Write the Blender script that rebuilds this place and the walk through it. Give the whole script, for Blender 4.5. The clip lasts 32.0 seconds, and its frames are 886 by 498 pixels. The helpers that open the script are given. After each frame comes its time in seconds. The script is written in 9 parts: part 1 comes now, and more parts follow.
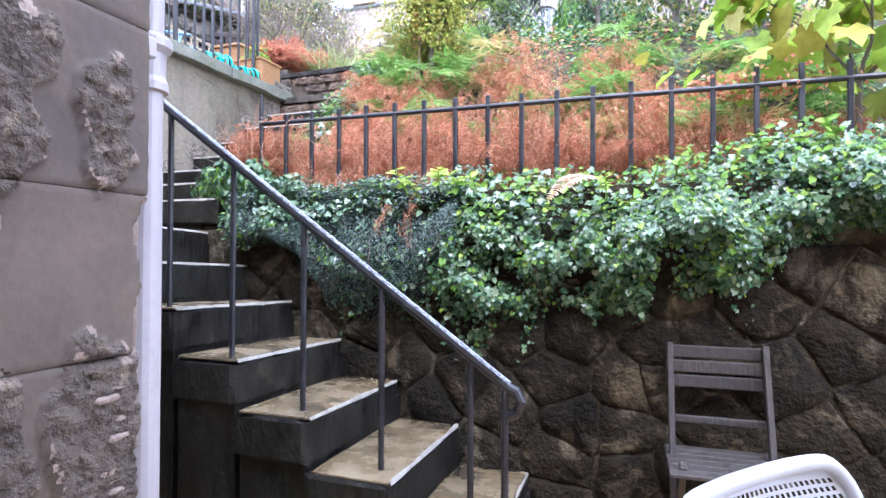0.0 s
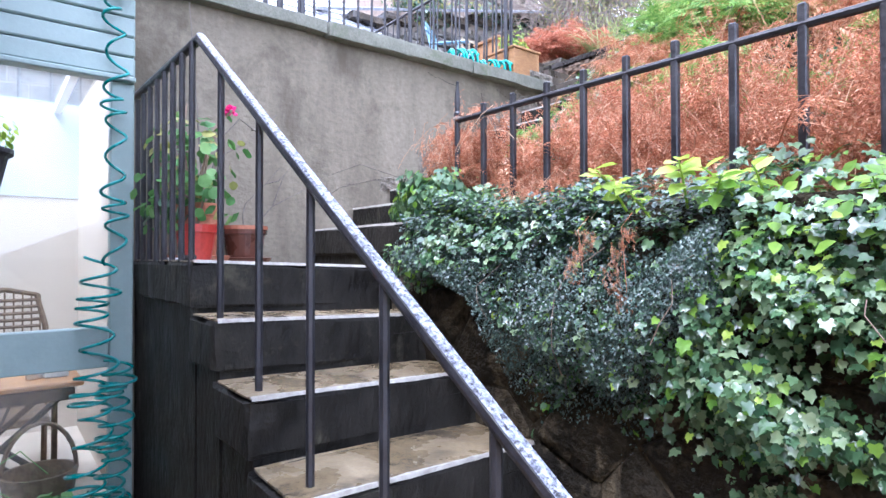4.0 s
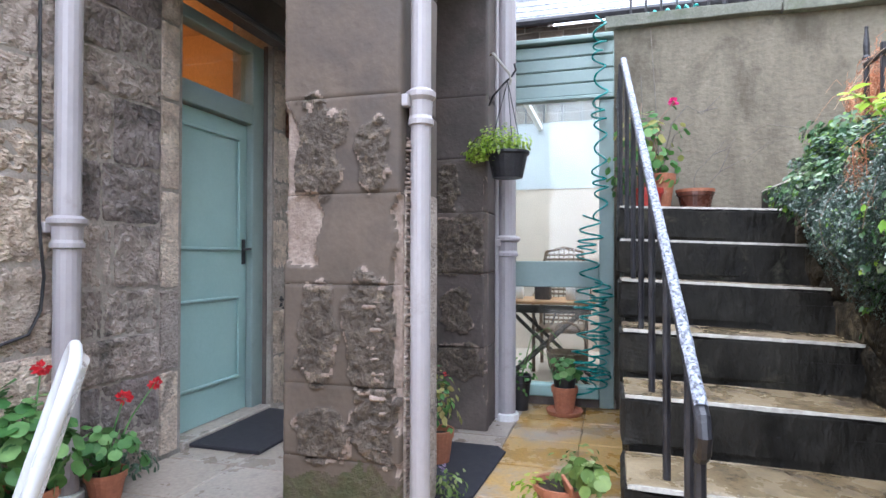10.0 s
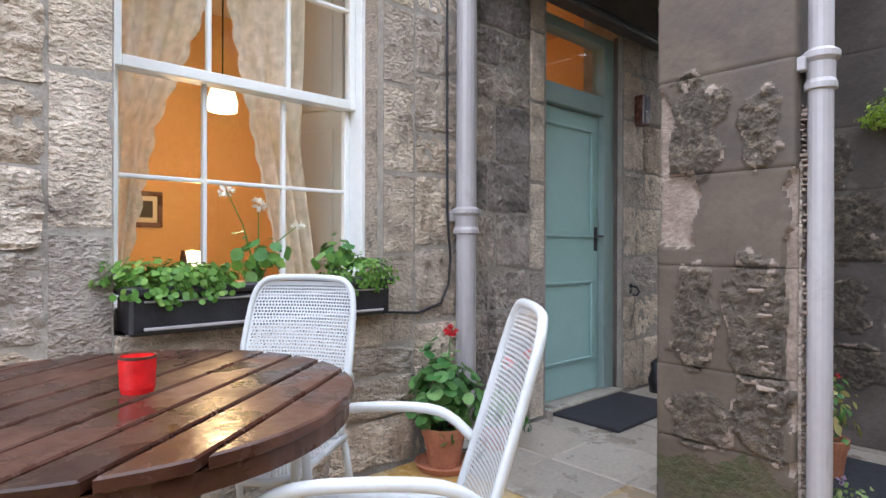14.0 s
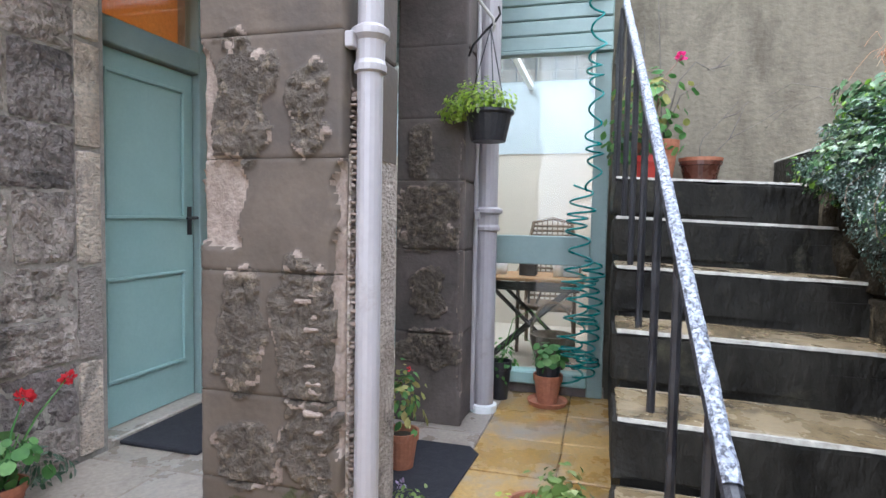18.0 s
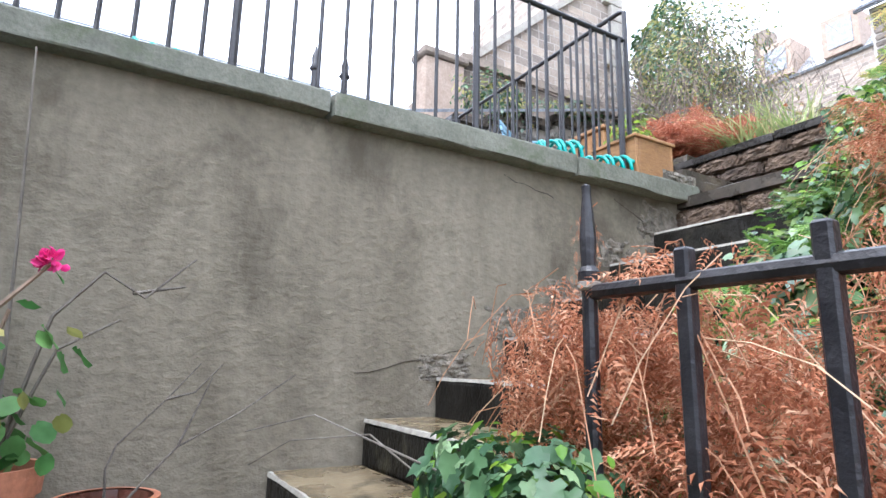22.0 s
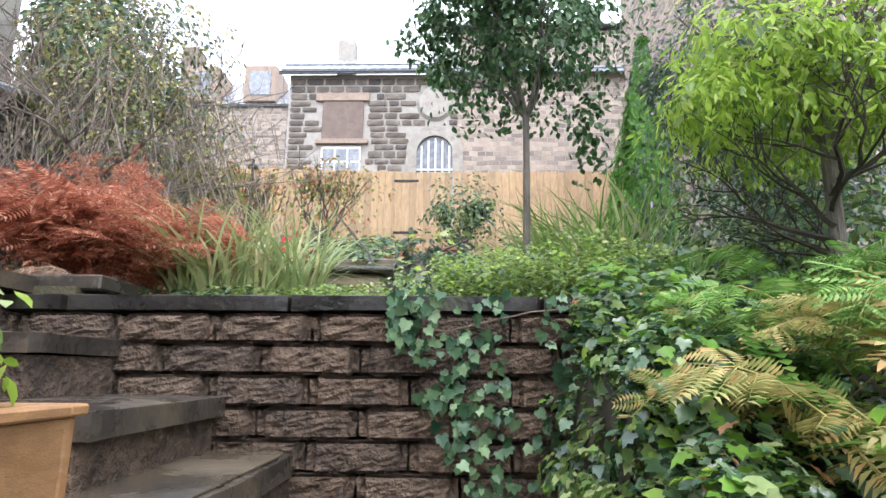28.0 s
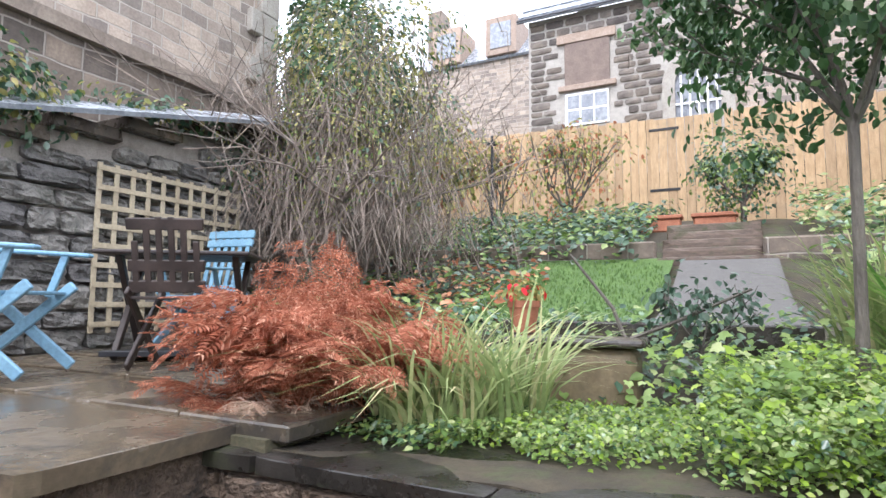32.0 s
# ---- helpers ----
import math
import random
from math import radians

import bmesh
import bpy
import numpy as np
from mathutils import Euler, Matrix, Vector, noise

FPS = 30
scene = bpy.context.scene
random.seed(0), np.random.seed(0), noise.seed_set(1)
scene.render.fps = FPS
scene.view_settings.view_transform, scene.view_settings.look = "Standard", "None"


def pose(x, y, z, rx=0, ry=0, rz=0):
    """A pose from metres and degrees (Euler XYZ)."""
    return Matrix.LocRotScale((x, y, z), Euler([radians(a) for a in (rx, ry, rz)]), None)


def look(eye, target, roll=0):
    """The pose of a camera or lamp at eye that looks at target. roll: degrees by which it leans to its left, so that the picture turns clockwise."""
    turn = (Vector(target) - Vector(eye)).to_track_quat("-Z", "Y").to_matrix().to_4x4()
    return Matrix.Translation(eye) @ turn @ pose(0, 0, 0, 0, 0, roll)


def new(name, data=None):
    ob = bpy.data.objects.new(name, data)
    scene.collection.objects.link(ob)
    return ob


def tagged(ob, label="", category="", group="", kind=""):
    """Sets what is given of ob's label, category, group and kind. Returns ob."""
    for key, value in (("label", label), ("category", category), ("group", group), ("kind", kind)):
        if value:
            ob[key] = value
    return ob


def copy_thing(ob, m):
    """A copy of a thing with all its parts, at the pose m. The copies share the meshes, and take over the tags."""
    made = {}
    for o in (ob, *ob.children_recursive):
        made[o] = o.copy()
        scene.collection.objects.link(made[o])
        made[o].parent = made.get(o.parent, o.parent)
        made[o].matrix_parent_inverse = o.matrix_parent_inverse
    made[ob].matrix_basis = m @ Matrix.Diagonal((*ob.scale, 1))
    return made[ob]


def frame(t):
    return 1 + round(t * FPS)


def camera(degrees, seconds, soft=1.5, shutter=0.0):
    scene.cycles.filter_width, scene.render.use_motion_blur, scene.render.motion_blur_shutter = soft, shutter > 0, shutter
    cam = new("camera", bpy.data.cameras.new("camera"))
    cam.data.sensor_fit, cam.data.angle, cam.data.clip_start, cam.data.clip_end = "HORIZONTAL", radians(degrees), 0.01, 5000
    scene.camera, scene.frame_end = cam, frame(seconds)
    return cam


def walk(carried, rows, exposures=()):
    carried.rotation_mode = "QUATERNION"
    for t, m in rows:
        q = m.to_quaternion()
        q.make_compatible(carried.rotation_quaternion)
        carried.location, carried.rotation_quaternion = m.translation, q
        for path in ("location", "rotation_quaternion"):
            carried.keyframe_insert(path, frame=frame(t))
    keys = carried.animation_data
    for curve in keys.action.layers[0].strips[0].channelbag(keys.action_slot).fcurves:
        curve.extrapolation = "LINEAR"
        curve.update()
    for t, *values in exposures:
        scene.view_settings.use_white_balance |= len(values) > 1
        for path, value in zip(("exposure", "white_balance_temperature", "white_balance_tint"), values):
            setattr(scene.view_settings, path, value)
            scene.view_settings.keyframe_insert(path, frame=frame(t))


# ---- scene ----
# ---- camera: t, x, y, z, yaw, pitch, roll ----
cam = camera(75.4, 32.0)
ROWS = [
    (0.0, 0.000, 0.000, 1.256, 19.90, 0.85, -0.23),
    (0.5, -0.014, -0.020, 1.273, 25.18, 0.73, -0.29),
    (1.0, -0.039, 0.011, 1.289, 29.03, 0.63, -0.25),
    (1.5, -0.124, 0.148, 1.301, 30.93, 0.42, -0.29),
    (2.0, -0.236, 0.344, 1.356, 32.85, 0.30, -0.27),
    (2.5, -0.263, 0.605, 1.419, 35.77, 0.31, -0.07),
    (4.5, -0.214, 1.542, 1.450, 57.36, 0.67, 0.06),
    (5.0, -0.227, 1.798, 1.416, 61.28, 0.49, 0.02),
    (5.5, -0.102, 1.947, 1.368, 62.18, 0.79, -0.16),
    (6.0, 0.152, 1.995, 1.326, 64.99, 1.17, -0.26),
    (6.5, 0.415, 1.996, 1.324, 68.23, 1.07, -0.30),
    (7.0, 0.618, 2.024, 1.335, 71.09, 0.89, -0.28),
    (7.5, 0.746, 2.040, 1.318, 74.81, 0.76, -0.40),
    (8.0, 0.840, 1.982, 1.296, 80.63, 0.68, -0.49),
    (8.5, 0.882, 1.945, 1.260, 87.47, 0.52, -0.40),
    (9.0, 0.915, 1.907, 1.219, 94.00, 0.48, -0.41),
    (9.5, 0.946, 1.871, 1.185, 99.62, 0.54, -0.27),
    (10.0, 0.987, 1.847, 1.151, 106.36, 0.60, -0.14),
    (10.5, 1.024, 1.819, 1.129, 112.33, 0.58, -0.09),
    (11.0, 1.061, 1.789, 1.121, 118.21, 0.55, -0.08),
    (11.5, 1.100, 1.763, 1.117, 122.80, 0.53, -0.08),
    (12.0, 1.115, 1.745, 1.124, 126.63, 0.48, -0.05),
    (12.5, 1.139, 1.733, 1.129, 129.30, 0.47, -0.08),
    (13.0, 1.166, 1.720, 1.126, 132.23, 0.52, -0.10),
    (13.5, 1.189, 1.716, 1.115, 135.19, 0.48, -0.10),
    (15.5, 1.137, 1.735, 1.078, 141.18, -1.53, -0.09),
    (16.0, 1.053, 1.741, 1.080, 139.08, -2.21, -0.15),
    (16.5, 0.976, 1.742, 1.088, 134.56, -2.49, -0.25),
    (17.0, 0.857, 1.756, 1.109, 126.29, -2.72, -0.39),
    (17.5, 0.707, 1.789, 1.148, 117.09, -2.93, -0.70),
    (18.0, 0.513, 1.834, 1.218, 105.52, -3.12, -1.02),
    (18.5, 0.355, 1.887, 1.257, 95.19, -2.91, -1.21),
    (19.0, 0.044, 2.021, 1.343, 88.09, -1.70, -1.27),
    (19.5, -0.271, 2.146, 1.381, 84.42, 1.31, -1.09),
    (20.0, -0.680, 2.252, 1.489, 81.45, 5.20, -1.14),
    (20.5, -1.001, 2.325, 1.599, 78.59, 8.64, -1.12),
    (21.0, -1.258, 2.352, 1.741, 74.60, 10.41, -1.14),
    (21.5, -1.445, 2.343, 1.887, 68.10, 10.81, -1.24),
    (22.0, -1.656, 2.364, 1.991, 59.20, 11.30, -1.07),
    (22.5, -1.862, 2.392, 2.095, 52.66, 11.80, -1.07),
    (23.0, -2.038, 2.409, 2.199, 45.19, 12.16, -1.03),
    (23.5, -2.220, 2.496, 2.311, 37.05, 12.16, -1.04),
    (24.0, -2.409, 2.616, 2.446, 29.25, 12.18, -1.24),
    (24.5, -2.566, 2.706, 2.582, 21.63, 12.13, -1.34),
    (25.0, -2.723, 2.893, 2.695, 13.87, 12.11, -1.15),
    (25.5, -2.830, 3.110, 2.811, 10.00, 12.09, -1.10),
    (27.5, -3.158, 4.038, 3.302, 1.82, 11.96, -0.52),
    (28.0, -3.159, 4.260, 3.395, 1.44, 11.97, -0.47),
    (28.5, -3.136, 4.464, 3.497, 1.47, 11.95, -0.37),
    (29.0, -3.133, 4.639, 3.617, 1.64, 11.89, -0.40),
    (29.5, -3.091, 4.707, 3.806, 2.28, 11.65, -0.35),
    (30.0, -3.086, 4.684, 3.907, 3.30, 10.00, -0.42),
    (30.5, -3.124, 4.638, 3.986, 4.87, 8.59, -0.58),
    (31.0, -3.172, 4.675, 4.004, 9.76, 7.02, -0.60),
    (31.5, -3.181, 4.783, 4.066, 17.59, 6.05, -0.40),
    (32.0, -3.166, 4.882, 4.175, 27.06, 5.33, -0.41),
]
walk(cam, [(t, pose(x, y, z, 90 + pitch, roll, yaw)) for t, x, y, z, yaw, pitch, roll in ROWS],
     exposures=((0.0, 2.28, 5300, 20), (2.0, 2.30, 5250, 20), (5.0, 2.25, 5350, 22), (9.0, 2.2, 5600, 16), (11.5, 1.92, 5800, 11), (16.0, 1.82, 5850, 11), (17.5, 1.95, 5800, 11), (19.0, 2.15, 5650, 11), (20.5, 2.08, 5600, 12), (23.0, 1.45, 5850, 12), (26.0, 1.22, 5950, 12), (32.0, 1.28, 5950, 13)))

# ---- world, sun and light ----
world = bpy.data.worlds.new("sky")
scene.world = world
world.use_nodes = True
WN, WL = world.node_tree.nodes, world.node_tree.links
sky = WN.new("ShaderNodeTexSky")
sky.sky_type = "NISHITA"
sky.sun_disc = False
sky.sun_elevation, sky.sun_rotation = radians(48), radians(200)
sky.air_density, sky.dust_density, sky.ozone_density = 1.0, 6.0, 1.0
pale = WN.new("ShaderNodeMix")
pale.data_type = "RGBA"
pale.inputs["Factor"].default_value = 0.82
pale.inputs["B"].default_value = (9.6, 9.9, 10.4, 1)
WL.new(sky.outputs[0], pale.inputs["A"])
WL.new(pale.outputs["Result"], WN["Background"].inputs["Color"])
WN["Background"].inputs["Strength"].default_value = 0.15

sun_data = bpy.data.lights.new("sun", "SUN")
sun_data.energy, sun_data.angle, sun_data.color = 0.9, radians(25), (1.0, 0.96, 0.9)
sun = new("sun", sun_data)
sun.matrix_basis = look((3, -7, 12), (0, 0, 0))


# ---- small helpers of this scene ----
def thing(name, label="", category="", group="", kind="", m=None):
    ob = new(name)
    ob.empty_display_size = 0.1
    if m is not None:
        ob.matrix_basis = m
    return tagged(ob, label, category, group, kind)


def mesh_of(bm, name, smooth=False):
    me = bpy.data.meshes.new(name)
    bm.to_mesh(me)
    bm.free()
    if smooth:
        me.shade_smooth()
    return me


def part(name, bm, material, parent=None, label="", smooth=False, kind=""):
    ob = new(name, mesh_of(bm, name, smooth))
    ob.data.materials.append(material)
    ob.parent = parent
    return tagged(ob, label, "", "", kind)


def solid(name, bm, material, label="", category="", group="", kind="", smooth=False):
    ob = new(name, mesh_of(bm, name, smooth))
    ob.data.materials.append(material)
    return tagged(ob, label, category, group, kind)


def bx(bm, x0, x1, y0, y1, z0, z1, bevel=0.0, m=None, jitter=0.0, seg=1):
    """A box with bevelled edges added to bm."""
    ret = bmesh.ops.create_cube(bm, size=1.0)
    vs = ret["verts"]
    for v in vs:
        v.co.x = x0 + (v.co.x + 0.5) * (x1 - x0)
        v.co.y = y0 + (v.co.y + 0.5) * (y1 - y0)
        v.co.z = z0 + (v.co.z + 0.5) * (z1 - z0)
        if jitter:
            v.co += Vector((random.uniform(-jitter, jitter), random.uniform(-jitter, jitter), random.uniform(-jitter, jitter)))
    if bevel:
        es = list({e for v in vs for e in v.link_edges})
        r = bmesh.ops.bevel(bm, geom=es, offset=bevel, segments=seg, affect="EDGES", profile=0.5)
        vs = list({v for f in r["faces"] for v in f.verts} | {v for v in vs if v.is_valid})
    if m is not None:
        bmesh.ops.transform(bm, matrix=m, verts=[v for v in vs if v.is_valid])
    return bm


def box(*a, **k):
    return bx(bmesh.new(), *a, **k)


def tube(bm, pts, r, n=8, closed=False, ends=True):
    """A round tube along points; r is one radius or one for each point."""
    pts = [Vector(p) for p in pts]
    rs = r if isinstance(r, (list, tuple)) else [r] * len(pts)
    rings, up = [], None
    for i, p in enumerate(pts):
        if closed:
            d = pts[(i + 1) % len(pts)] - pts[i - 1]
        else:
            d = pts[min(i + 1, len(pts) - 1)] - pts[max(i - 1, 0)]
        d = d.normalized() if d.length > 1e-9 else Vector((0, 0, 1))
        if up is None:
            up = Vector((0, 0, 1)) if abs(d.z) < 0.9 else Vector((1, 0, 0))
        s = d.cross(up)
        s = s.normalized() if s.length > 1e-6 else d.orthogonal().normalized()
        up = s.cross(d).normalized()
        rings.append([bm.verts.new(p + rs[i] * (math.cos(a) * s + math.sin(a) * up)) for a in (2 * math.pi * k / n for k in range(n))])
    last = len(rings) if closed else len(rings) - 1
    for i in range(last):
        a, b = rings[i], rings[(i + 1) % len(rings)]
        for k in range(n):
            bm.faces.new((a[k], a[(k + 1) % n], b[(k + 1) % n], b[k]))
    if ends and not closed and n > 2:
        bm.faces.new(rings[0][::-1])
        bm.faces.new(rings[-1])
    return bm


def lathe(bm, profile, n=20, at=(0, 0, 0)):
    """A turned shape: profile is rows of (radius, z), from the outside bottom on."""
    rings = []
    for r, z in profile:
        if r < 1e-5:
            rings.append([bm.verts.new((at[0], at[1], at[2] + z))])
        else:
            rings.append([bm.verts.new((at[0] + r * math.cos(2 * math.pi * k / n), at[1] + r * math.sin(2 * math.pi * k / n), at[2] + z)) for k in range(n)])
    for a, b in zip(rings, rings[1:]):
        for k in range(n):
            q = [a[k % len(a)], a[(k + 1) % len(a)], b[(k + 1) % len(b)], b[k % len(b)]]
            q = list(dict.fromkeys(q))
            if len(q) > 2:
                bm.faces.new(q)
    return bm


def slab(bm, outline, z0, z1, bevel=0.0):
    """A flat slab over an outline of (x, y)."""
    lo = [bm.verts.new((x, y, z0)) for x, y in outline]
    hi = [bm.verts.new((x, y, z1)) for x, y in outline]
    fs = [bm.faces.new(hi), bm.faces.new(lo[::-1])]
    n = len(lo)
    fs += [bm.faces.new((lo[i], lo[(i + 1) % n], hi[(i + 1) % n], hi[i])) for i in range(n)]
    bmesh.ops.recalc_face_normals(bm, faces=fs)
    if bevel:
        bmesh.ops.bevel(bm, geom=list({e for f in fs for e in f.edges}), offset=bevel, segments=1, affect="EDGES")
    return bm


def stone_mesh(name, sx, sy, sz, rough=0.012, cuts=3, seed=0, axis=1, round_=0.012):
    """A rough-faced stone, its origin in the middle, its worked face towards +axis."""
    bm = bmesh.new()
    bmesh.ops.create_cube(bm, size=1.0)
    bmesh.ops.subdivide_edges(bm, edges=bm.edges[:], cuts=cuts, use_grid_fill=True)
    for v in bm.verts:
        v.co = Vector((v.co.x * sx, v.co.y * sy, v.co.z * sz))
        lim = (sx / 2, sy / 2, sz / 2)
        near = sorted(lim[k] - abs(v.co[k]) for k in range(3))
        if near[1] < 1e-4:
            for k in range(3):
                if lim[k] - abs(v.co[k]) < 1e-4:
                    v.co[k] -= math.copysign(round_, v.co[k])
        q = v.co * 9 + Vector((seed * 7.3, seed * 3.1, seed * 1.7))
        v.co += Vector((noise.noise(q), noise.noise(q + Vector((9, 0, 0))), noise.noise(q + Vector((0, 9, 0))))) * rough
        if v.co[axis] > lim[axis] * 0.7:
            v.co[axis] += rough * 1.6 * noise.noise(v.co * 24 + Vector((seed, 0, 0)))
            if cuts > 8:
                w = Vector((v.co.x * 17, v.co.z * 34, seed * 2.0))
                v.co[axis] += rough * 1.1 * (0.5 - abs(noise.noise(w))) + rough * 0.6 * noise.noise(w * 2.3)
    return mesh_of(bm, name)


def piece(name, me, material, parent, m):
    """One of many like pieces that share a mesh."""
    ob = new(name, me)
    if not me.materials:
        me.materials.append(material)
    ob.parent = parent
    ob.matrix_basis = m
    return ob


# ---- materials ----
def node(nt, kind, **vals):
    n = nt.nodes.new(kind)
    for k, v in vals.items():
        n.inputs[k].default_value = v
    return n


def ramp(nt, src, stops):
    r = nt.nodes.new("ShaderNodeValToRGB")
    e = r.color_ramp.elements
    while len(e) < len(stops):
        e.new(0.5)
    for s, (p, c) in zip(e, stops):
        s.position, s.color = p, (*c, 1)
    nt.links.new(src, r.inputs[0])
    return r.outputs["Color"]


def blend(nt, kind, fac, a, b):
    m = nt.nodes.new("ShaderNodeMix")
    m.data_type, m.blend_type = "RGBA", kind
    for s, v in (("Factor", fac), ("A", a), ("B", b)):
        if isinstance(v, (int, float)):
            m.inputs[s].default_value = v
        elif isinstance(v, tuple):
            m.inputs[s].default_value = (*v, 1)
        else:
            nt.links.new(v, m.inputs[s])
    return m.outputs["Result"]


def material(name, c1, c2, scale=6.0, rough=0.7, bump=0.3, fine=60.0, metal=0.0, c3=None, c3_at=0.62, c3_scale=1.6,
             vary=0.0, island=0.0, stretch=(1, 1, 1), wet=0.0, dist=0.004, spec=0.5, hue=0.0, fstretch=None, fmix=0.35, grain=0.75):
    """A surface of two tones at a coarse scale, fine grain, stains of a third tone, relief and gloss."""
    m = bpy.data.materials.new(name)
    m.use_nodes = True
    nt = m.node_tree
    b = nt.nodes["Principled BSDF"]
    tc = nt.nodes.new("ShaderNodeTexCoord")
    geo = nt.nodes.new("ShaderNodeNewGeometry")
    mp = nt.nodes.new("ShaderNodeMapping")
    mp.inputs["Scale"].default_value = stretch
    nt.links.new(geo.outputs["Position"], mp.inputs["Vector"])
    big = node(nt, "ShaderNodeTexNoise", Scale=scale, Detail=5.0, Roughness=0.62)
    small = node(nt, "ShaderNodeTexNoise", Scale=fine, Detail=3.0, Roughness=0.6)
    nt.links.new(mp.outputs[0], big.inputs["Vector"])
    mf = mp
    if fstretch:
        mf = nt.nodes.new("ShaderNodeMapping")
        mf.inputs["Scale"].default_value = fstretch
        nt.links.new(geo.outputs["Position"], mf.inputs["Vector"])
    nt.links.new(mf.outputs[0], small.inputs["Vector"])
    col = ramp(nt, big.outputs["Fac"], [(0.34, c1), (0.66, c2)])
    speck = ramp(nt, small.outputs["Fac"], [(0.3, (0.72, 0.72, 0.72)), (0.7, (1.12, 1.12, 1.12))])
    col = blend(nt, "MULTIPLY", grain, col, speck)
    if c3:
        st = node(nt, "ShaderNodeTexNoise", Scale=c3_scale, Detail=7.0, Roughness=0.7, Distortion=0.4)
        nt.links.new(geo.outputs["Position"], st.inputs["Vector"])
        f = ramp(nt, st.outputs["Fac"], [(c3_at - 0.06, (0, 0, 0)), (c3_at + 0.08, (1, 1, 1))])
        col = blend(nt, "MIX", f, col, c3)
    if vary or hue:
        oi = nt.nodes.new("ShaderNodeObjectInfo")
        v = ramp(nt, oi.outputs["Random"], [(0.0, (1 - vary, 1 - vary, 1 - vary * 0.9)), (0.5, (1, 1 - hue * 0.4, 1 - hue)), (1.0, (1 + vary * 0.6, 1 + vary * 0.55, 1 + vary * 0.5))])
        col = blend(nt, "MULTIPLY", 1.0, col, v)
    if island:
        v = ramp(nt, geo.outputs["Random Per Island"], [(0.0, (1 - island, 1 - island * 0.9, 1 - island)), (1.0, (1 + island, 1 + island * 0.9, 1 + island * 0.6))])
        col = blend(nt, "MULTIPLY", 1.0, col, v)
    nt.links.new(col, b.inputs["Base Color"])
    rr = node(nt, "ShaderNodeMapRange")
    rr.inputs["From Min"].default_value, rr.inputs["From Max"].default_value = 0.35, 0.65
    rr.inputs["To Min"].default_value, rr.inputs["To Max"].default_value = max(0.04, rough - 0.12 - wet), min(1.0, rough + 0.1)
    nt.links.new(big.outputs["Fac"], rr.inputs["Value"])
    nt.links.new(rr.outputs[0], b.inputs["Roughness"])
    b.inputs["Metallic"].default_value = metal
    b.inputs["Specular IOR Level"].default_value = spec
    if bump:
        add = nt.nodes.new("ShaderNodeMath")
        add.operation = "MULTIPLY_ADD"
        add.inputs[1].default_value = fmix
        nt.links.new(small.outputs["Fac"], add.inputs[0])
        nt.links.new(big.outputs["Fac"], add.inputs[2])
        bp = node(nt, "ShaderNodeBump", Strength=bump, Distance=dist * 4)
        nt.links.new(add.outputs[0], bp.inputs["Height"])
        nt.links.new(bp.outputs[0], b.inputs["Normal"])
    return m


def masonry(name, c1, c2, mortar, w=0.55, h=0.26, rough=0.9, joint=0.012, c3=None):
    """Coursed stonework for walls that stand far off, along either axis."""
    m = material(name, c1, c2, 3.0, rough, 0.0, 30, c3=c3, c3_scale=0.8)
    nt = m.node_tree
    b = nt.nodes["Principled BSDF"]
    stone = b.inputs["Base Color"].links[0].from_socket
    geo = nt.nodes.new("ShaderNodeNewGeometry")
    sep = nt.nodes.new("ShaderNodeSeparateXYZ")
    nt.links.new(geo.outputs["Position"], sep.inputs[0])
    add = nt.nodes.new("ShaderNodeMath")
    nt.links.new(sep.outputs[0], add.inputs[0])
    nt.links.new(sep.outputs[1], add.inputs[1])
    wob = node(nt, "ShaderNodeTexNoise", Scale=1.4, Detail=3.0)
    nt.links.new(geo.outputs["Position"], wob.inputs["Vector"])
    mad = nt.nodes.new("ShaderNodeMath")
    mad.operation = "MULTIPLY_ADD"
    mad.inputs[1].default_value = 0.14
    nt.links.new(wob.outputs["Fac"], mad.inputs[0])
    nt.links.new(sep.outputs[2], mad.inputs[2])
    com = nt.nodes.new("ShaderNodeCombineXYZ")
    nt.links.new(add.outputs[0], com.inputs[0])
    nt.links.new(mad.outputs[0], com.inputs[1])
    br = nt.nodes.new("ShaderNodeTexBrick")
    br.offset, br.squash, br.squash_frequency = 0.37, 0.7, 3
    for k, v in (("Scale", 1.0), ("Brick Width", w), ("Row Height", h), ("Mortar Size", joint), ("Mortar Smooth", 0.4), ("Bias", 0.0)):
        br.inputs[k].default_value = v
    br.inputs["Color1"].default_value, br.inputs["Color2"].default_value, br.inputs["Mortar"].default_value = (0.62, 0.62, 0.64, 1), (1.25, 1.2, 1.15, 1), (1, 1, 1, 1)
    nt.links.new(com.outputs[0], br.inputs["Vector"])
    col = blend(nt, "MULTIPLY", 1.0, stone, br.outputs["Color"])
    col = blend(nt, "MIX", br.outputs["Fac"], col, mortar)
    nt.links.new(col, b.inputs["Base Color"])
    bp = node(nt, "ShaderNodeBump", Strength=0.8, Distance=0.03)
    bp.invert = True
    nt.links.new(br.outputs["Fac"], bp.inputs["Height"])
    nt.links.new(bp.outputs[0], b.inputs["Normal"])
    return m


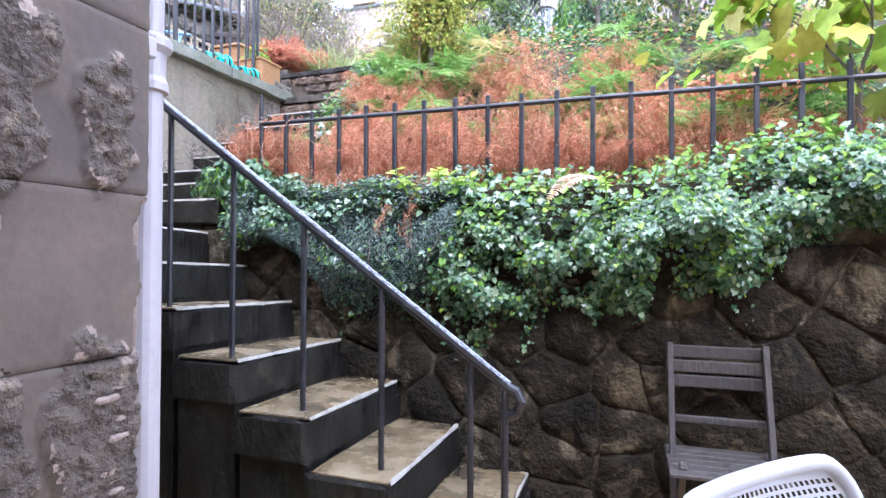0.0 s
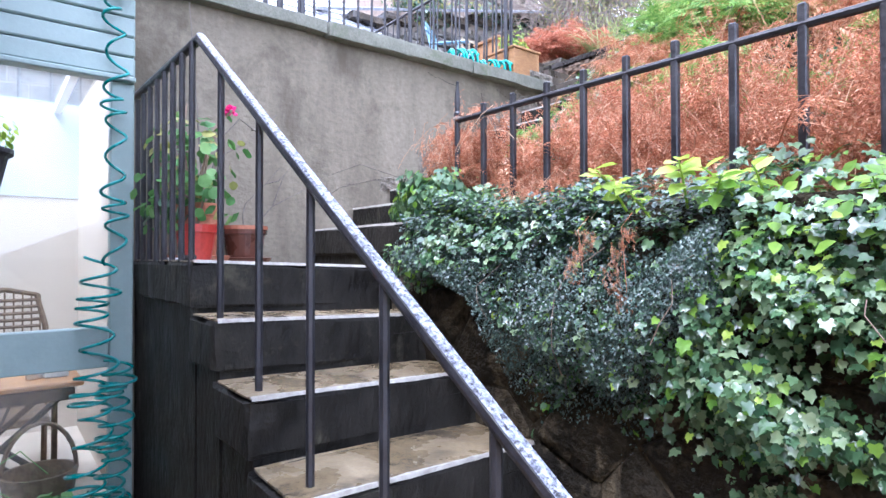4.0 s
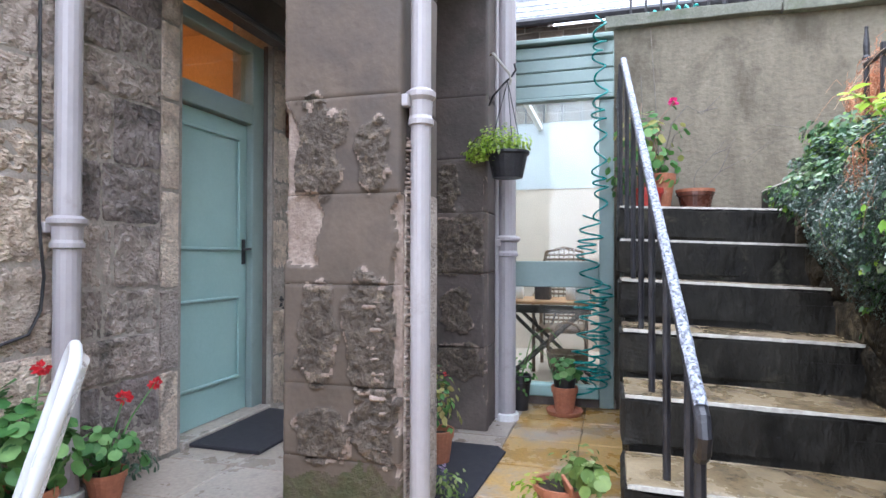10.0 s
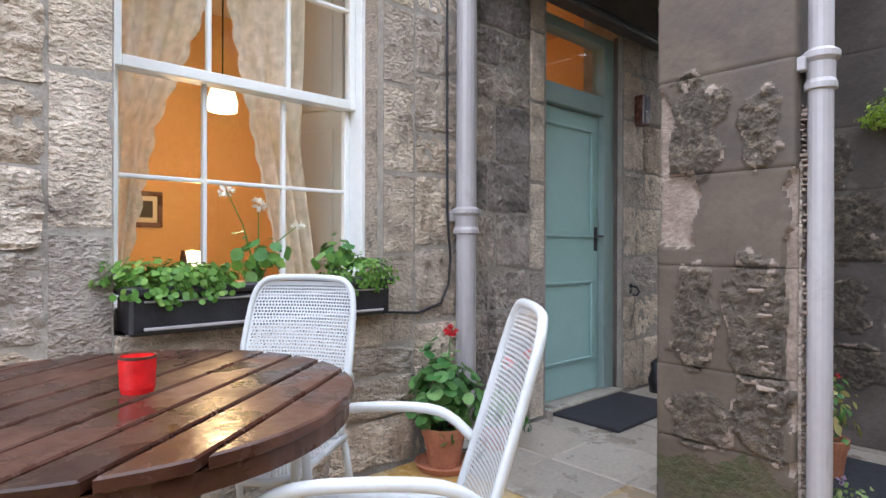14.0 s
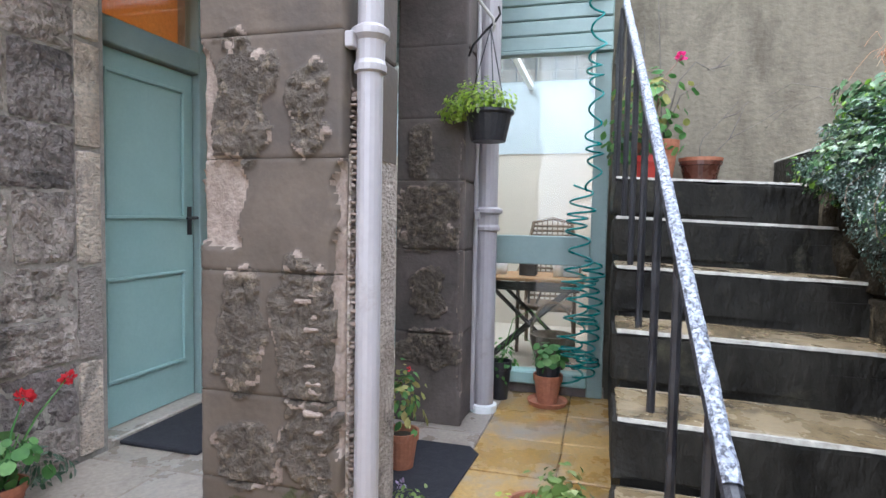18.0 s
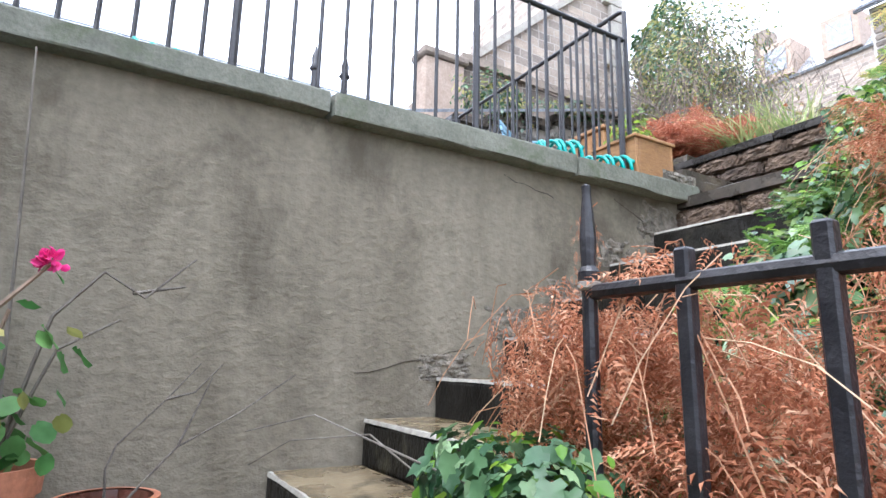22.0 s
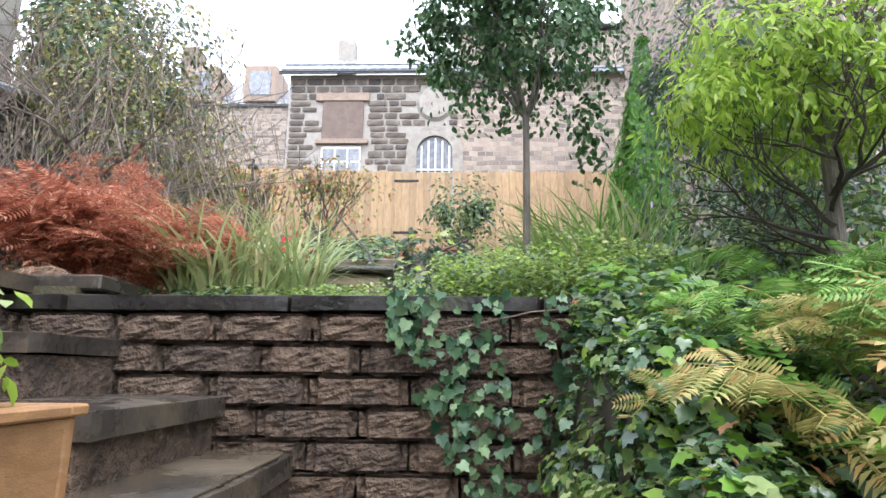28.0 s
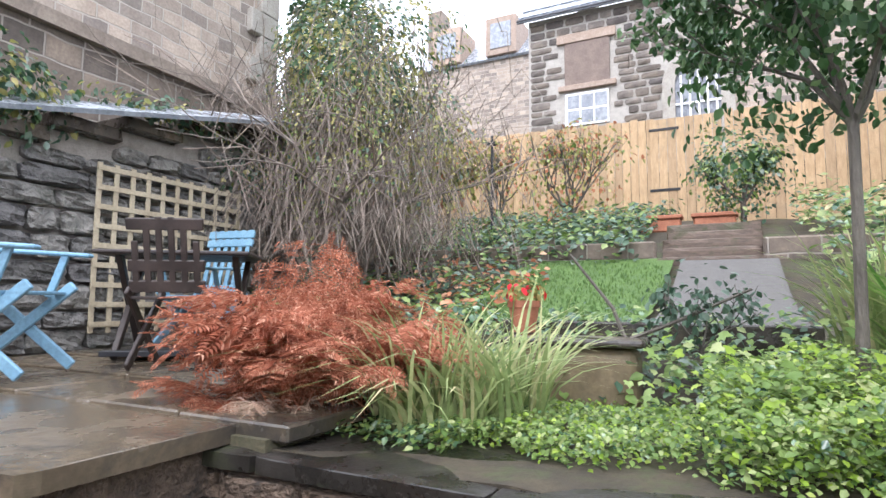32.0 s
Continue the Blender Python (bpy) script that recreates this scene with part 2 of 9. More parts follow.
def leafy(name, c1, c2, c3=None, rough=0.45, trans=0.25, spec=0.4):
    """Leaves: tones vary from leaf to leaf, some light comes through."""
    m = bpy.data.materials.new(name)
    m.use_nodes = True
    nt = m.node_tree
    b = nt.nodes["Principled BSDF"]
    geo = nt.nodes.new("ShaderNodeNewGeometry")
    stops = [(0.0, c1), (0.7, c2)] + ([(1.0, c3)] if c3 else [])
    col = ramp(nt, geo.outputs["Random Per Island"], stops)
    n = node(nt, "ShaderNodeTexNoise", Scale=22.0, Detail=3.0)
    nt.links.new(geo.outputs["Position"], n.inputs["Vector"])
    g = ramp(nt, n.outputs["Fac"], [(0.3, (0.7, 0.72, 0.68)), (0.7, (1.2, 1.18, 1.15))])
    col = blend(nt, "MULTIPLY", 0.8, col, g)
    nt.links.new(col, b.inputs["Base Color"])
    b.inputs["Roughness"].default_value = rough
    b.inputs["Specular IOR Level"].default_value = spec
    tr = nt.nodes.new("ShaderNodeBsdfTranslucent")
    nt.links.new(col, tr.inputs["Color"])
    mix = nt.nodes.new("ShaderNodeMixShader")
    mix.inputs[0].default_value = trans
    nt.links.new(b.outputs[0], mix.inputs[1])
    nt.links.new(tr.outputs[0], mix.inputs[2])
    nt.links.new(mix.outputs[0], nt.nodes["Material Output"].inputs["Surface"])
    return m


def glass(name, tint=(0.95, 0.97, 0.96), rough=0.0):
    m = bpy.data.materials.new(name)
    m.use_nodes = True
    nt = m.node_tree
    t = nt.nodes.new("ShaderNodeBsdfTransparent")
    t.inputs[0].default_value = (*tint, 1)
    g = nt.nodes.new("ShaderNodeBsdfGlossy")
    g.inputs["Roughness"].default_value = rough
    f = nt.nodes.new("ShaderNodeLayerWeight")
    f.inputs[0].default_value = 0.5
    pw = nt.nodes.new("ShaderNodeMath")
    pw.operation = "POWER"
    pw.inputs[1].default_value = 4.0
    nt.links.new(f.outputs["Facing"], pw.inputs[0])
    gl = nt.nodes.new("ShaderNodeMath")
    gl.operation = "MULTIPLY_ADD"
    gl.inputs[1].default_value, gl.inputs[2].default_value = 0.5, 0.03
    nt.links.new(pw.outputs[0], gl.inputs[0])
    mix = nt.nodes.new("ShaderNodeMixShader")
    nt.links.new(gl.outputs[0], mix.inputs[0])
    nt.links.new(t.outputs[0], mix.inputs[1])
    nt.links.new(g.outputs[0], mix.inputs[2])
    nt.links.new(mix.outputs[0], nt.nodes["Material Output"].inputs["Surface"])
    return m


def lamp_glow(name, colour, strength):
    m = bpy.data.materials.new(name)
    m.use_nodes = True
    b = m.node_tree.nodes["Principled BSDF"]
    b.inputs["Base Color"].default_value = (*colour, 1)
    b.inputs["Emission Color"].default_value = (*colour, 1)
    b.inputs["Emission Strength"].default_value = strength
    return m


M_STONE = material("dressed_stone", (0.55, 0.455, 0.375), (0.80, 0.70, 0.60), 7, 0.88, 1.0, 46, c3=(0.19, 0.16, 0.14), c3_at=0.62, c3_scale=4.5, vary=0.34, hue=0.12, dist=0.016, fstretch=(0.9, 0.9, 1.5), fmix=0.9, grain=1.0)
M_PIER = material("pier_stone", (0.085, 0.065, 0.050), (0.138, 0.107, 0.085), 2.2, 0.8, 0.35, 40, c3=(0.085, 0.068, 0.058), c3_at=0.55, c3_scale=1.8, vary=0.16, dist=0.005, grain=0.3)
M_PIERDARK = material("sooty_stone", (0.075, 0.062, 0.056), (0.14, 0.115, 0.104), 4, 0.85, 0.5, 40, c3=(0.19, 0.165, 0.15), c3_at=0.66, c3_scale=5, vary=0.25, dist=0.007, grain=0.4)
M_SCALE = material("flaking_stone", (0.095, 0.08, 0.068), (0.22, 0.185, 0.155), 13, 0.85, 0.9, 50, c3=(0.33, 0.275, 0.215), c3_at=0.62, c3_scale=8, dist=0.016, stretch=(1, 1, 0.55), grain=0.4)
M_MORTAR = material("mortar", (0.29, 0.255, 0.225), (0.40, 0.36, 0.315), 12, 0.95, 0.6, 80, dist=0.006)
# Mossy rubble, darkened so its colour carries the shade under the ivy.
M_RETAIN = material("mossy_shaded_rubble", (0.008, 0.007, 0.005), (0.030, 0.025, 0.017), 5, 0.85, 0.9, 40, c3=(0.115, 0.096, 0.063), c3_at=0.58, c3_scale=4.0, vary=0.45, hue=0.15, dist=0.012, spec=0.12)
M_RENDER = material("cement_render", (0.142, 0.122, 0.087), (0.238, 0.211, 0.160), 2.2, 0.9, 0.6, 30, c3=(0.098, 0.084, 0.060), c3_at=0.57, c3_scale=1.5, stretch=(1, 1.7, 0.3), dist=0.007, fstretch=(1, 0.9, 1.25), fmix=0.5, grain=0.65)
M_COPE = material("cope_stone", (0.13, 0.135, 0.105), (0.21, 0.215, 0.175), 7, 0.85, 0.6, 60, c3=(0.09, 0.11, 0.06), c3_at=0.6, c3_scale=4, vary=0.1)
# Near black: the risers' shade is put into this dark stone's colour.
M_STEP = material("shaded_step_stone", (0.009, 0.0085, 0.0075), (0.027, 0.025, 0.021), 7, 0.62, 0.9, 34, c3=(0.055, 0.052, 0.036), c3_at=0.63, c3_scale=5, vary=0.15, wet=0.05, dist=0.008, stretch=(1, 1, 0.5), spec=0.13)
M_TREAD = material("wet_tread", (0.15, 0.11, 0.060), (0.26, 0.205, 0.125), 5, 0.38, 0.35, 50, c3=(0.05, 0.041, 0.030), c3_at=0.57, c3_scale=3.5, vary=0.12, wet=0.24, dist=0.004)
M_CHIP = material("worn_stone_edge", (0.28, 0.262, 0.23), (0.44, 0.42, 0.375), 20, 0.75, 0.6, 60)
M_FLAGY = material("ochre_flag", (0.42, 0.24, 0.055), (0.50, 0.33, 0.12), 3.2, 0.45, 0.3, 40, c3=(0.34, 0.285, 0.225), c3_at=0.54, c3_scale=1.5, vary=0.16, wet=0.25)
M_FLAGG = material("grey_flag", (0.32, 0.275, 0.235), (0.42, 0.37, 0.32), 3, 0.5, 0.3, 40, c3=(0.20, 0.165, 0.135), c3_at=0.62, c3_scale=2.8, vary=0.14, wet=0.22, hue=0.06)
M_JOINT = material("mossy_joint", (0.05, 0.05, 0.025), (0.12, 0.10, 0.06), 25, 0.95, 0.6, 90)
# Smeared mortar; shade behind the hedge is put into its dark tone.
M_SMEAR = material("shaded_old_lime_mortar", (0.012, 0.010, 0.007), (0.060, 0.050, 0.033), 7, 0.9, 0.9, 40, c3=(0.13, 0.112, 0.08), c3_at=0.60, c3_scale=6, dist=0.012, spec=0.12)
M_BLOCK = material("split_block", (0.095, 0.066, 0.046), (0.235, 0.168, 0.120), 18, 0.8, 1.0, 50, c3=(0.05, 0.041, 0.034), c3_at=0.6, c3_scale=8, vary=0.25, hue=0.1, dist=0.022)
M_CAPSTONE = material("black_wet_cap", (0.012, 0.011, 0.010), (0.036, 0.031, 0.026), 5, 0.42, 0.5, 45, c3=(0.055, 0.06, 0.032), c3_at=0.6, c3_scale=4, wet=0.2, vary=0.1)
M_SLABD = material("dark_wet_slab", (0.035, 0.031, 0.027), (0.085, 0.07, 0.055), 5, 0.4, 0.5, 45, c3=(0.125, 0.10, 0.068), c3_at=0.58, c3_scale=2.5, wet=0.2, vary=0.1)
M_SLABW = material("brown_wet_flag", (0.095, 0.074, 0.05), (0.165, 0.13, 0.09), 3, 0.32, 0.3, 40, c3=(0.055, 0.048, 0.04), c3_at=0.58, c3_scale=2.5, wet=0.22, vary=0.14)
M_TEAL = material("teal_paint", (0.285, 0.44, 0.425), (0.325, 0.485, 0.465), 3, 0.42, 0.1, 50, c3=(0.25, 0.39, 0.375), c3_at=0.68, c3_scale=3, grain=0.12)
M_TEALD = material("dull_teal_paint", (0.225, 0.305, 0.29), (0.27, 0.35, 0.335), 3, 0.5, 0.12, 50, c3=(0.19, 0.26, 0.245), c3_at=0.65, c3_scale=2.5, grain=0.12)
M_WHITE = material("white_paint", (0.79, 0.80, 0.80), (0.85, 0.86, 0.86), 3, 0.4, 0.05, 40, grain=0.12)
M_PIPE = material("lilac_grey_pipe_paint", (0.36, 0.335, 0.35), (0.41, 0.385, 0.40), 3, 0.4, 0.08, 40, c3=(0.30, 0.27, 0.26), c3_at=0.68, c3_scale=3, grain=0.12)
M_BLACK = material("black_paint", (0.012, 0.012, 0.016), (0.03, 0.03, 0.036), 9, 0.42, 0.4, 70, c3=(0.05, 0.04, 0.035), c3_at=0.68, c3_scale=12)
M_RAILTOP = material("worn_sheen_rail_paint", (0.17, 0.195, 0.26), (0.46, 0.49, 0.56), 60, 0.5, 0.6, 120, c3=(0.03, 0.031, 0.04), c3_at=0.52, c3_scale=85, dist=0.004)
M_SLATE = material("slate_roof", (0.22, 0.24, 0.275), (0.36, 0.385, 0.42), 6, 0.30, 0.4, 40, vary=0.2, wet=0.1)
M_BRICKFAR = material("far_masonry", (0.24, 0.19, 0.15), (0.36, 0.30, 0.24), 5, 0.9, 0.7, 30, c3=(0.12, 0.10, 0.09), c3_at=0.6, c3_scale=3, vary=0.2)
M_PLASTIC = material("white_mesh_chair", (0.50, 0.51, 0.525), (0.57, 0.58, 0.595), 5, 0.38, 0.1, 60, grain=0.12)
M_TABLE = material("wet_dark_wood", (0.040, 0.016, 0.011), (0.085, 0.036, 0.023), 5, 0.42, 0.35, 22, c3=(0.12, 0.058, 0.040), c3_at=0.62, c3_scale=5, vary=0.32, wet=0.2, dist=0.003, grain=0.5, spec=0.32)
M_WICKER = material("brown_cane", (0.10, 0.066, 0.042), (0.20, 0.14, 0.09), 20, 0.7, 0.5, 60, vary=0.1)
M_OLDWOOD = material("weathered_bench_wood", (0.030, 0.025, 0.022), (0.075, 0.063, 0.056), 6, 0.7, 0.5, 40, stretch=(14, 3, 3), vary=0.2)
M_RED = material("red_candle_glass", (0.62, 0.012, 0.014), (0.72, 0.02, 0.02), 4, 0.15, 0.0, 30)
M_TERRA = material("terracotta", (0.36, 0.13, 0.07), (0.46, 0.19, 0.11), 8, 0.75, 0.3, 50, c3=(0.5, 0.32, 0.24), c3_at=0.66, c3_scale=8)
M_REDPOT = material("red_plastic_pot", (0.36, 0.032, 0.024), (0.43, 0.05, 0.036), 5, 0.4, 0.1, 40)
M_BROWNPOT = material("glazed_brown_pot", (0.07, 0.025, 0.018), (0.13, 0.05, 0.032), 8, 0.3, 0.1, 40)
M_SOIL = material("soil", (0.025, 0.018, 0.012), (0.06, 0.045, 0.03), 30, 0.95, 0.8, 90)
M_MAT = material("dark_rubber_mat", (0.014, 0.014, 0.02), (0.028, 0.028, 0.036), 30, 0.85, 0.6, 120)
M_HOSE = material("teal_hose", (0.0, 0.17, 0.16), (0.01, 0.25, 0.235), 8, 0.3, 0.05, 50)
M_HOSEB = material("bright_teal_hose", (0.0, 0.30, 0.27), (0.02, 0.40, 0.36), 8, 0.3, 0.05, 50)
M_CREAM = material("cream_plaster", (0.55, 0.485, 0.41), (0.62, 0.55, 0.465), 2, 0.85, 0.1, 40, grain=0.15)
M_ORANGE = material("orange_plaster", (0.60, 0.34, 0.14), (0.66, 0.39, 0.17), 2, 0.8, 0.15, 40)
M_BLIND = material("white_wall", (0.45, 0.505, 0.535), (0.50, 0.553, 0.58), 3, 0.8, 0.05, 40, grain=0.1)
M_WOODPL = material("planter_wood", (0.30, 0.15, 0.06), (0.42, 0.23, 0.10), 4, 0.6, 0.3, 40, stretch=(4, 4, 14), c3=(0.22, 0.12, 0.06), c3_at=0.64, c3_scale=4, vary=0.15)
M_FENCE = material("fence_timber", (0.46, 0.31, 0.17), (0.60, 0.43, 0.26), 3, 0.8, 0.35, 40, stretch=(8, 8, 1.5), c3=(0.36, 0.27, 0.17), c3_at=0.62, c3_scale=1.5, vary=0.18)
M_BLUE = material("blue_garden_paint", (0.17, 0.32, 0.44), (0.23, 0.40, 0.52), 5, 0.5, 0.2, 50, vary=0.08)
M_DARKTWIG = material("dark_bark", (0.030, 0.024, 0.019), (0.075, 0.06, 0.048), 12, 0.85, 0.8, 50, dist=0.006)
M_BARK = material("bark", (0.10, 0.086, 0.072), (0.19, 0.168, 0.142), 9, 0.9, 0.9, 50, stretch=(1, 1, 0.3), dist=0.01)
M_TWIG = material("bare_twig", (0.16, 0.11, 0.085), (0.28, 0.21, 0.17), 9, 0.9, 0.3, 50, island=0.3)
M_LAWN = material("lawn", (0.085, 0.16, 0.035), (0.13, 0.22, 0.055), 5, 0.9, 0.8, 90, dist=0.02)
M_PATH = material("gravel_path", (0.095, 0.09, 0.082), (0.145, 0.137, 0.128), 12, 0.85, 0.5, 90)
M_GROUND = material("garden_earth", (0.035, 0.028, 0.018), (0.075, 0.06, 0.038), 7, 0.95, 0.8, 50, c3=(0.06, 0.08, 0.025), c3_at=0.58, c3_scale=2)
M_TRELLIS = material("trellis_wood", (0.42, 0.34, 0.23), (0.52, 0.44, 0.31), 5, 0.8, 0.3, 50)
M_GLASS = glass("window_glass")
M_STONEFAR = material("pinkish_rubble", (0.36, 0.27, 0.21), (0.47, 0.37, 0.30), 6, 0.9, 0.8, 30, c3=(0.22, 0.18, 0.15), c3_at=0.62, c3_scale=3, vary=0.1)

M_GABLE = masonry("pinkish_rubble_wall", (0.34, 0.26, 0.21), (0.47, 0.38, 0.32), (0.50, 0.44, 0.39), 0.34, 0.15)
M_FARWALL = masonry("pale_coursed_stone", (0.33, 0.275, 0.23), (0.45, 0.39, 0.335), (0.46, 0.41, 0.36), 0.40, 0.17)
M_DARKWALL = masonry("dark_coursed_rubble", (0.14, 0.115, 0.095), (0.26, 0.215, 0.175), (0.34, 0.30, 0.26), 0.5, 0.24, c3=(0.09, 0.08, 0.07))
M_BRICKST = masonry("brick_wall", (0.20, 0.12, 0.09), (0.28, 0.17, 0.12), (0.4, 0.36, 0.32), 0.22, 0.075)
M_RUBBLE = material("grey_garden_rubble", (0.15, 0.142, 0.128), (0.31, 0.29, 0.26), 8, 0.85, 1.0, 35, c3=(0.08, 0.08, 0.065), c3_at=0.6, c3_scale=4, vary=0.4, dist=0.02)
M_DARKWOOD = material("near_black_brown_wood", (0.022, 0.015, 0.013), (0.05, 0.033, 0.027), 6, 0.5, 0.2, 50, vary=0.15)
M_CLIMB = material("grey_climber_twig", (0.16, 0.125, 0.11), (0.33, 0.27, 0.24), 6, 0.9, 0.3, 50, island=0.35)
M_LIMEMORTAR = material("pale_lime_mortar", (0.38, 0.355, 0.32), (0.50, 0.47, 0.43), 6, 0.95, 0.3, 50)
M_ARCH = material("pale_weathered_freestone", (0.36, 0.33, 0.29), (0.47, 0.44, 0.39), 4, 0.9, 0.4, 40, c3=(0.27, 0.24, 0.21), c3_at=0.6, c3_scale=3)
M_SOOT = material("sooty_rubble", (0.27, 0.226, 0.198), (0.50, 0.43, 0.385), 8, 0.85, 0.9, 40, c3=(0.11, 0.096, 0.087), c3_at=0.58, c3_scale=3.4, vary=0.4, dist=0.018, fmix=0.7, grain=0.9)
M_TROUGH = material("brown_trough", (0.15, 0.112, 0.066), (0.25, 0.19, 0.115), 6, 0.6, 0.4, 40, c3=(0.10, 0.09, 0.06), c3_at=0.6, c3_scale=5)
M_BOARD = material("brown_window_boards", (0.17, 0.125, 0.105), (0.24, 0.185, 0.155), 4, 0.8, 0.3, 30)
L_RUST = leafy("rust_red_bracken", (0.30, 0.10, 0.06), (0.56, 0.225, 0.14), (0.76, 0.44, 0.31), 0.8, 0.45, 0.15)
L_LAWN = leafy("lawn_blades", (0.07, 0.14, 0.035), (0.14, 0.23, 0.065), None, 0.6, 0.3)
L_IVY = leafy("ivy_leaves", (0.028, 0.078, 0.038), (0.125, 0.225, 0.105), (0.28, 0.37, 0.21), 0.25, 0.2, 0.8)
L_IVYFRESH = leafy("fresh_green_leaves", (0.10, 0.24, 0.025), (0.22, 0.40, 0.05), (0.36, 0.50, 0.08), 0.42, 0.35)
L_WALLIVY = leafy("dark_wall_ivy", (0.024, 0.075, 0.036), (0.095, 0.185, 0.085), (0.26, 0.38, 0.20), 0.40, 0.18, 0.4)
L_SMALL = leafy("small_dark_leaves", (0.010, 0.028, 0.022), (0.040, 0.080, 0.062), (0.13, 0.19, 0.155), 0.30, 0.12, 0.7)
L_BRACKEN = leafy("dead_bracken", (0.32, 0.12, 0.066), (0.62, 0.28, 0.16), (0.80, 0.52, 0.36), 0.8, 0.4, 0.15)
L_STRAW = leafy("dry_stalks", (0.34, 0.16, 0.09), (0.55, 0.32, 0.2), (0.68, 0.5, 0.34), 0.7, 0.2, 0.2)
L_PINKFERN = leafy("bleached_fern", (0.66, 0.48, 0.36), (0.75, 0.58, 0.46), None, 0.7, 0.3, 0.2)
L_FERN = leafy("fern_fronds", (0.11, 0.25, 0.05), (0.25, 0.44, 0.10), (0.42, 0.54, 0.19), 0.55, 0.38)
L_FERNY = leafy("yellowing_fern", (0.34, 0.36, 0.12), (0.58, 0.52, 0.22), (0.72, 0.46, 0.20), 0.6, 0.4)
L_LIME = leafy("lime_leaves", (0.25, 0.40, 0.045), (0.45, 0.62, 0.095), (0.64, 0.75, 0.21), 0.45, 0.55)
L_YELLOW = leafy("yellow_variegated_leaves", (0.14, 0.18, 0.03), (0.40, 0.38, 0.07), (0.66, 0.60, 0.14), 0.4, 0.4)
L_TREE = leafy("glossy_tree_leaves", (0.03, 0.085, 0.03), (0.085, 0.175, 0.065), (0.22, 0.32, 0.16), 0.36, 0.3, 0.5)
L_CYPRESS = leafy("cypress_sprays", (0.04, 0.13, 0.012), (0.09, 0.23, 0.02), (0.16, 0.32, 0.04), 0.6, 0.2)
L_BLUEGREEN = leafy("grey_green_leaves", (0.045, 0.10, 0.06), (0.125, 0.20, 0.135), (0.27, 0.33, 0.28), 0.42, 0.25)
L_COVER = leafy("ground_cover_leaves", (0.115, 0.20, 0.048), (0.235, 0.335, 0.095), (0.44, 0.49, 0.23), 0.45, 0.3)
L_GRASS = leafy("iris_blades", (0.24, 0.33, 0.12), (0.42, 0.48, 0.22), (0.64, 0.56, 0.32), 0.5, 0.35)
L_GERAN = leafy("geranium_leaves", (0.06, 0.18, 0.05), (0.13, 0.29, 0.085), (0.24, 0.42, 0.15), 0.5, 0.3)
L_BOXPL = leafy("window_box_leaves", (0.08, 0.20, 0.03), (0.16, 0.33, 0.06), (0.28, 0.44, 0.1), 0.45, 0.3)
L_REDFL = leafy("red_petals", (0.65, 0.02, 0.03), (0.75, 0.04, 0.06), None, 0.5, 0.3)
L_PINKFL = leafy("pink_petals", (0.75, 0.02, 0.22), (0.8, 0.05, 0.3), None, 0.5, 0.3)
L_WHITEFL = leafy("white_petals", (0.75, 0.75, 0.7), (0.85, 0.85, 0.8), None, 0.5, 0.3)
L_LILAC = leafy("lilac_petals", (0.30, 0.22, 0.38), (0.42, 0.32, 0.5), None, 0.5, 0.3)
L_PALE = leafy("pale_yellow_leaves", (0.20, 0.22, 0.06), (0.42, 0.40, 0.14), (0.6, 0.52, 0.22), 0.5, 0.35)
L_LACE = leafy("lace_curtain", (0.84, 0.80, 0.76), (0.88, 0.84, 0.8), None, 0.8, 0.15, 0.1)


# ---- leaves ----
RNG = np.random.default_rng(7)


def template_ivy():
    pts = [(0, 0.02, 0), (0.28, -0.11, 0.06), (0.50, 0.08, -0.02), (0.40, 0.30, 0.08), (0.47, 0.55, -0.02), (0.25, 0.63, 0.06), (0, 1.0, -0.12),
           (-0.25, 0.63, 0.06), (-0.47, 0.55, -0.02), (-0.40, 0.30, 0.08), (-0.50, 0.08, -0.02), (-0.28, -0.11, 0.06), (0, 0.34, -0.06)]
    return np.array(pts), [(12, i, i + 1) for i in range(0, 11)] + [(12, 11, 0)]


def template_oval(w=0.32, fold=0.08):
    pts = [(0, 0, 0), (w, 0.35, fold), (w * 0.75, 0.7, fold), (0, 1, -0.05), (-w * 0.75, 0.7, fold), (-w, 0.35, fold)]
    return np.array(pts), [(0, 1, 2), (0, 2, 3), (0, 3, 4), (0, 4, 5)]


def template_round():
    pts = [(0, 0.1, 0)] + [(0.5 * math.sin(a), 0.5 - 0.5 * math.cos(a), 0.06 * math.cos(3 * a)) for a in (0.25 + k * 5.78 / 9 for k in range(10))]
    return np.array(pts), [(0, i, i + 1) for i in range(1, 10)]


def template_pinnate(n=7, w=0.34, leaf=0.10, curl=0.12):
    """A feathered spray: leaflets in pairs along a stalk."""
    v, f = [], []
    for i in range(n):
        y = 0.12 + 0.84 * i / n
        s = w * math.sin(math.pi * (0.22 + 0.74 * i / n)) ** 0.8
        for side in (-1, 1):
            k = len(v)
            z = -curl * y * y
            v += [(0, y, z), (side * s * 0.5, y + 0.02 + leaf * 0.75, z - 0.01), (side * s, y + 0.10, z - 0.05), (side * s * 0.5, y - 0.02, z - 0.01)]
            f += [(k, k + 1, k + 2), (k, k + 2, k + 3)]
    k = len(v)
    v += [(-0.008, 0, 0), (0.008, 0, 0), (0, 1.0, -curl)]
    f += [(k, k + 1, k + 2)]
    return np.array(v), f


T_IVY, T_OVAL, T_SLIM, T_ROUND = template_ivy(), template_oval(), template_oval(0.16, 0.05), template_round()
T_DEAD, T_FERN = template_pinnate(7, 0.20, 0.035, 0.5), template_pinnate(9, 0.26, 0.05, 0.12)
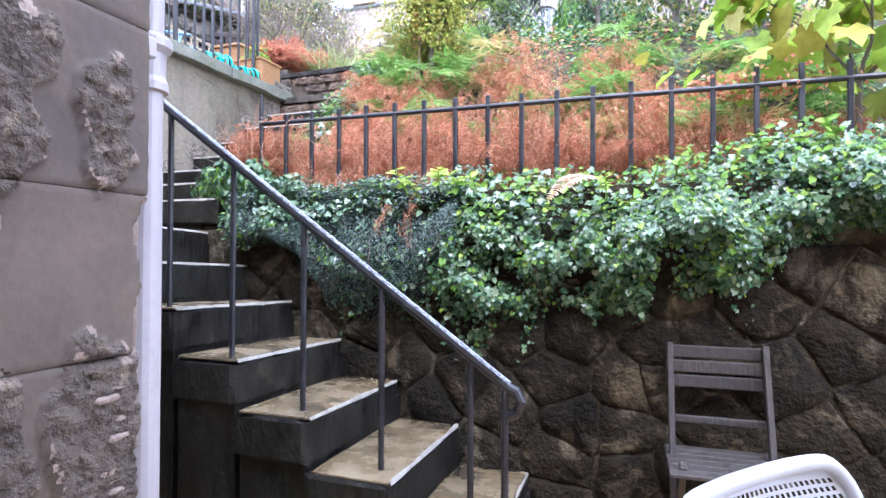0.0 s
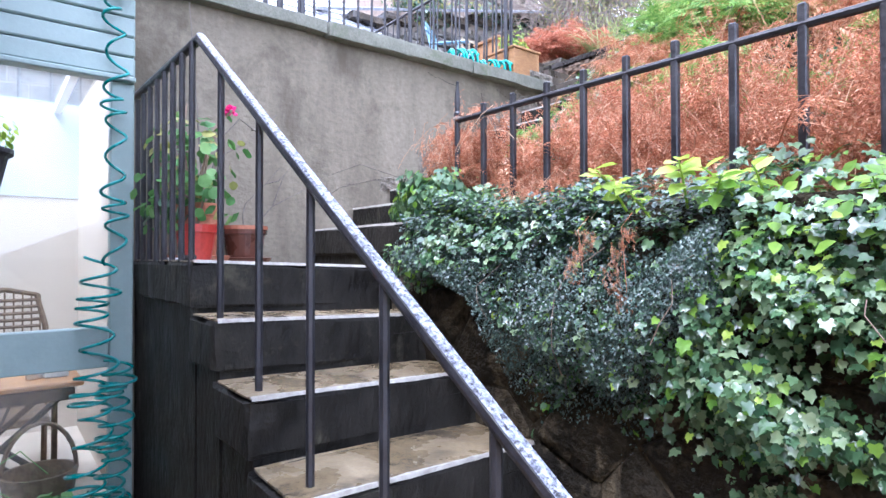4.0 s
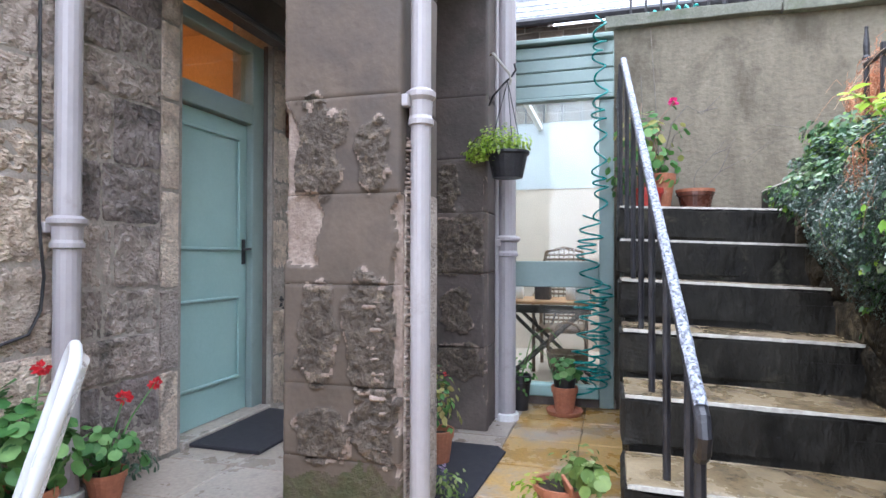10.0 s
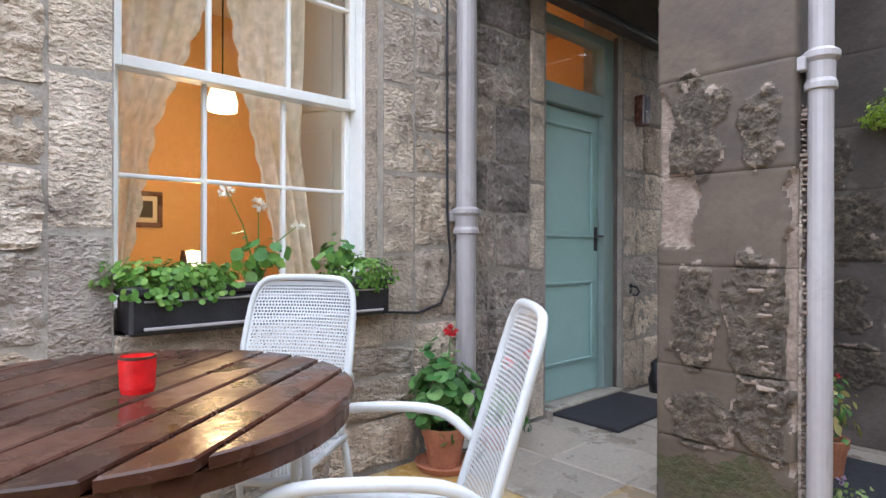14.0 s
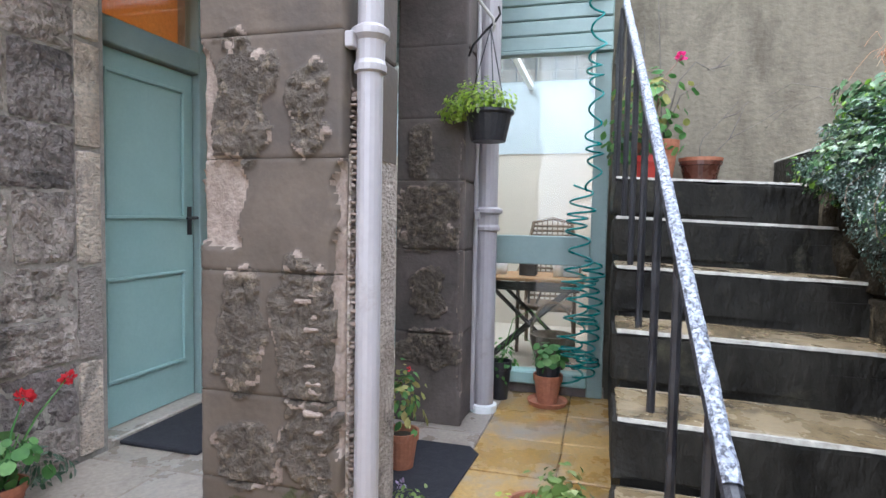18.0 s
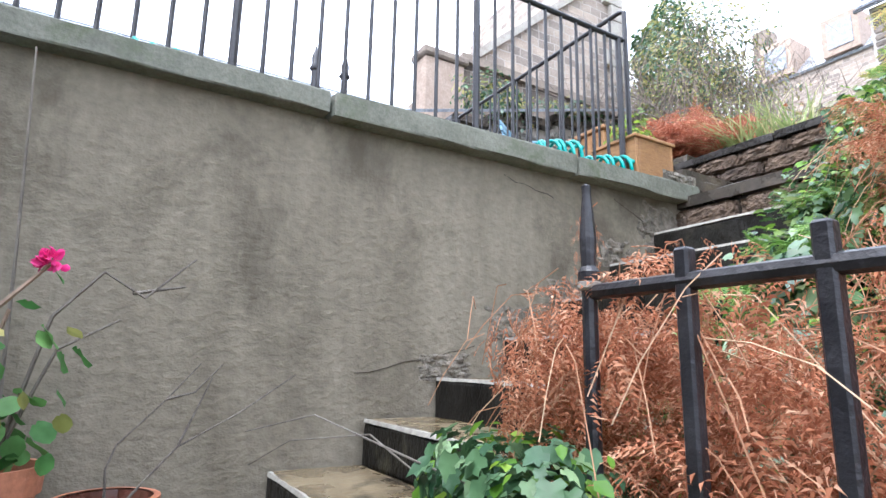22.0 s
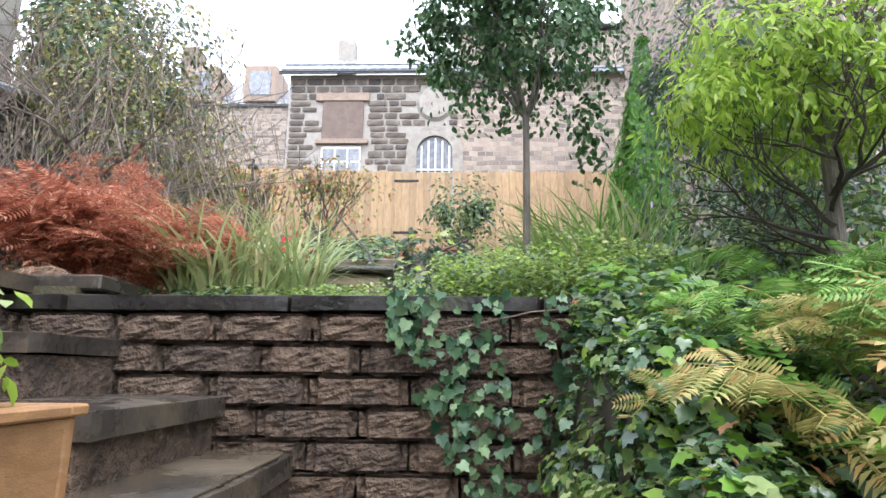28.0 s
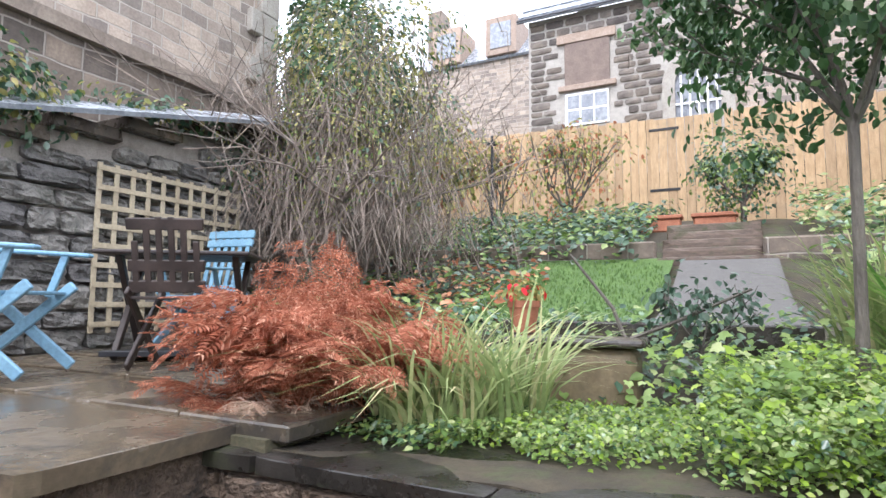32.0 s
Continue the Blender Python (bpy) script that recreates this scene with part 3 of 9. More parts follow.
T_SPRAY, T_FROND = template_pinnate(7), template_pinnate(13, 0.30, 0.05, 0.22)


def grown(name, groups, parent=None, label="", category="", kind="", group=""):
    """One mesh of leaves; groups are rows of (template, places, facing, along, sizes, material)."""
    V, F, mats, index, base = [], [], [], [], 0
    for tmpl, P, N, A, S, mat in groups:
        tv, tf = tmpl
        P, N, A = (np.asarray(a, float).reshape(-1, 3) for a in (P, N, A))
        if not len(P):
            continue
        S = np.broadcast_to(np.asarray(S, float), (len(P),))
        N = N / (np.linalg.norm(N, axis=1, keepdims=True) + 1e-9)
        X = np.cross(A, N)
        X /= np.linalg.norm(X, axis=1, keepdims=True) + 1e-9
        Y = np.cross(N, X)
        W = P[:, None] + S[:, None, None] * (tv[None, :, :1] * X[:, None] + tv[None, :, 1:2] * Y[:, None] + tv[None, :, 2:] * N[:, None])
        V.append(W.reshape(-1, 3))
        T = np.array(tf)
        F.append((T[None] + (base + len(tv) * np.arange(len(P)))[:, None, None]).reshape(-1, 3))
        index += [len(mats)] * (len(P) * len(tf))
        mats.append(mat)
        base += len(P) * len(tv)
    V, F = np.concatenate(V), np.concatenate(F)
    me = bpy.data.meshes.new(name)
    me.vertices.add(len(V))
    me.vertices.foreach_set("co", V.ravel())
    me.loops.add(F.size)
    me.loops.foreach_set("vertex_index", F.ravel().astype(np.int32))
    me.polygons.add(len(F))
    me.polygons.foreach_set("loop_start", np.arange(0, F.size, 3, dtype=np.int32))
    for m in mats:
        me.materials.append(m)
    me.polygons.foreach_set("material_index", np.array(index, dtype=np.int32))
    me.update()
    me.validate()
    ob = new(name, me)
    ob.parent = parent
    return tagged(ob, label, category, group, kind)


def unit(n):
    v = RNG.normal(size=(n, 3))
    return v / np.linalg.norm(v, axis=1, keepdims=True)


def blob(n, c, r, shell=0.5, lump=0.25, seed=0.0, low=-1.0):
    """Places over a lumpy crown and the ways that they face."""
    d = unit(n)
    d[:, 2] = np.maximum(d[:, 2], low * np.abs(d[:, 2]) if low > -1 else d[:, 2])
    bump = 1 + lump * (np.sin(3.1 * d[:, 0] + seed) * np.cos(2.7 * d[:, 1] + 1.7 * seed) + 0.6 * np.sin(6.3 * d[:, 2] + 4.1 * d[:, 0] + seed * 2.3))
    rad = (shell + (1 - shell) * RNG.uniform(0, 1, n) ** 0.5) * bump
    return np.asarray(c) + d * rad[:, None] * np.asarray(r), d


def droop(d, k=0.6):
    """Directions along which leaves hang, for the ways that they face."""
    a = np.array((0, 0, -1.0)) + 0.8 * unit(len(d)) * k + 0.3 * d
    return a


def blades(name, base, n, height, spread, width, mat, parent=None, bend=0.5, seed=1, label="", kind=""):
    """Strap leaves that rise from a patch and bow over."""
    rng = np.random.default_rng(seed)
    V, F = [], []
    for _ in range(n):
        a, r = rng.uniform(0, 2 * math.pi), spread * rng.uniform(0, 1) ** 0.6
        p = np.array(base) + np.array((r * math.cos(a), r * math.sin(a), 0))
        d = a + rng.normal(0, 0.7)
        h, w, b = height * rng.uniform(0.55, 1.1), width * rng.uniform(0.7, 1.2), bend * rng.uniform(0.2, 1.2)
        side = np.array((-math.sin(d + 0.6), math.cos(d + 0.6), 0)) * w / 2
        k = len(V)
        for i in range(6):
            s = i / 5
            q = p + np.array((math.cos(d), math.sin(d), 0)) * h * b * s * s + np.array((0, 0, h * (s - 0.45 * b * s * s * s)))
            tw = 1.0 - s ** 2.2 * 0.95
            V += [q - side * tw, q + side * tw]
        F += [(k + 2 * i, k + 2 * i + 1, k + 2 * i + 3, k + 2 * i + 2) for i in range(5)]
    me = bpy.data.meshes.new(name)
    me.from_pydata([tuple(v) for v in V], [], F)
    me.materials.append(mat)
    ob = new(name, me)
    ob.parent = parent
    return tagged(ob, label, "", "", kind)


def branchy(bm, start, way, length, radius, depth, rng, spread=0.6, lift=0.15, tips=None):
    """Limbs that fork and taper."""
    pts, p, d = [Vector(start)], Vector(start), Vector(way).normalized()
    steps = 4
    for _ in range(steps):
        d = (d + Vector((rng.normal(0, 0.13), rng.normal(0, 0.13), rng.normal(0, 0.1) + lift * 0.3))).normalized()
        p = p + d * length / steps
        pts.append(p.copy())
    tube(bm, pts, [radius * (1 - 0.45 * i / steps) for i in range(steps + 1)], 7 if radius > 0.02 else 4)
    if tips is not None and depth <= 1:
        tips.extend(pts[2:])
    if depth > 0:
        for k in range(3):
            w = (d + spread * Vector((rng.normal(), rng.normal(), rng.normal() * 0.6 + lift))).normalized()
            branchy(bm, pts[-1 - (k % 2)], w, length * rng.uniform(0.6, 0.85), radius * 0.55, depth - 1, rng, spread, lift, tips)


# ---- the ground: one sheet from the courtyard up through the garden ----
def smooth(a, b, v):
    s = max(0.0, min(1.0, (v - a) / (b - a)))
    return s * s * (3 - 2 * s)


def ground_z(x, y):
    """Height of the earth: courtyard, bank, terrace, rising lawn, the land behind."""
    court = -0.08
    bank = 1.45 + (3.45 - 1.45) * smooth(2.95, 6.2, y)
    if x < -2.78:
        bank = 1.0 if y < 6.42 else bank
    garden = 3.66 + 0.30 * smooth(7.4, 9.2, y) + 1.5 * smooth(9.0, 15.6, y) + 0.25 * smooth(15, 17, y) + 2.6 * smooth(17.5, 24, y)
    if x < -3.8 and y < 6.3:
        bank = 2.86 if y > 1.95 else court
        if x > -4.9 and y > 5.3:
            bank = 2.9
    z = court if y < 2.95 and x > -3.8 else bank
    z = garden if y > 6.42 else z
    if x < -3.8 and y <= 1.95:
        z = court
    return z


gx = [-220, -120, -60, -40, -28, -20, -16, -14, -12, -11] + [-10 + 0.25 * i for i in range(61)] + [5.5, 6, 7, 8, 10, 14, 20, 30, 60, 120, 220]
gy = [-220, -60, -20, -8, -4, -2, 0, 1, 1.9, 2.0, 2.94, 2.96] + [3.1 + 0.25 * i for i in range(13)] + [6.34, 6.41, 6.43] + [6.6 + 0.3 * i for i in range(40)] + [18.6 + i for i in range(9)] + [32, 45, 80, 220]
bm = bmesh.new()
rows_v = []
for yy in gy:
    rows_v.append([bm.verts.new((xx, yy, ground_z(xx, yy) + (0.05 * noise.noise(Vector((xx * 1.7, yy * 1.7, 0))) if yy > 3.2 and -10 < xx < 5 else 0))) for xx in gx])
for ra, rb in zip(rows_v, rows_v[1:]):
    for i in range(len(gx) - 1):
        bm.faces.new((ra[i], ra[i + 1], rb[i + 1], rb[i]))
solid("ground", bm, M_GROUND, "dark damp garden earth rising behind the yard", "ground", kind="structure")

# ---- the stairs ----
EDGES = [(-0.52, 0.2), (-0.88, 0.4), (-1.22, 0.6), (-1.56, 0.8), (-1.88, 1.0), (-2.2, 1.2), (-2.5, 1.4)]
Y_OPEN, Y_WALL = 1.88, 2.84
stair = thing("garden_stair", "dark stone stair with shade-darkened risers and worn wet treads beside the retaining wall", "stairs", kind="structure")
core = bmesh.new()
for (x, z), nxt in zip(EDGES, EDGES[1:] + [(-3.70, 0)]):
    bx(core, nxt[0], x - 0.03, Y_OPEN + 0.03, Y_WALL, -0.05, z - 0.07)
part("stair_core", core, M_STEP, stair)


def worn_slab(x0, x1, y0, y1, z0, z1, seed, chip=0.012):
    bm = bmesh.new()
    bmesh.ops.create_cube(bm, size=1)
    bmesh.ops.subdivide_edges(bm, edges=bm.edges[:], cuts=9, use_grid_fill=True)
    for v in bm.verts:
        e = v.co.copy()
        v.co = Vector((x0 + (e.x + 0.5) * (x1 - x0), y0 + (e.y + 0.5) * (y1 - y0), z0 + (e.z + 0.5) * (z1 - z0)))
        n = noise.noise(Vector((v.co.x * 6 + seed, v.co.y * 6, v.co.z * 6 + seed * 3)))
        edge = sum(abs(abs(c) - 0.5) < 1e-3 for c in e)
        if edge >= 2:
            v.co += Vector((-math.copysign(1, e.x) * (abs(e.x) > 0.49), -math.copysign(1, e.y) * (abs(e.y) > 0.49), -math.copysign(1, e.z) * (abs(e.z) > 0.49))) * (chip * (0.35 + max(0, n) * 1.8))
        elif edge == 1:
            v.co += Vector((n, n * 0.7, n * 0.3)) * 0.006
    return bm


def lean(bm):
    """The lower treads fall towards the wall and run slightly askew."""
    for v in bm.verts:
        d = v.co.y - Y_OPEN
        v.co.z += 0.036 * (1 - d / 0.97)
        v.co.x -= 0.045 * d
    return bm


def worn_lip(axis, at, z, a, b, inward, seed):
    """A thin pale chipped line along a step's edge."""
    bm = bmesh.new()
    n, prev = 44, None
    for k in range(n + 1):
        s = a + (b - a) * k / n
        w = 0.003 + 0.013 * max(0.0, noise.noise(Vector((s * 5, seed * 3.7, 0))) + 0.25) + 0.006 * noise.noise(Vector((s * 23, seed, 4)))
        w = max(0.0015, w)
        q = [(at - 0.0 * inward, z - 0.3 * w - 0.004), (at + 0.004 * inward, z + 0.0062), (at + (0.004 + w) * inward, z + 0.0064), (at + (0.004 + w) * inward, z)]
        row = [bm.verts.new((c, s, h) if axis == "y" else (s, c, h)) for c, h in q]
        if prev:
            for i in range(3):
                bm.faces.new((prev[i], prev[i + 1], row[i + 1], row[i]))
        prev = row
    return bm


for i, (x, z) in enumerate(EDGES[:-1]):
    back = EDGES[i + 1][0] - 0.03
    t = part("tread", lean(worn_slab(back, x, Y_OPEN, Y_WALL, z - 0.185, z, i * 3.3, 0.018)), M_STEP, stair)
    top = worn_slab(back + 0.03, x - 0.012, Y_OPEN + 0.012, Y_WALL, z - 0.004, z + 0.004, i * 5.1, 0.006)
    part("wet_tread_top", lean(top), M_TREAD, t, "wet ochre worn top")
    part("worn_edge", lean(worn_lip("y", x, z, Y_OPEN + 0.015, Y_WALL - 0.05, -1, i)), M_CHIP, t, "pale chipped edge")
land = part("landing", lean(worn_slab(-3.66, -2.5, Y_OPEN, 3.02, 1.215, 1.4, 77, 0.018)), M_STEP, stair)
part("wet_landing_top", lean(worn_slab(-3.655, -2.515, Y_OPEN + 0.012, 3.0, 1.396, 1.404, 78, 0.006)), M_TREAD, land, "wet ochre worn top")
part("worn_edge", lean(worn_lip("y", -2.5, 1.4, Y_OPEN + 0.015, 2.82, -1, 9)), M_CHIP, land, "pale chipped edge")

# upper flight along the rendered wall
UP = [(2.90, 1.62), (3.24, 1.78), (3.545, 1.93), (3.887, 2.10), (4.22, 2.29), (4.55, 2.495), (4.90, 2.705), (5.13, 2.95)]
upper = thing("upper_stair", "dark wet stone steps with shade-darkened risers climbing beside the rendered wall", "stairs", kind="structure")
XU0, XU1 = -3.70, -2.72
core = bmesh.new()
for (y, z), nxt in zip(UP, UP[1:] + [(6.34, 0)]):
    bx(core, XU0, XU1, y + 0.03, nxt[0] + 0.02, 1.0, z - 0.08)
part("stair_core", core, M_STEP, upper)
for i, (y, z) in enumerate(UP[:-1]):
    back = UP[i + 1][0] + 0.03
    x1 = XU1 if i > 1 else -2.55
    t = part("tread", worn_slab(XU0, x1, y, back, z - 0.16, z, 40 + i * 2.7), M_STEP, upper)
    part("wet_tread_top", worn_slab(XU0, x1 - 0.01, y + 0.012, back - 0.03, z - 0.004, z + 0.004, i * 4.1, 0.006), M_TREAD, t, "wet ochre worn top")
    part("worn_edge", worn_lip("x", y, z, XU0 + 0.01, x1 - 0.03, 1, 20 + i), M_CHIP, t, "pale chipped edge")
plat = part("landing", worn_slab(-3.76, XU1, 5.13, 6.38, 2.875, 2.95, 91), M_SLABD, upper, "dark slate-like slab")
part("wet_landing_top", worn_slab(-3.74, XU1, 5.16, 6.36, 2.946, 2.954, 92, 0.006), M_SLABW, plat, "wet brown top")

# ---- rendered wall with its cope ----
wall_w = solid("wall_west", box(-4.0, -3.71, 1.87, 5.22, -0.1, 2.925), M_RENDER, "grey weathered cement-rendered wall", "wall", kind="structure")
for k, (y0, y1) in enumerate([(1.80, 3.03), (3.04, 4.30), (4.305, 5.25)]):
    part("cope", worn_slab(-4.06, -3.645 + 0.012 * (k > 0), y0, y1, 2.925 - 0.012 * (k > 0), 3.02, 60 + k, 0.01), M_COPE, wall_w, "mossy grey cope stone")

# ---- retaining wall ----
retain = thing("wall_north", "mossy rubble retaining wall half hidden by ivy", "wall", kind="structure")
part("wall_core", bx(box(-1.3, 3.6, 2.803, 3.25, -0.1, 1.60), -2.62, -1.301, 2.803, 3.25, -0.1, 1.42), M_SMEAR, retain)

# ---- block wall of the upper garden ----
blockwall = thing("garden_wall", "terrace wall of brown split-faced blocks", "wall", kind="structure")
part("wall_core", box(-4.75, -1.6, 6.44, 6.62, 2.8, 3.59), M_RETAIN, blockwall)
caps = [(-5.6, -4.62), (-4.61, -3.78), (-3.77, -2.86), (-2.85, -1.9)]
for k, (x0, x1) in enumerate(caps):
    part("cap", worn_slab(x0, x1, 6.33 + 0.01 * (k % 2), 6.78, 3.60, 3.665, 20 + k, 0.01), M_CAPSTONE, blockwall, "dark wet flagstone cap")

# ---- house front ----
YF, YR, YD = -0.598, -0.6, -0.7          # front by the window, front by the door, door leaf
WX0, WX1, WZ0, WZ1 = -0.52, 0.675, 0.78, 2.8   # window opening
DX0, DX1, DZ1 = -2.78, -1.84, 2.72     # door opening
house = thing("wall_south", "tall house front of coursed rubble and dressed stone", "wall", kind="structure")
bm = bmesh.new()
for a in ((WX1, 4.2, YF - 0.45, YF - 0.003, -0.1, 4.8), (-1.12, WX0, YF - 0.45, YF - 0.003, -0.1, 4.8), (WX0, WX1, YF - 0.45, YF - 0.003, -0.1, WZ0), (WX0, WX1, YF - 0.45, YF - 0.003, WZ1, 4.8),
          (DX1, -1.12, YR - 0.35, YR - 0.003, -0.1, 4.8), (DX0, DX1, YR - 0.35, YR - 0.003, DZ1 + 0.3, 4.8), (-6.5, DX0, YR - 0.35, YR - 0.003, -0.1, 4.8)):
    bx(bm, *a)
part("wall_core", bm, M_MORTAR, house)

# ---- piers, and the slab that they carry ----
def pier(name, x0, x1, y0, y1, top, mat, courses, label):
    p = thing(name, label, "pier", kind="structure")
    part("pier_core", box(x0 + 0.015, x1 - 0.015, y0 + 0.015, y1 - 0.015, -0.05, top), M_MORTAR, p)
    for k, (a, b) in enumerate(zip(courses, courses[1:])):
        part("pier_block", box(x0, x1, y0, y1, a + 0.003, b - 0.003, 0.012, jitter=0.004, seg=2), mat, p)
    return p


pier_1 = pier("pier_1", -1.62, -1.17, 0.53, 1.05, 2.9, M_PIER, (0, 0.32, 0.62, 1.03, 1.40, 1.795, 2.35, 2.95), "weathered stone pier with flaking faces and green damp foot")
part("raw_face", worn_slab(-1.60, -1.175, 1.046, 1.060, 0.02, 1.42, 301, 0.01), M_STONE, pier_1, "pale raw stone face")
pier_2 = pier("pier_2", -3.12, -2.70, 0.66, 1.068, 2.9, M_PIERDARK, (0, 0.54, 1.03, 1.43, 1.79, 2.2, 2.95), "sooty dark stone pier")
part("slab", box(-3.4, -1.16, -0.62, 1.09, 2.95, 3.2, 0.01), M_PIERDARK, thing("ceiling", "dark stone slab over the house door", "ceiling", kind="structure"))

# ---- sunroom front ----
XS = -3.5
sunroom = thing("sunroom_front", "teal-painted timber sunroom front with clad header", "sunroom", kind="structure")
clad = part("header_board_backing", box(XS - 0.12, XS - 0.03, -0.35, 1.87, 2.36, 2.79), M_TEALD, sunroom)
for k in range(4):
    part("cladding_board", box(XS - 0.03, XS + 0.012, -0.35, 1.868, 2.37 + k * 0.102, 2.466 + k * 0.102, 0.008), M_TEALD, sunroom)
part("header_cap", box(XS - 0.14, XS + 0.06, -0.38, 1.865, 2.785, 2.82, 0.006), M_TEALD, sunroom)
part("roof_gutter", box(XS - 0.03, XS + 0.05, -0.35, 1.866, 2.335, 2.362, 0.006), M_TEALD, sunroom)
for name, a in (("corner_post", (1.76, 1.866, 0.0, 2.335)), ("middle_post", (0.62, 0.72, 0.0, 2.335)), ("door_post", (-0.2, -0.13, 0.0, 2.335))):
    part(name, box(XS - 0.06, XS + 0.01, *a, 0.006), M_TEALD, sunroom)
part("middle_rail", box(XS - 0.055, XS + 0.004, 0.72, 1.76, 0.905, 1.105, 0.006), M_TEALD, sunroom)
part("sill", box(XS - 0.07, XS + 0.05, 0.72, 1.76, 0.07, 0.16, 0.01), M_TEAL, sunroom)
part("plinth", box(XS - 0.05, XS, 0.72, 1.76, -0.02, 0.07, 0.004), M_PIERDARK, sunroom)
for a in ((0.72, 1.76, 1.105, 2.335), (0.72, 1.76, 0.16, 0.905)):
    g = part("pane", box(XS - 0.03, XS - 0.024, *a), M_GLASS, sunroom)
    g.visible_shadow = False
# glazed door, standing a little open
part("transom_rail", box(XS - 0.06, XS + 0.004, -0.13, 0.62, 2.13, 2.19, 0.004), M_TEALD, sunroom)
g = part("transom_pane", box(XS - 0.03, XS - 0.024, -0.13, 0.62, 2.19, 2.335), M_GLASS, sunroom)
g.visible_shadow = False
part("door_step", box(XS - 0.1, XS + 0.22, -0.25, 0.66, -0.02, 0.14, 0.01), M_FLAGG, sunroom, "worn stone door step")
gd = thing("door_2", "teal glazed door standing slightly open", "door", kind="structure", m=pose(XS - 0.04, -0.12, 0.17, 0, 0, 24))
for name, a in (("stile", (-0.02, 0.02, 0.0, 0.09, 0, 1.95)), ("stile", (-0.02, 0.02, 0.61, 0.70, 0, 1.95)), ("rail", (-0.019, 0.019, 0.09, 0.61, 0, 0.2)), ("rail", (-0.019, 0.019, 0.09, 0.61, 0.82, 0.98)), ("rail", (-0.019, 0.019, 0.09, 0.61, 1.85, 1.95))):
    part(name, box(*a, 0.005), M_TEAL, gd)
for a in ((0.09, 0.61, 0.2, 0.82), (0.09, 0.61, 0.98, 1.85)):
    g = part("pane", box(-0.004, 0.004, *a), M_GLASS, gd)
    g.visible_shadow = False
# the sunroom behind its glass
room = thing("sunroom_interior", "plain cream sunroom with a white upper wall", "room", kind="structure")
part("back_wall", box(-6.1, -6.0, -0.6, 1.9, -0.05, 1.95), M_CREAM, room)
part("upper_wall", box(-6.1, -5.99, -0.6, 1.9, 1.95, 2.75), M_BLIND, room)
part("side_wall", box(-6.0, -4.02, 1.88, 1.94, -0.05, 2.75), M_CREAM, room)
part("side_wall", box(-4.02, -3.62, 1.845, 1.868, -0.05, 2.33), M_CREAM, room)
part("side_wall", box(-6.0, -3.6, -0.66, -0.6, -0.05, 2.75), M_CREAM, room)
part("floor", box(-6.0, XS - 0.06, -0.6, 1.88, -0.05, 0.02), M_CREAM, room)
# The roof is out of view; glass is assumed so that daylight enters.
g = part("roof_pane", box(-6.0, XS - 0.1, -0.6, 1.88, 2.72, 2.735), M_GLASS, room)
g.visible_shadow = False
for y in (0.2, 1.0, 1.7):
    part("roof_bar", box(-6.0, XS - 0.12, y, y + 0.05, 2.66, 2.72), M_WHITE, room)


def folding_table():
    t = thing("folding_table", "slim brown folding table behind the sunroom glass", "table", m=pose(-4.35, 1.3, 0.02))
    part("tabletop", box(-0.28, 0.28, -0.42, 0.42, 0.70, 0.73, 0.008), M_WOODPL, t)
    part("apron", box(0.22, 0.24, -0.38, 0.38, 0.62, 0.69, 0.004), M_OLDWOOD, t)
    for y0, y1 in ((-0.38, 0.36), (0.36, -0.38)):
        part("leg", tube(bmesh.new(), [(0.2, y0, 0), (0.2, y1, 0.68)], 0.018, 6), M_OLDWOOD, t)
        part("leg", tube(bmesh.new(), [(-0.2, y0, 0), (-0.2, y1, 0.68)], 0.018, 6), M_OLDWOOD, t)
    for k in range(3):
        part("brace", tube(bmesh.new(), [(0.23, -0.12 + 0.1 * k, 0.62), (0.23, -0.08 + 0.06 * k, 0.52)], 0.008, 5), M_OLDWOOD, t)


folding_table()
for k, (y, w, h, mat, nm, lb) in enumerate([(1.02, 0.05, 0.16, M_WHITE, "white_jug", "white jug on the sunroom table"), (1.5, 0.045, 0.2, M_WHITE, "white_bottle", "white bottle on the sunroom table"), (1.6, 0.06, 0.15, M_BLIND, "white_carton", "pale carton on the sunroom table"), (1.25, 0.07, 0.14, M_OLDWOOD, "brown_box", "brown box on the sunroom table")]):
    if "box" in nm or "carton" in nm:
        solid(nm, box(-4.3 - w, -4.3 + w, y - w, y + w, 0.752, 0.752 + h, 0.006), mat, lb, nm.split("_")[1])
    else:
        solid(nm, lathe(bmesh.new(), [(0, 0), (w, 0), (w * 1.05, h * 0.6), (w * 0.5, h * 0.8), (w * 0.5, h), (0, h)], 14, (-4.3, y, 0.752)), mat, lb, nm.split("_")[1], smooth=True)
cane = thing("cane_chair", "brown woven cane armchair with a curved back in the sunroom", "chair", m=pose(-5.05, 1.37, 0.02))
bm = bmesh.new()
for k in range(9):
    y = -0.20 + 0.05 * k
    tube(bm, [(-0.02 - 0.5 * y * y, y, 0.42), (-0.06 - 0.5 * y * y, y, 0.8), (-0.10 - 0.5 * y * y, y, 1.19 - 0.5 * y * y)], 0.006, 5)
for k in range(16):
    z = 0.46 + 0.045 * k
    tube(bm, [(-0.028 - 0.09 * (z - 0.42) - 0.5 * y * y, y, z) for y in (-0.2, -0.1, 0, 0.1, 0.2)], 0.012, 5)
part("backrest", bm, M_WICKER, cane)
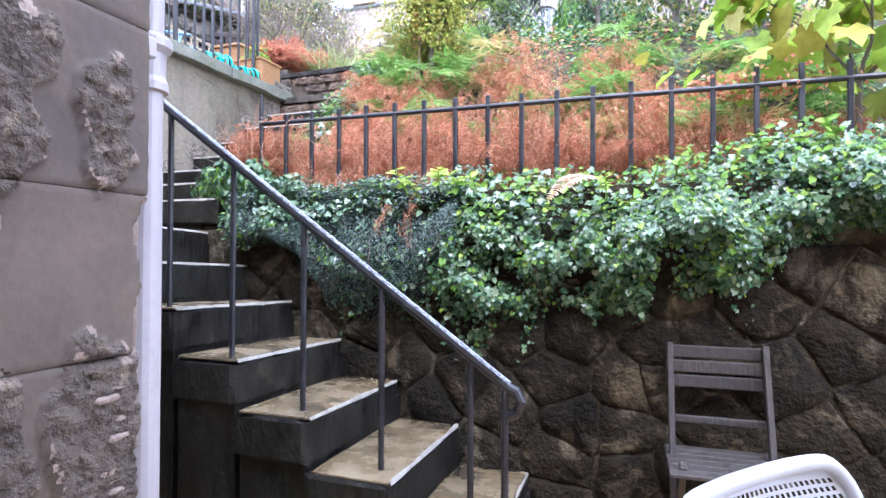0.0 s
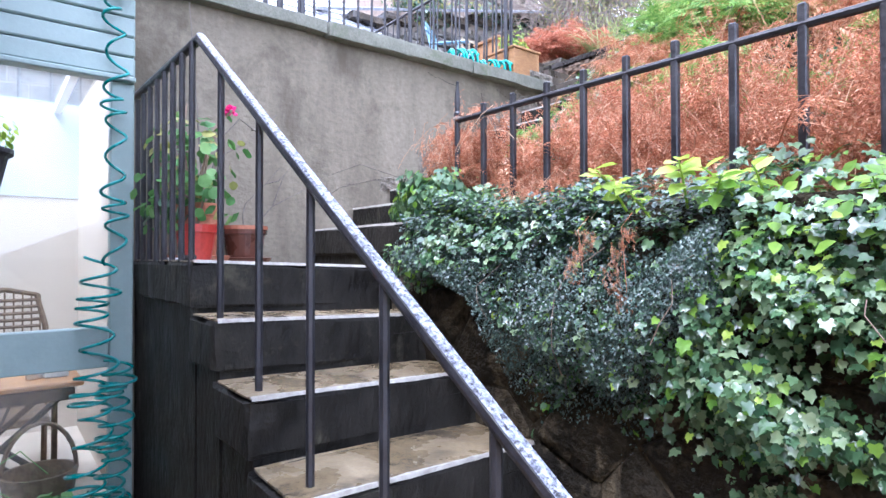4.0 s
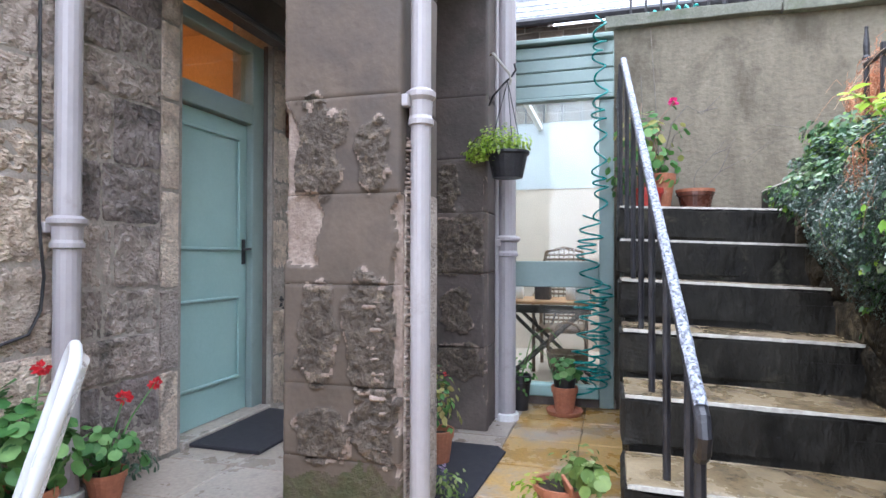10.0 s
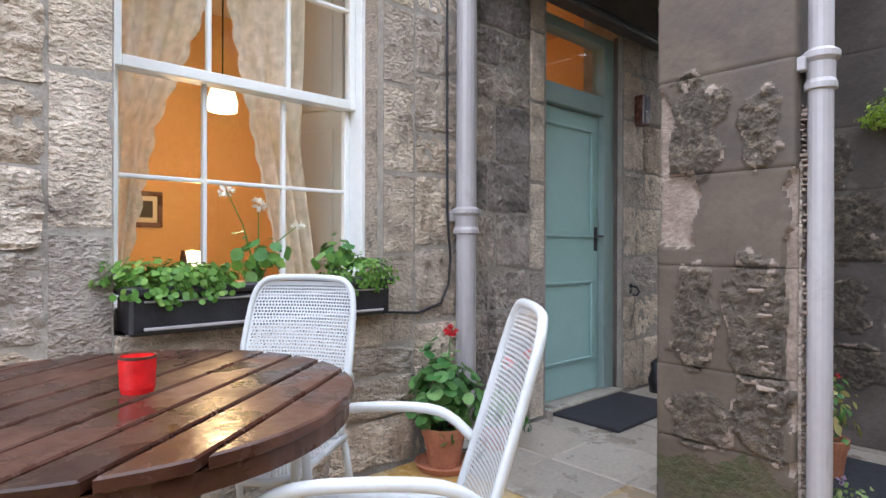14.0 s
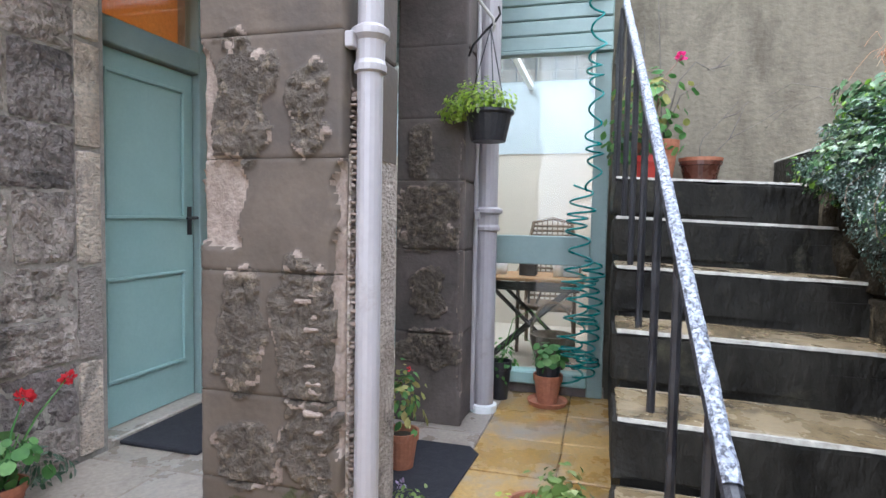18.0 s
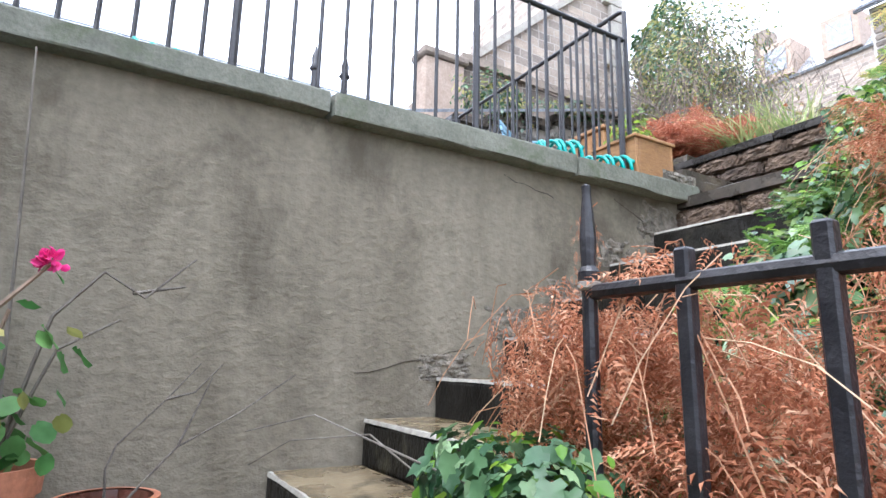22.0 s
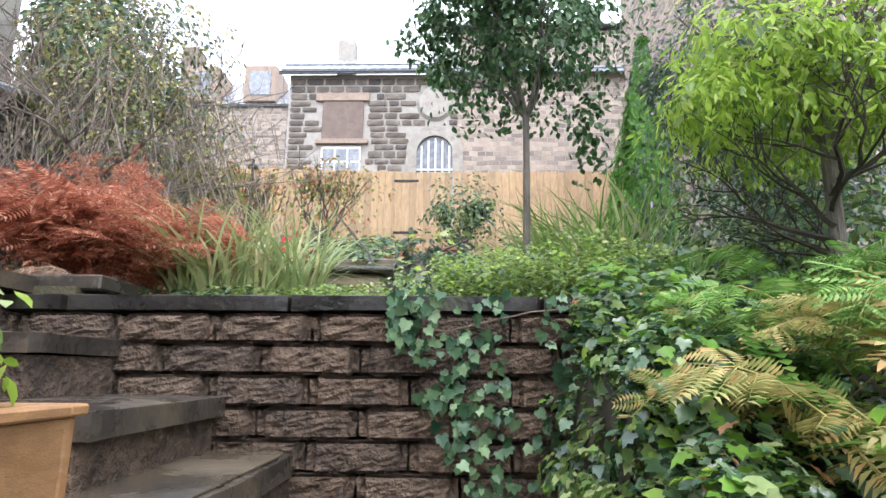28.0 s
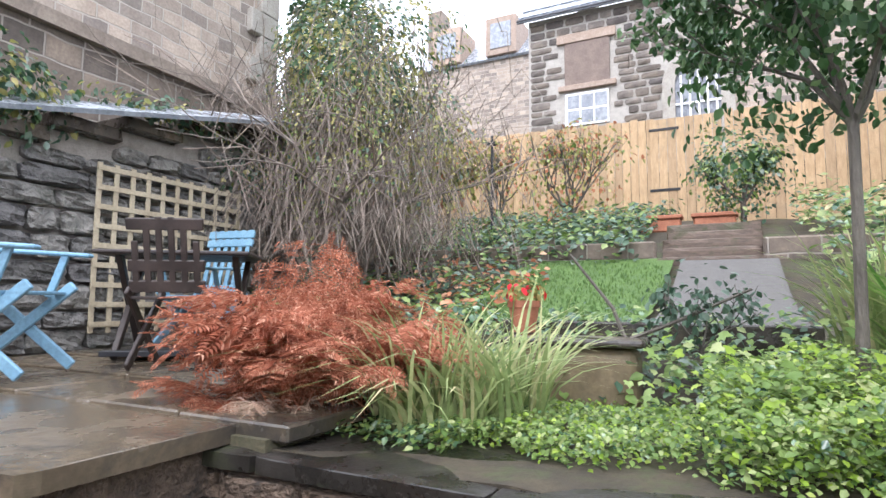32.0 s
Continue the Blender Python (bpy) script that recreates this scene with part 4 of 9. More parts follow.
part("back_frame", tube(bmesh.new(), [(-0.02, -0.23, 0.4), (-0.08, -0.23, 0.95), (-0.12, -0.18, 1.17), (-0.11, 0, 1.21), (-0.12, 0.18, 1.17), (-0.08, 0.23, 0.95), (-0.02, 0.23, 0.4)], 0.018, 8), M_WICKER, cane)
part("seat", box(-0.02, 0.45, -0.23, 0.23, 0.38, 0.43, 0.02, seg=2), M_WICKER, cane)
for y in (-0.25, 0.25):
    part("arm", tube(bmesh.new(), [(-0.06, y * 0.95, 0.88), (0.1, y * 1.1, 0.74), (0.35, y * 1.1, 0.70), (0.42, y, 0.6), (0.42, y, 0.0)], 0.018, 8), M_WICKER, cane)
    part("leg", tube(bmesh.new(), [(-0.02, y * 0.9, 0.4), (-0.07, y * 0.9, 0.0)], 0.018, 8), M_WICKER, cane)
# Area lamp added under the roof panes to stand in for daylight.
ld = bpy.data.lights.new("sunroom_roof_light", "AREA")
ld.shape, ld.size, ld.size_y, ld.energy, ld.color = "RECTANGLE", 2.2, 2.3, 5.5, (0.95, 0.98, 1.0)
new("sunroom_roof_light", ld).location = (-4.75, 0.64, 2.70)
basket = thing("wicker_basket", "brown wicker basket with a hoop handle in the sunroom", "basket", m=pose(-3.82, 1.5, 0.02))
part("bowl", lathe(bmesh.new(), [(0, 0.12), (0.1, 0.12), (0.15, 0.22), (0.17, 0.34), (0.155, 0.34), (0.13, 0.2), (0, 0.16)], 18), M_WICKER, basket)
part("handle", tube(bmesh.new(), [(0, 0.16 * math.cos(a), 0.32 + 0.26 * math.sin(a)) for a in (math.pi * k / 12 for k in range(13))], 0.011, 6), M_WICKER, basket)
part("foot", lathe(bmesh.new(), [(0, 0), (0.1, 0), (0.08, 0.12), (0, 0.12)], 14), M_WICKER, basket)

# ---- sash window and the warm room behind ----
win = thing("window_1", "white twelve-pane sash window in a stone opening", "window", kind="structure")
part("window_frame", bx(bx(bx(bx(bmesh.new(), WX1 - 0.036, WX1, -0.90, -0.74, WZ0, WZ1, 0.004), WX0, WX0 + 0.036, -0.90, -0.74, WZ0, WZ1, 0.004), WX0 + 0.036, WX1 - 0.036, -0.90, -0.74, WZ1 - 0.036, WZ1, 0.004), WX0 + 0.036, WX1 - 0.036, -0.92, -0.72, WZ0, WZ0 + 0.09, 0.004), M_WHITE, win)
part("stone_sill", box(WX0 + 0.002, WX1 - 0.002, -0.78, -0.59, WZ0 - 0.17, WZ0, 0.012), M_STONE, win)


def sash(y, z0, z1, zb, top_h, bot_h):
    xl, xr = WX1 - 0.036, WX0 + 0.036
    s = part("sash", bx(bx(bx(bx(bmesh.new(), xl - 0.034, xl, y - 0.02, y + 0.02, z0, z1, 0.004), xr, xr + 0.034, y - 0.02, y + 0.02, z0, z1, 0.004), xr + 0.034, xl - 0.034, y - 0.02, y + 0.02, z1 - top_h, z1, 0.004), xr + 0.034, xl - 0.034, y - 0.02, y + 0.02, z0, z0 + bot_h, 0.004), M_WHITE, win)
    for f in (1 / 3, 2 / 3):
        x = xl + (xr - xl) * f
        part("glazing_bar", box(x - 0.009, x + 0.009, y - 0.018, y + 0.018, z0 + bot_h, z1 - top_h, 0.004), M_WHITE, s)
    part("glazing_bar", box(xr + 0.034, xl - 0.034, y - 0.0165, y + 0.0165, zb - 0.009, zb + 0.009, 0.004), M_WHITE, s)
    g = part("pane", box(xr + 0.04, xl - 0.04, y - 0.003, y + 0.003, z0 + 0.02, z1 - 0.02), M_GLASS, s)
    g.visible_shadow = False


sash(-0.86, WZ0 + 0.09, 1.848, 1.39, 0.034, 0.06)
sash(-0.81, 1.812, WZ1 - 0.036, 2.32, 0.05, 0.048)
warm = thing("warm_room", "orange-plastered living room seen through the window", "room", kind="structure")
for a in ((-1.7, 2.6, -3.6, -3.5, 0, 3.2), (-1.78, -1.7, -3.5, -0.97, 0, 3.2), (2.6, 2.68, -3.5, -0.97, 0, 3.2)):
    part("room_wall", box(*a), M_ORANGE, warm)
part("room_ceiling", box(-1.7, 2.6, -3.5, -0.97, 3.2, 3.28), M_CREAM, warm)
part("room_floor", box(-1.7, 2.6, -3.5, -0.97, -0.08, 0), M_OLDWOOD, warm)
pic = thing("picture_frame", "small dark framed picture on the orange wall", "picture", m=pose(-0.20, -3.49, 1.415))
part("frame", bx(bx(bx(bx(bmesh.new(), -0.13, 0.13, 0, 0.025, 0.11, 0.15, 0.004), -0.13, 0.13, 0, 0.025, -0.15, -0.11, 0.004), -0.13, -0.09, 0, 0.025, -0.11, 0.11, 0.004), 0.09, 0.13, 0, 0.025, -0.11, 0.11, 0.004), M_BROWNPOT, pic)
part("print", box(-0.09, 0.09, 0.002, 0.01, -0.11, 0.11), M_CREAM, pic)
part("image", box(-0.055, 0.055, 0.01, 0.013, -0.07, 0.07), M_OLDWOOD, pic)
L_BULB = lamp_glow("warm_lamp_shade", (1.0, 0.80, 0.50), 1.25)
pend = thing("pendant_lamp", "small lit pendant lamp hanging in the warm room", "lamp", m=pose(-0.34, -2.2, 2.1))
part("shade", lathe(bmesh.new(), [(0.0, 0.12), (0.07, 0.1), (0.10, 0.0), (0.095, -0.07), (0.0, -0.09)], 18), L_BULB, pend, "glowing glass shade", True)
part("cord", tube(bmesh.new(), [(0, 0, 0.1), (0, 0, 1.08)], 0.006, 5), M_BLACK, pend)
tl = thing("table_lamp", "small lit lamp on a side table in the warm room", "lamp", m=pose(-0.15, -2.2, -0.02))
part("shade", lathe(bmesh.new(), [(0.0, 1.10), (0.05, 1.09), (0.055, 1.02), (0.03, 0.98), (0.0, 0.98)], 14), L_BULB, tl, "glowing bulb", True)
part("table", lathe(bmesh.new(), [(0.0, 0), (0.12, 0), (0.03, 0.04), (0.025, 0.80), (0.26, 0.81), (0.26, 0.84), (0.02, 0.85), (0.02, 0.98), (0, 0.98)], 18), M_OLDWOOD, tl, "dark round side table")
solid("candlestick", lathe(bmesh.new(), [(0, 0), (0.04, 0), (0.012, 0.03), (0.022, 0.09), (0.012, 0.13), (0.025, 0.17), (0.015, 0.26), (0, 0.26)], 12, (-0.06, -2.12, 0.821)), M_BROWNPOT, "dark turned candlestick on the side table", "candlestick", smooth=True)
for nm, loc, e, r in (("pendant_light", (-0.34, -2.2, 1.92), 14, 0.12), ("table_light", (-0.15, -2.2, 1.2), 7, 0.04)):
    ld = bpy.data.lights.new(nm, "POINT")
    ld.energy, ld.color, ld.shadow_soft_size = e, (1.0, 0.62, 0.28), r
    new(nm, ld).location = loc


def lace():
    """Thin lace: a bright weave that lets part of the room show through."""
    m = L_LACE.copy()
    m.name = "thin_lace"
    nt = m.node_tree
    out = nt.nodes["Material Output"]
    cloth = out.inputs["Surface"].links[0].from_socket
    geo = nt.nodes.new("ShaderNodeNewGeometry")
    vor = node(nt, "ShaderNodeTexVoronoi", Scale=170.0)
    nt.links.new(geo.outputs["Position"], vor.inputs["Vector"])
    hole = node(nt, "ShaderNodeMapRange")
    hole.inputs["From Min"].default_value, hole.inputs["From Max"].default_value = 0.15, 0.6
    hole.inputs["To Min"].default_value, hole.inputs["To Max"].default_value = 0.46, 0.22
    nt.links.new(vor.outputs["Distance"], hole.inputs["Value"])
    clear = nt.nodes.new("ShaderNodeBsdfTransparent")
    mix = nt.nodes.new("ShaderNodeMixShader")
    nt.links.new(hole.outputs[0], mix.inputs[0])
    nt.links.new(cloth, mix.inputs[1])
    nt.links.new(clear.outputs[0], mix.inputs[2])
    nt.links.new(mix.outputs[0], out.inputs["Surface"])
    return m


M_LACE = lace()


def curtain(rail, waist, foot, label):
    """A lace curtain, tied back: its two edges at the rail, the waist and the foot; the first edge is scalloped."""
    bm = bmesh.new()
    n, m = 30, 56
    grid = []
    for j in range(m + 1):
        s = j / m
        z = 2.72 - 1.76 * s
        k = min(1.0, s / 0.62)
        e = [rail[i] + (waist[i] - rail[i]) * k ** 1.3 for i in (0, 1)]
        if s > 0.62:
            e = [waist[i] + (foot[i] - waist[i]) * (s - 0.62) / 0.38 for i in (0, 1)]
        row = []
        for i in range(n + 1):
            u = i / n
            x = e[0] + (e[1] - e[0]) * u
            if i == 0:
                x += math.copysign(0.020, e[0] - e[1]) * abs(math.sin(s * 40))
            row.append(bm.verts.new((x, -1.0 + 0.034 * math.sin(u * 19 + s * 3) + 0.010 * math.sin(u * 47), z)))
        grid.append(row)
    for ra, rb in zip(grid, grid[1:]):
        for i in range(n):
            bm.faces.new((ra[i], ra[i + 1], rb[i + 1], rb[i]))
    solid("lace_curtain", bm, M_LACE, label, "curtain", group="lace curtains", smooth=True)


curtain((0.10, 0.64), (0.44, 0.64), (0.55, 0.64), "cream lace curtain with a scalloped edge, tied back")
curtain((0.16, -0.30), (-0.02, -0.26), (-0.18, -0.36), "cream lace curtain with a scalloped edge, tied back")
shut = thing("window_shutter", "pale painted folded shutter beside the window", "shutter", m=pose(-0.52, -0.95, 0, 0, 0, 20))
part("panel", box(0.0, 0.025, -0.42, 0.0, 0.6, 2.9, 0.004), M_CREAM, shut)
part("raised_panel", box(0.025, 0.034, -0.36, -0.06, 1.0, 1.75, 0.006), M_CREAM, shut)
part("raised_panel", box(0.025, 0.034, -0.36, -0.06, 1.85, 2.7, 0.006), M_CREAM, shut)

# ---- house door ----
door = thing("door_1", "pale teal panelled house door, shut, with a transom light", "door", kind="structure")
part("leaf", box(DX0 + 0.15, DX1 - 0.015, YD - 0.06, YD - 0.014, 0.04, 2.09, 0.003), M_TEAL, door)
for z0, z1 in ((0.28, 0.86), (0.86, 1.18), (1.18, 1.98)):
    f = bmesh.new()
    xa, xb = DX0 + 0.24, DX1 - 0.10
    if z0 != 0.86:
        for a in ((xa, xb, z0, z0 + 0.02), (xa, xb, z1 - 0.02, z1), (xa, xa + 0.02, z0 + 0.02, z1 - 0.02), (xb - 0.02, xb, z0 + 0.02, z1 - 0.02)):
            bx(f, a[0], a[1], YD - 0.014, YD + 0.004, a[2], a[3], 0.004)
        part("panel_moulding", f, M_TEAL, door)
for name, a in (("frame_post", (DX1 - 0.015, DX1 + 0.03, 0.02, 2.70)), ("frame_post", (DX0 - 0.01, DX0 + 0.14, 0.02, 2.70)), ("transom_rail", (DX0 + 0.14, DX1 - 0.015, 2.10, 2.24)), ("frame_head", (DX0 + 0.14, DX1 - 0.015, 2.62, 2.70))):
    part(name, box(a[0], a[1], YD - 0.08, YD + 0.03, a[2], a[3], 0.006), M_TEALD, door)
g = part("transom_pane", box(DX0 + 0.14, DX1 - 0.015, YD - 0.04, YD - 0.034, 2.24, 2.62), M_GLASS, door)
g.visible_shadow = False
hd = part("lock_plate", box(DX0 + 0.17, DX0 + 0.21, YD - 0.014, YD - 0.006, 1.08, 1.26, 0.003), M_BLACK, door, "dark iron lock plate")
part("handle", tube(bmesh.new(), [(DX0 + 0.19, YD - 0.01, 1.19), (DX0 + 0.19, YD + 0.05, 1.19), (DX0 + 0.29, YD + 0.055, 1.185)], 0.009, 8), M_BLACK, hd)
part("threshold", box(DX0 + 0.02, DX1, YD - 0.1, YR + 0.02, -0.02, 0.036, 0.008), M_FLAGG, door, "worn stone threshold")
hall = thing("hall", "orange-lit hall behind the door light", "room", kind="structure")
part("hall_wall", box(-3.1, -1.75, -2.3, -2.2, 0, 3.1), M_ORANGE, hall)
part("hall_ceiling", box(-3.1, -1.75, -2.2, -0.98, 3.02, 3.1), M_ORANGE, hall)
for x in (-3.14, -1.75):
    part("hall_wall", box(x, x + 0.04, -2.2, -0.98, 0, 3.02), M_ORANGE, hall)
ld = bpy.data.lights.new("hall_light", "POINT")
ld.energy, ld.color, ld.shadow_soft_size = 1.7, (1.0, 0.6, 0.28), 0.08
new("hall_light", ld).location = (-2.4, -1.6, 2.6)
beam = solid("lintel_beam", box(-3.35, -1.13, YR - 0.02, YR + 0.16, 2.72, 2.95, 0.01), M_PIERDARK, "dark timber beam over the door recess", "beam", kind="structure")
part("conduit", tube(bmesh.new(), [(-1.3, YR + 0.19, 2.68), (-3.3, YR + 0.19, 2.68)], 0.022, 8), M_BLACK, beam)
solid("door_mat", box(-2.72, -1.88, -0.575, -0.09, 0.0, 0.022, 0.006), M_MAT, "thick dark navy door mat at the house door", "mat")
solid("door_mat", slab(bmesh.new(), [(-2.40, 0.74), (-1.62, 0.72), (-1.60, 1.14), (-1.66, 1.22), (-2.32, 1.26), (-2.40, 1.2)], 0.0, 0.014, 0.004), M_MAT, "thin dark rubber mat between the stone piers", "mat")
hook = thing("iron_hook", "black iron hook fixed in the stone beside the door", "hook", m=pose(-2.90, YR, 0.80))
part("plate", box(-0.018, 0.018, -0.002, 0.012, -0.05, 0.03, 0.004), M_BLACK, hook)
part("hook", tube(bmesh.new(), [(0, 0.01, 0.01), (0, 0.06, 0.0), (0.01, 0.085, -0.03), (0.02, 0.07, -0.06), (0.03, 0.04, -0.055)], 0.009, 8), M_BLACK, hook)
ic = thing("intercom", "small dark brown intercom box on the stone jamb", "intercom", m=pose(-3.0, YR + 0.0, 2.18))
part("case", box(-0.05, 0.05, 0.0, 0.09, -0.12, 0.12, 0.015, seg=2), M_BROWNPOT, ic)
part("grille", box(-0.035, 0.035, 0.09, 0.094, 0.0, 0.08, 0.001), M_BLACK, ic)
solid("stone_ornament", lathe(bmesh.new(), [(0, 0), (0.06, 0), (0.07, 0.1), (0.05, 0.17), (0.055, 0.22), (0, 0.27)], 12, (-3.0, -0.42, 0)), M_BLACK, "small dark ornament beside the house door", "ornament", smooth=True)


# ---- rain pipes ----
def rain_pipe(x, y, z0, z1, collars, r=0.055, n=16):
    p = thing("rain_pipe", "lilac-grey painted iron rain pipe on the stone", "pipe", group="rain pipes", m=pose(x, y, 0))
    part("pipe", tube(bmesh.new(), [(0, 0, z0), (0, 0, z1)], r, n), M_PIPE, p, smooth=False)
    for z in collars:
        c = part("collar", lathe(bmesh.new(), [(r, -0.07), (r * 1.28, -0.065), (r * 1.28, -0.045), (r * 1.12, -0.03), (r * 1.15, 0.03), (r * 1.5, 0.045), (r * 1.5, 0.065), (r * 1.2, 0.075), (r, 0.08)], n, (0, 0, z)), M_PIPE, p)
        for s in (-1, 1):
            part("ear", box(s * r * 1.2 - 0.02, s * r * 1.2 + 0.02, -0.06, -0.03, z + 0.0, z + 0.05, 0.004), M_PIPE, c)
    part("shoe", lathe(bmesh.new(), [(r, 0), (r * 1.35, -0.005), (r * 1.35, -0.05), (r, -0.06)], n, (0, 0, z0 + 0.05)), M_WHITE, p, "pale pipe shoe")


rain_pipe(-1.04, -0.535, 0.02, 5.2, (1.245, 3.0), 0.056)
rain_pipe(-1.207, 1.108, 0.10, 5.6, (1.74, 3.6), 0.041)
rain_pipe(-3.02, 1.14, 0.0, 5.6, (1.21, 3.3), 0.064)
for x, y in ((-1.34, 1.15), (-2.98, 1.165)):
    part("slim_pipe", tube(bmesh.new(), [(x + 0.02, y - 0.085, 0.02), (x + 0.02, y - 0.085, 4.5)], 0.014, 8), M_PIPE, thing("slim_pipe", "slim painted service pipe beside the rain pipe", "pipe", group="slim pipes"))
cable = solid("cable", tube(bmesh.new(), [(-0.50, -0.57, 0.785), (-0.56, -0.578, 0.778), (-0.74, -0.585, 0.762), (-0.90, -0.585, 0.80), (-0.955, -0.585, 0.90), (-0.965, -0.58, 1.05), (-0.945, -0.575, 1.19), (-0.94, -0.58, 1.3), (-0.935, -0.58, 2.4), (-0.93, -0.58, 3.4)], 0.007, 6), M_BLACK, "thin dark cable running over the stones", "cable")


# ---- stair handrail ----
rail = thing("stair_handrail", "black iron stair rail with a worn top and painted grey sheen", "handrail", kind="")
RA, RB = Vector((-0.49, 2.05, 0.785)), Vector((-2.505, 1.915, 2.285))
hand = bmesh.new()
tube(hand, [RA + Vector(o) for o in ((0.0, 0, -0.11), (0.035, 0, -0.09), (0.05, 0, -0.05), (0.03, 0, -0.012))] + [RA, RB, (-3.69, 1.90, 2.315)], 0.0185, 10)
part("top_rail", hand, M_BLACK, rail, "black iron rail")
# Pale strip: worn paint, plus the wet sky sheen painted along the top.
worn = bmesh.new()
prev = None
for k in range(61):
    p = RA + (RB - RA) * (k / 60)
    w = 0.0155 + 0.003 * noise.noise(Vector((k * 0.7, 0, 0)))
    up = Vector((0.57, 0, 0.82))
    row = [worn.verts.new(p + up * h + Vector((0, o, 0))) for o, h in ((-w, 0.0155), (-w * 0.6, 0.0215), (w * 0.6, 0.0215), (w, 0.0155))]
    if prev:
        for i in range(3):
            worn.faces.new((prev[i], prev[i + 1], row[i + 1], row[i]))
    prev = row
part("worn_sheen_top", worn, M_RAILTOP, rail, "worn rail top with a painted silvery wet sheen")


def rail_z(x):
    s = (x - RA.x) / (RB.x - RA.x)
    return RA.z + s * (RB.z - RA.z)


for (x, z), nxt in zip(EDGES[:-1], EDGES[1:]):
    for f in (0.3,):
        px = x + (nxt[0] - x) * f
        py = RA.y + (px - RA.x) / (RB.x - RA.x) * (RB.y - RA.y)
        part("baluster", tube(bmesh.new(), [(px, py, z + 0.01), (px, py, rail_z(px))], 0.0125, 8), M_BLACK, rail)
for k in range(8):
    px = -2.55 - k * 0.148
    part("baluster", tube(bmesh.new(), [(px, 1.9, 1.38), (px, 1.9, 2.28)], 0.0125, 8), M_BLACK, rail)
part("baluster", tube(bmesh.new(), [(-0.50, 2.05, 0.0), (-0.50, 2.05, 0.79)], 0.014, 8), M_BLACK, rail)

# ---- iron railing on the retaining wall ----
fence = thing("wall_railing", "black iron railing above the ivy-covered retaining wall", "railing")
bm = bmesh.new()
tube(bm, [(-2.36, 3.08, 2.115), (-0.2, 3.08, 2.095), (3.2, 3.08, 2.06)], 0.014, 8)
part("top_bar", bm, M_BLACK, fence)
x, k = -2.18, 0
while x < 3.2:
    b = part("railing_bar", bx(bmesh.new(), x - 0.0125, x + 0.0125, 3.068, 3.092, 1.45, 2.165 + 0.02 * noise.noise(Vector((x, 0, 0))), 0.004), M_BLACK, fence)
    x += 0.19 + 0.012 * noise.noise(Vector((k * 1.3, 2, 0)))
    k += 1
nw = part("newel", tube(bmesh.new(), [(-2.37, 3.08, 1.4), (-2.37, 3.08, 2.13)], 0.0135, 10), M_BLACK, fence)
part("finial", lathe(bmesh.new(), [(0.0135, 0), (0.019, 0.01), (0.019, 0.03), (0.013, 0.04), (0.015, 0.09), (0.008, 0.17), (0.009, 0.185), (0, 0.19)], 12, (-2.37, 3.08, 2.12)), M_BLACK, nw)
part("joint_ring", lathe(bmesh.new(), [(0.015, 0), (0.0205, 0.004), (0.0205, 0.014), (0.015, 0.018)], 12, (-2.37, 3.08, 2.118)), M_CHIP, nw, "chipped pale ring")

# ---- railing on the cope and its return ----
patio_rail = thing("patio_railing", "tall dark iron railing on the cope of the patio", "railing")
XR = -3.87
part("bottom_bar", tube(bmesh.new(), [(XR, 1.95, 3.09), (XR, 4.93, 3.09)], 0.013, 8), M_BLACK, patio_rail)
part("top_bar", tube(bmesh.new(), [(XR, 1.95, 3.965), (XR, 4.93, 3.965)], 0.016, 8), M_BLACK, patio_rail)
y, k = 2.0, 0
while y < 4.95:
    r = 0.018 if k % 10 == 6 or y > 4.87 else 0.0095
    part("baluster", tube(bmesh.new(), [(XR, y, 3.0 if r > 0.01 else 3.08), (XR, y, 3.97)], r, 8), M_BLACK, patio_rail)
    y, k = y + 0.1155, k + 1
part("end_post", tube(bmesh.new(), [(XR, 4.955, 3.0), (XR, 4.955, 4.17), (XR - 0.04, 4.955, 4.185), (-6.9, 4.955, 4.19)], 0.015, 8), M_BLACK, patio_rail)
part("return_bar", tube(bmesh.new(), [(XR, 4.955, 3.10), (-6.9, 4.955, 3.10)], 0.011, 8), M_BLACK, patio_rail)
for k in range(25):
    part("return_baluster", tube(bmesh.new(), [(XR - 0.12 * (k + 1), 4.955, 3.10), (XR - 0.12 * (k + 1), 4.955, 4.185)], 0.0085, 6), M_BLACK, patio_rail)
solid("patio_floor", box(-7.8, -4.06, 1.96, 6.3, 2.80, 2.93), M_SLABW, "dark wet patio flags behind the railing", "paving", kind="structure")
far_rail = thing("roof_railing", "low black railing with spiked posts along the next roof", "railing")
for z in (3.25, 3.45):
    part("bar", tube(bmesh.new(), [(-6.6, -1.5, z), (-6.6, 4.6, z)], 0.012, 6), M_BLACK, far_rail)
for k in range(26):
    part("upright", tube(bmesh.new(), [(-6.6, -1.4 + 0.24 * k, 2.6), (-6.6, -1.4 + 0.24 * k, 3.45)], 0.011, 6), M_BLACK, far_rail)
for y in (2.55, 2.95, 4.2):
    p = part("spike_post", tube(bmesh.new(), [(-6.6, y, 2.6), (-6.6, y, 3.5)], 0.03, 8), M_BLACK, far_rail)
    part("spike", lathe(bmesh.new(), [(0.03, 0), (0.042, 0.02), (0.03, 0.05), (0.035, 0.1), (0, 0.26)], 10, (-6.6, y, 3.5)), M_BLACK, p)


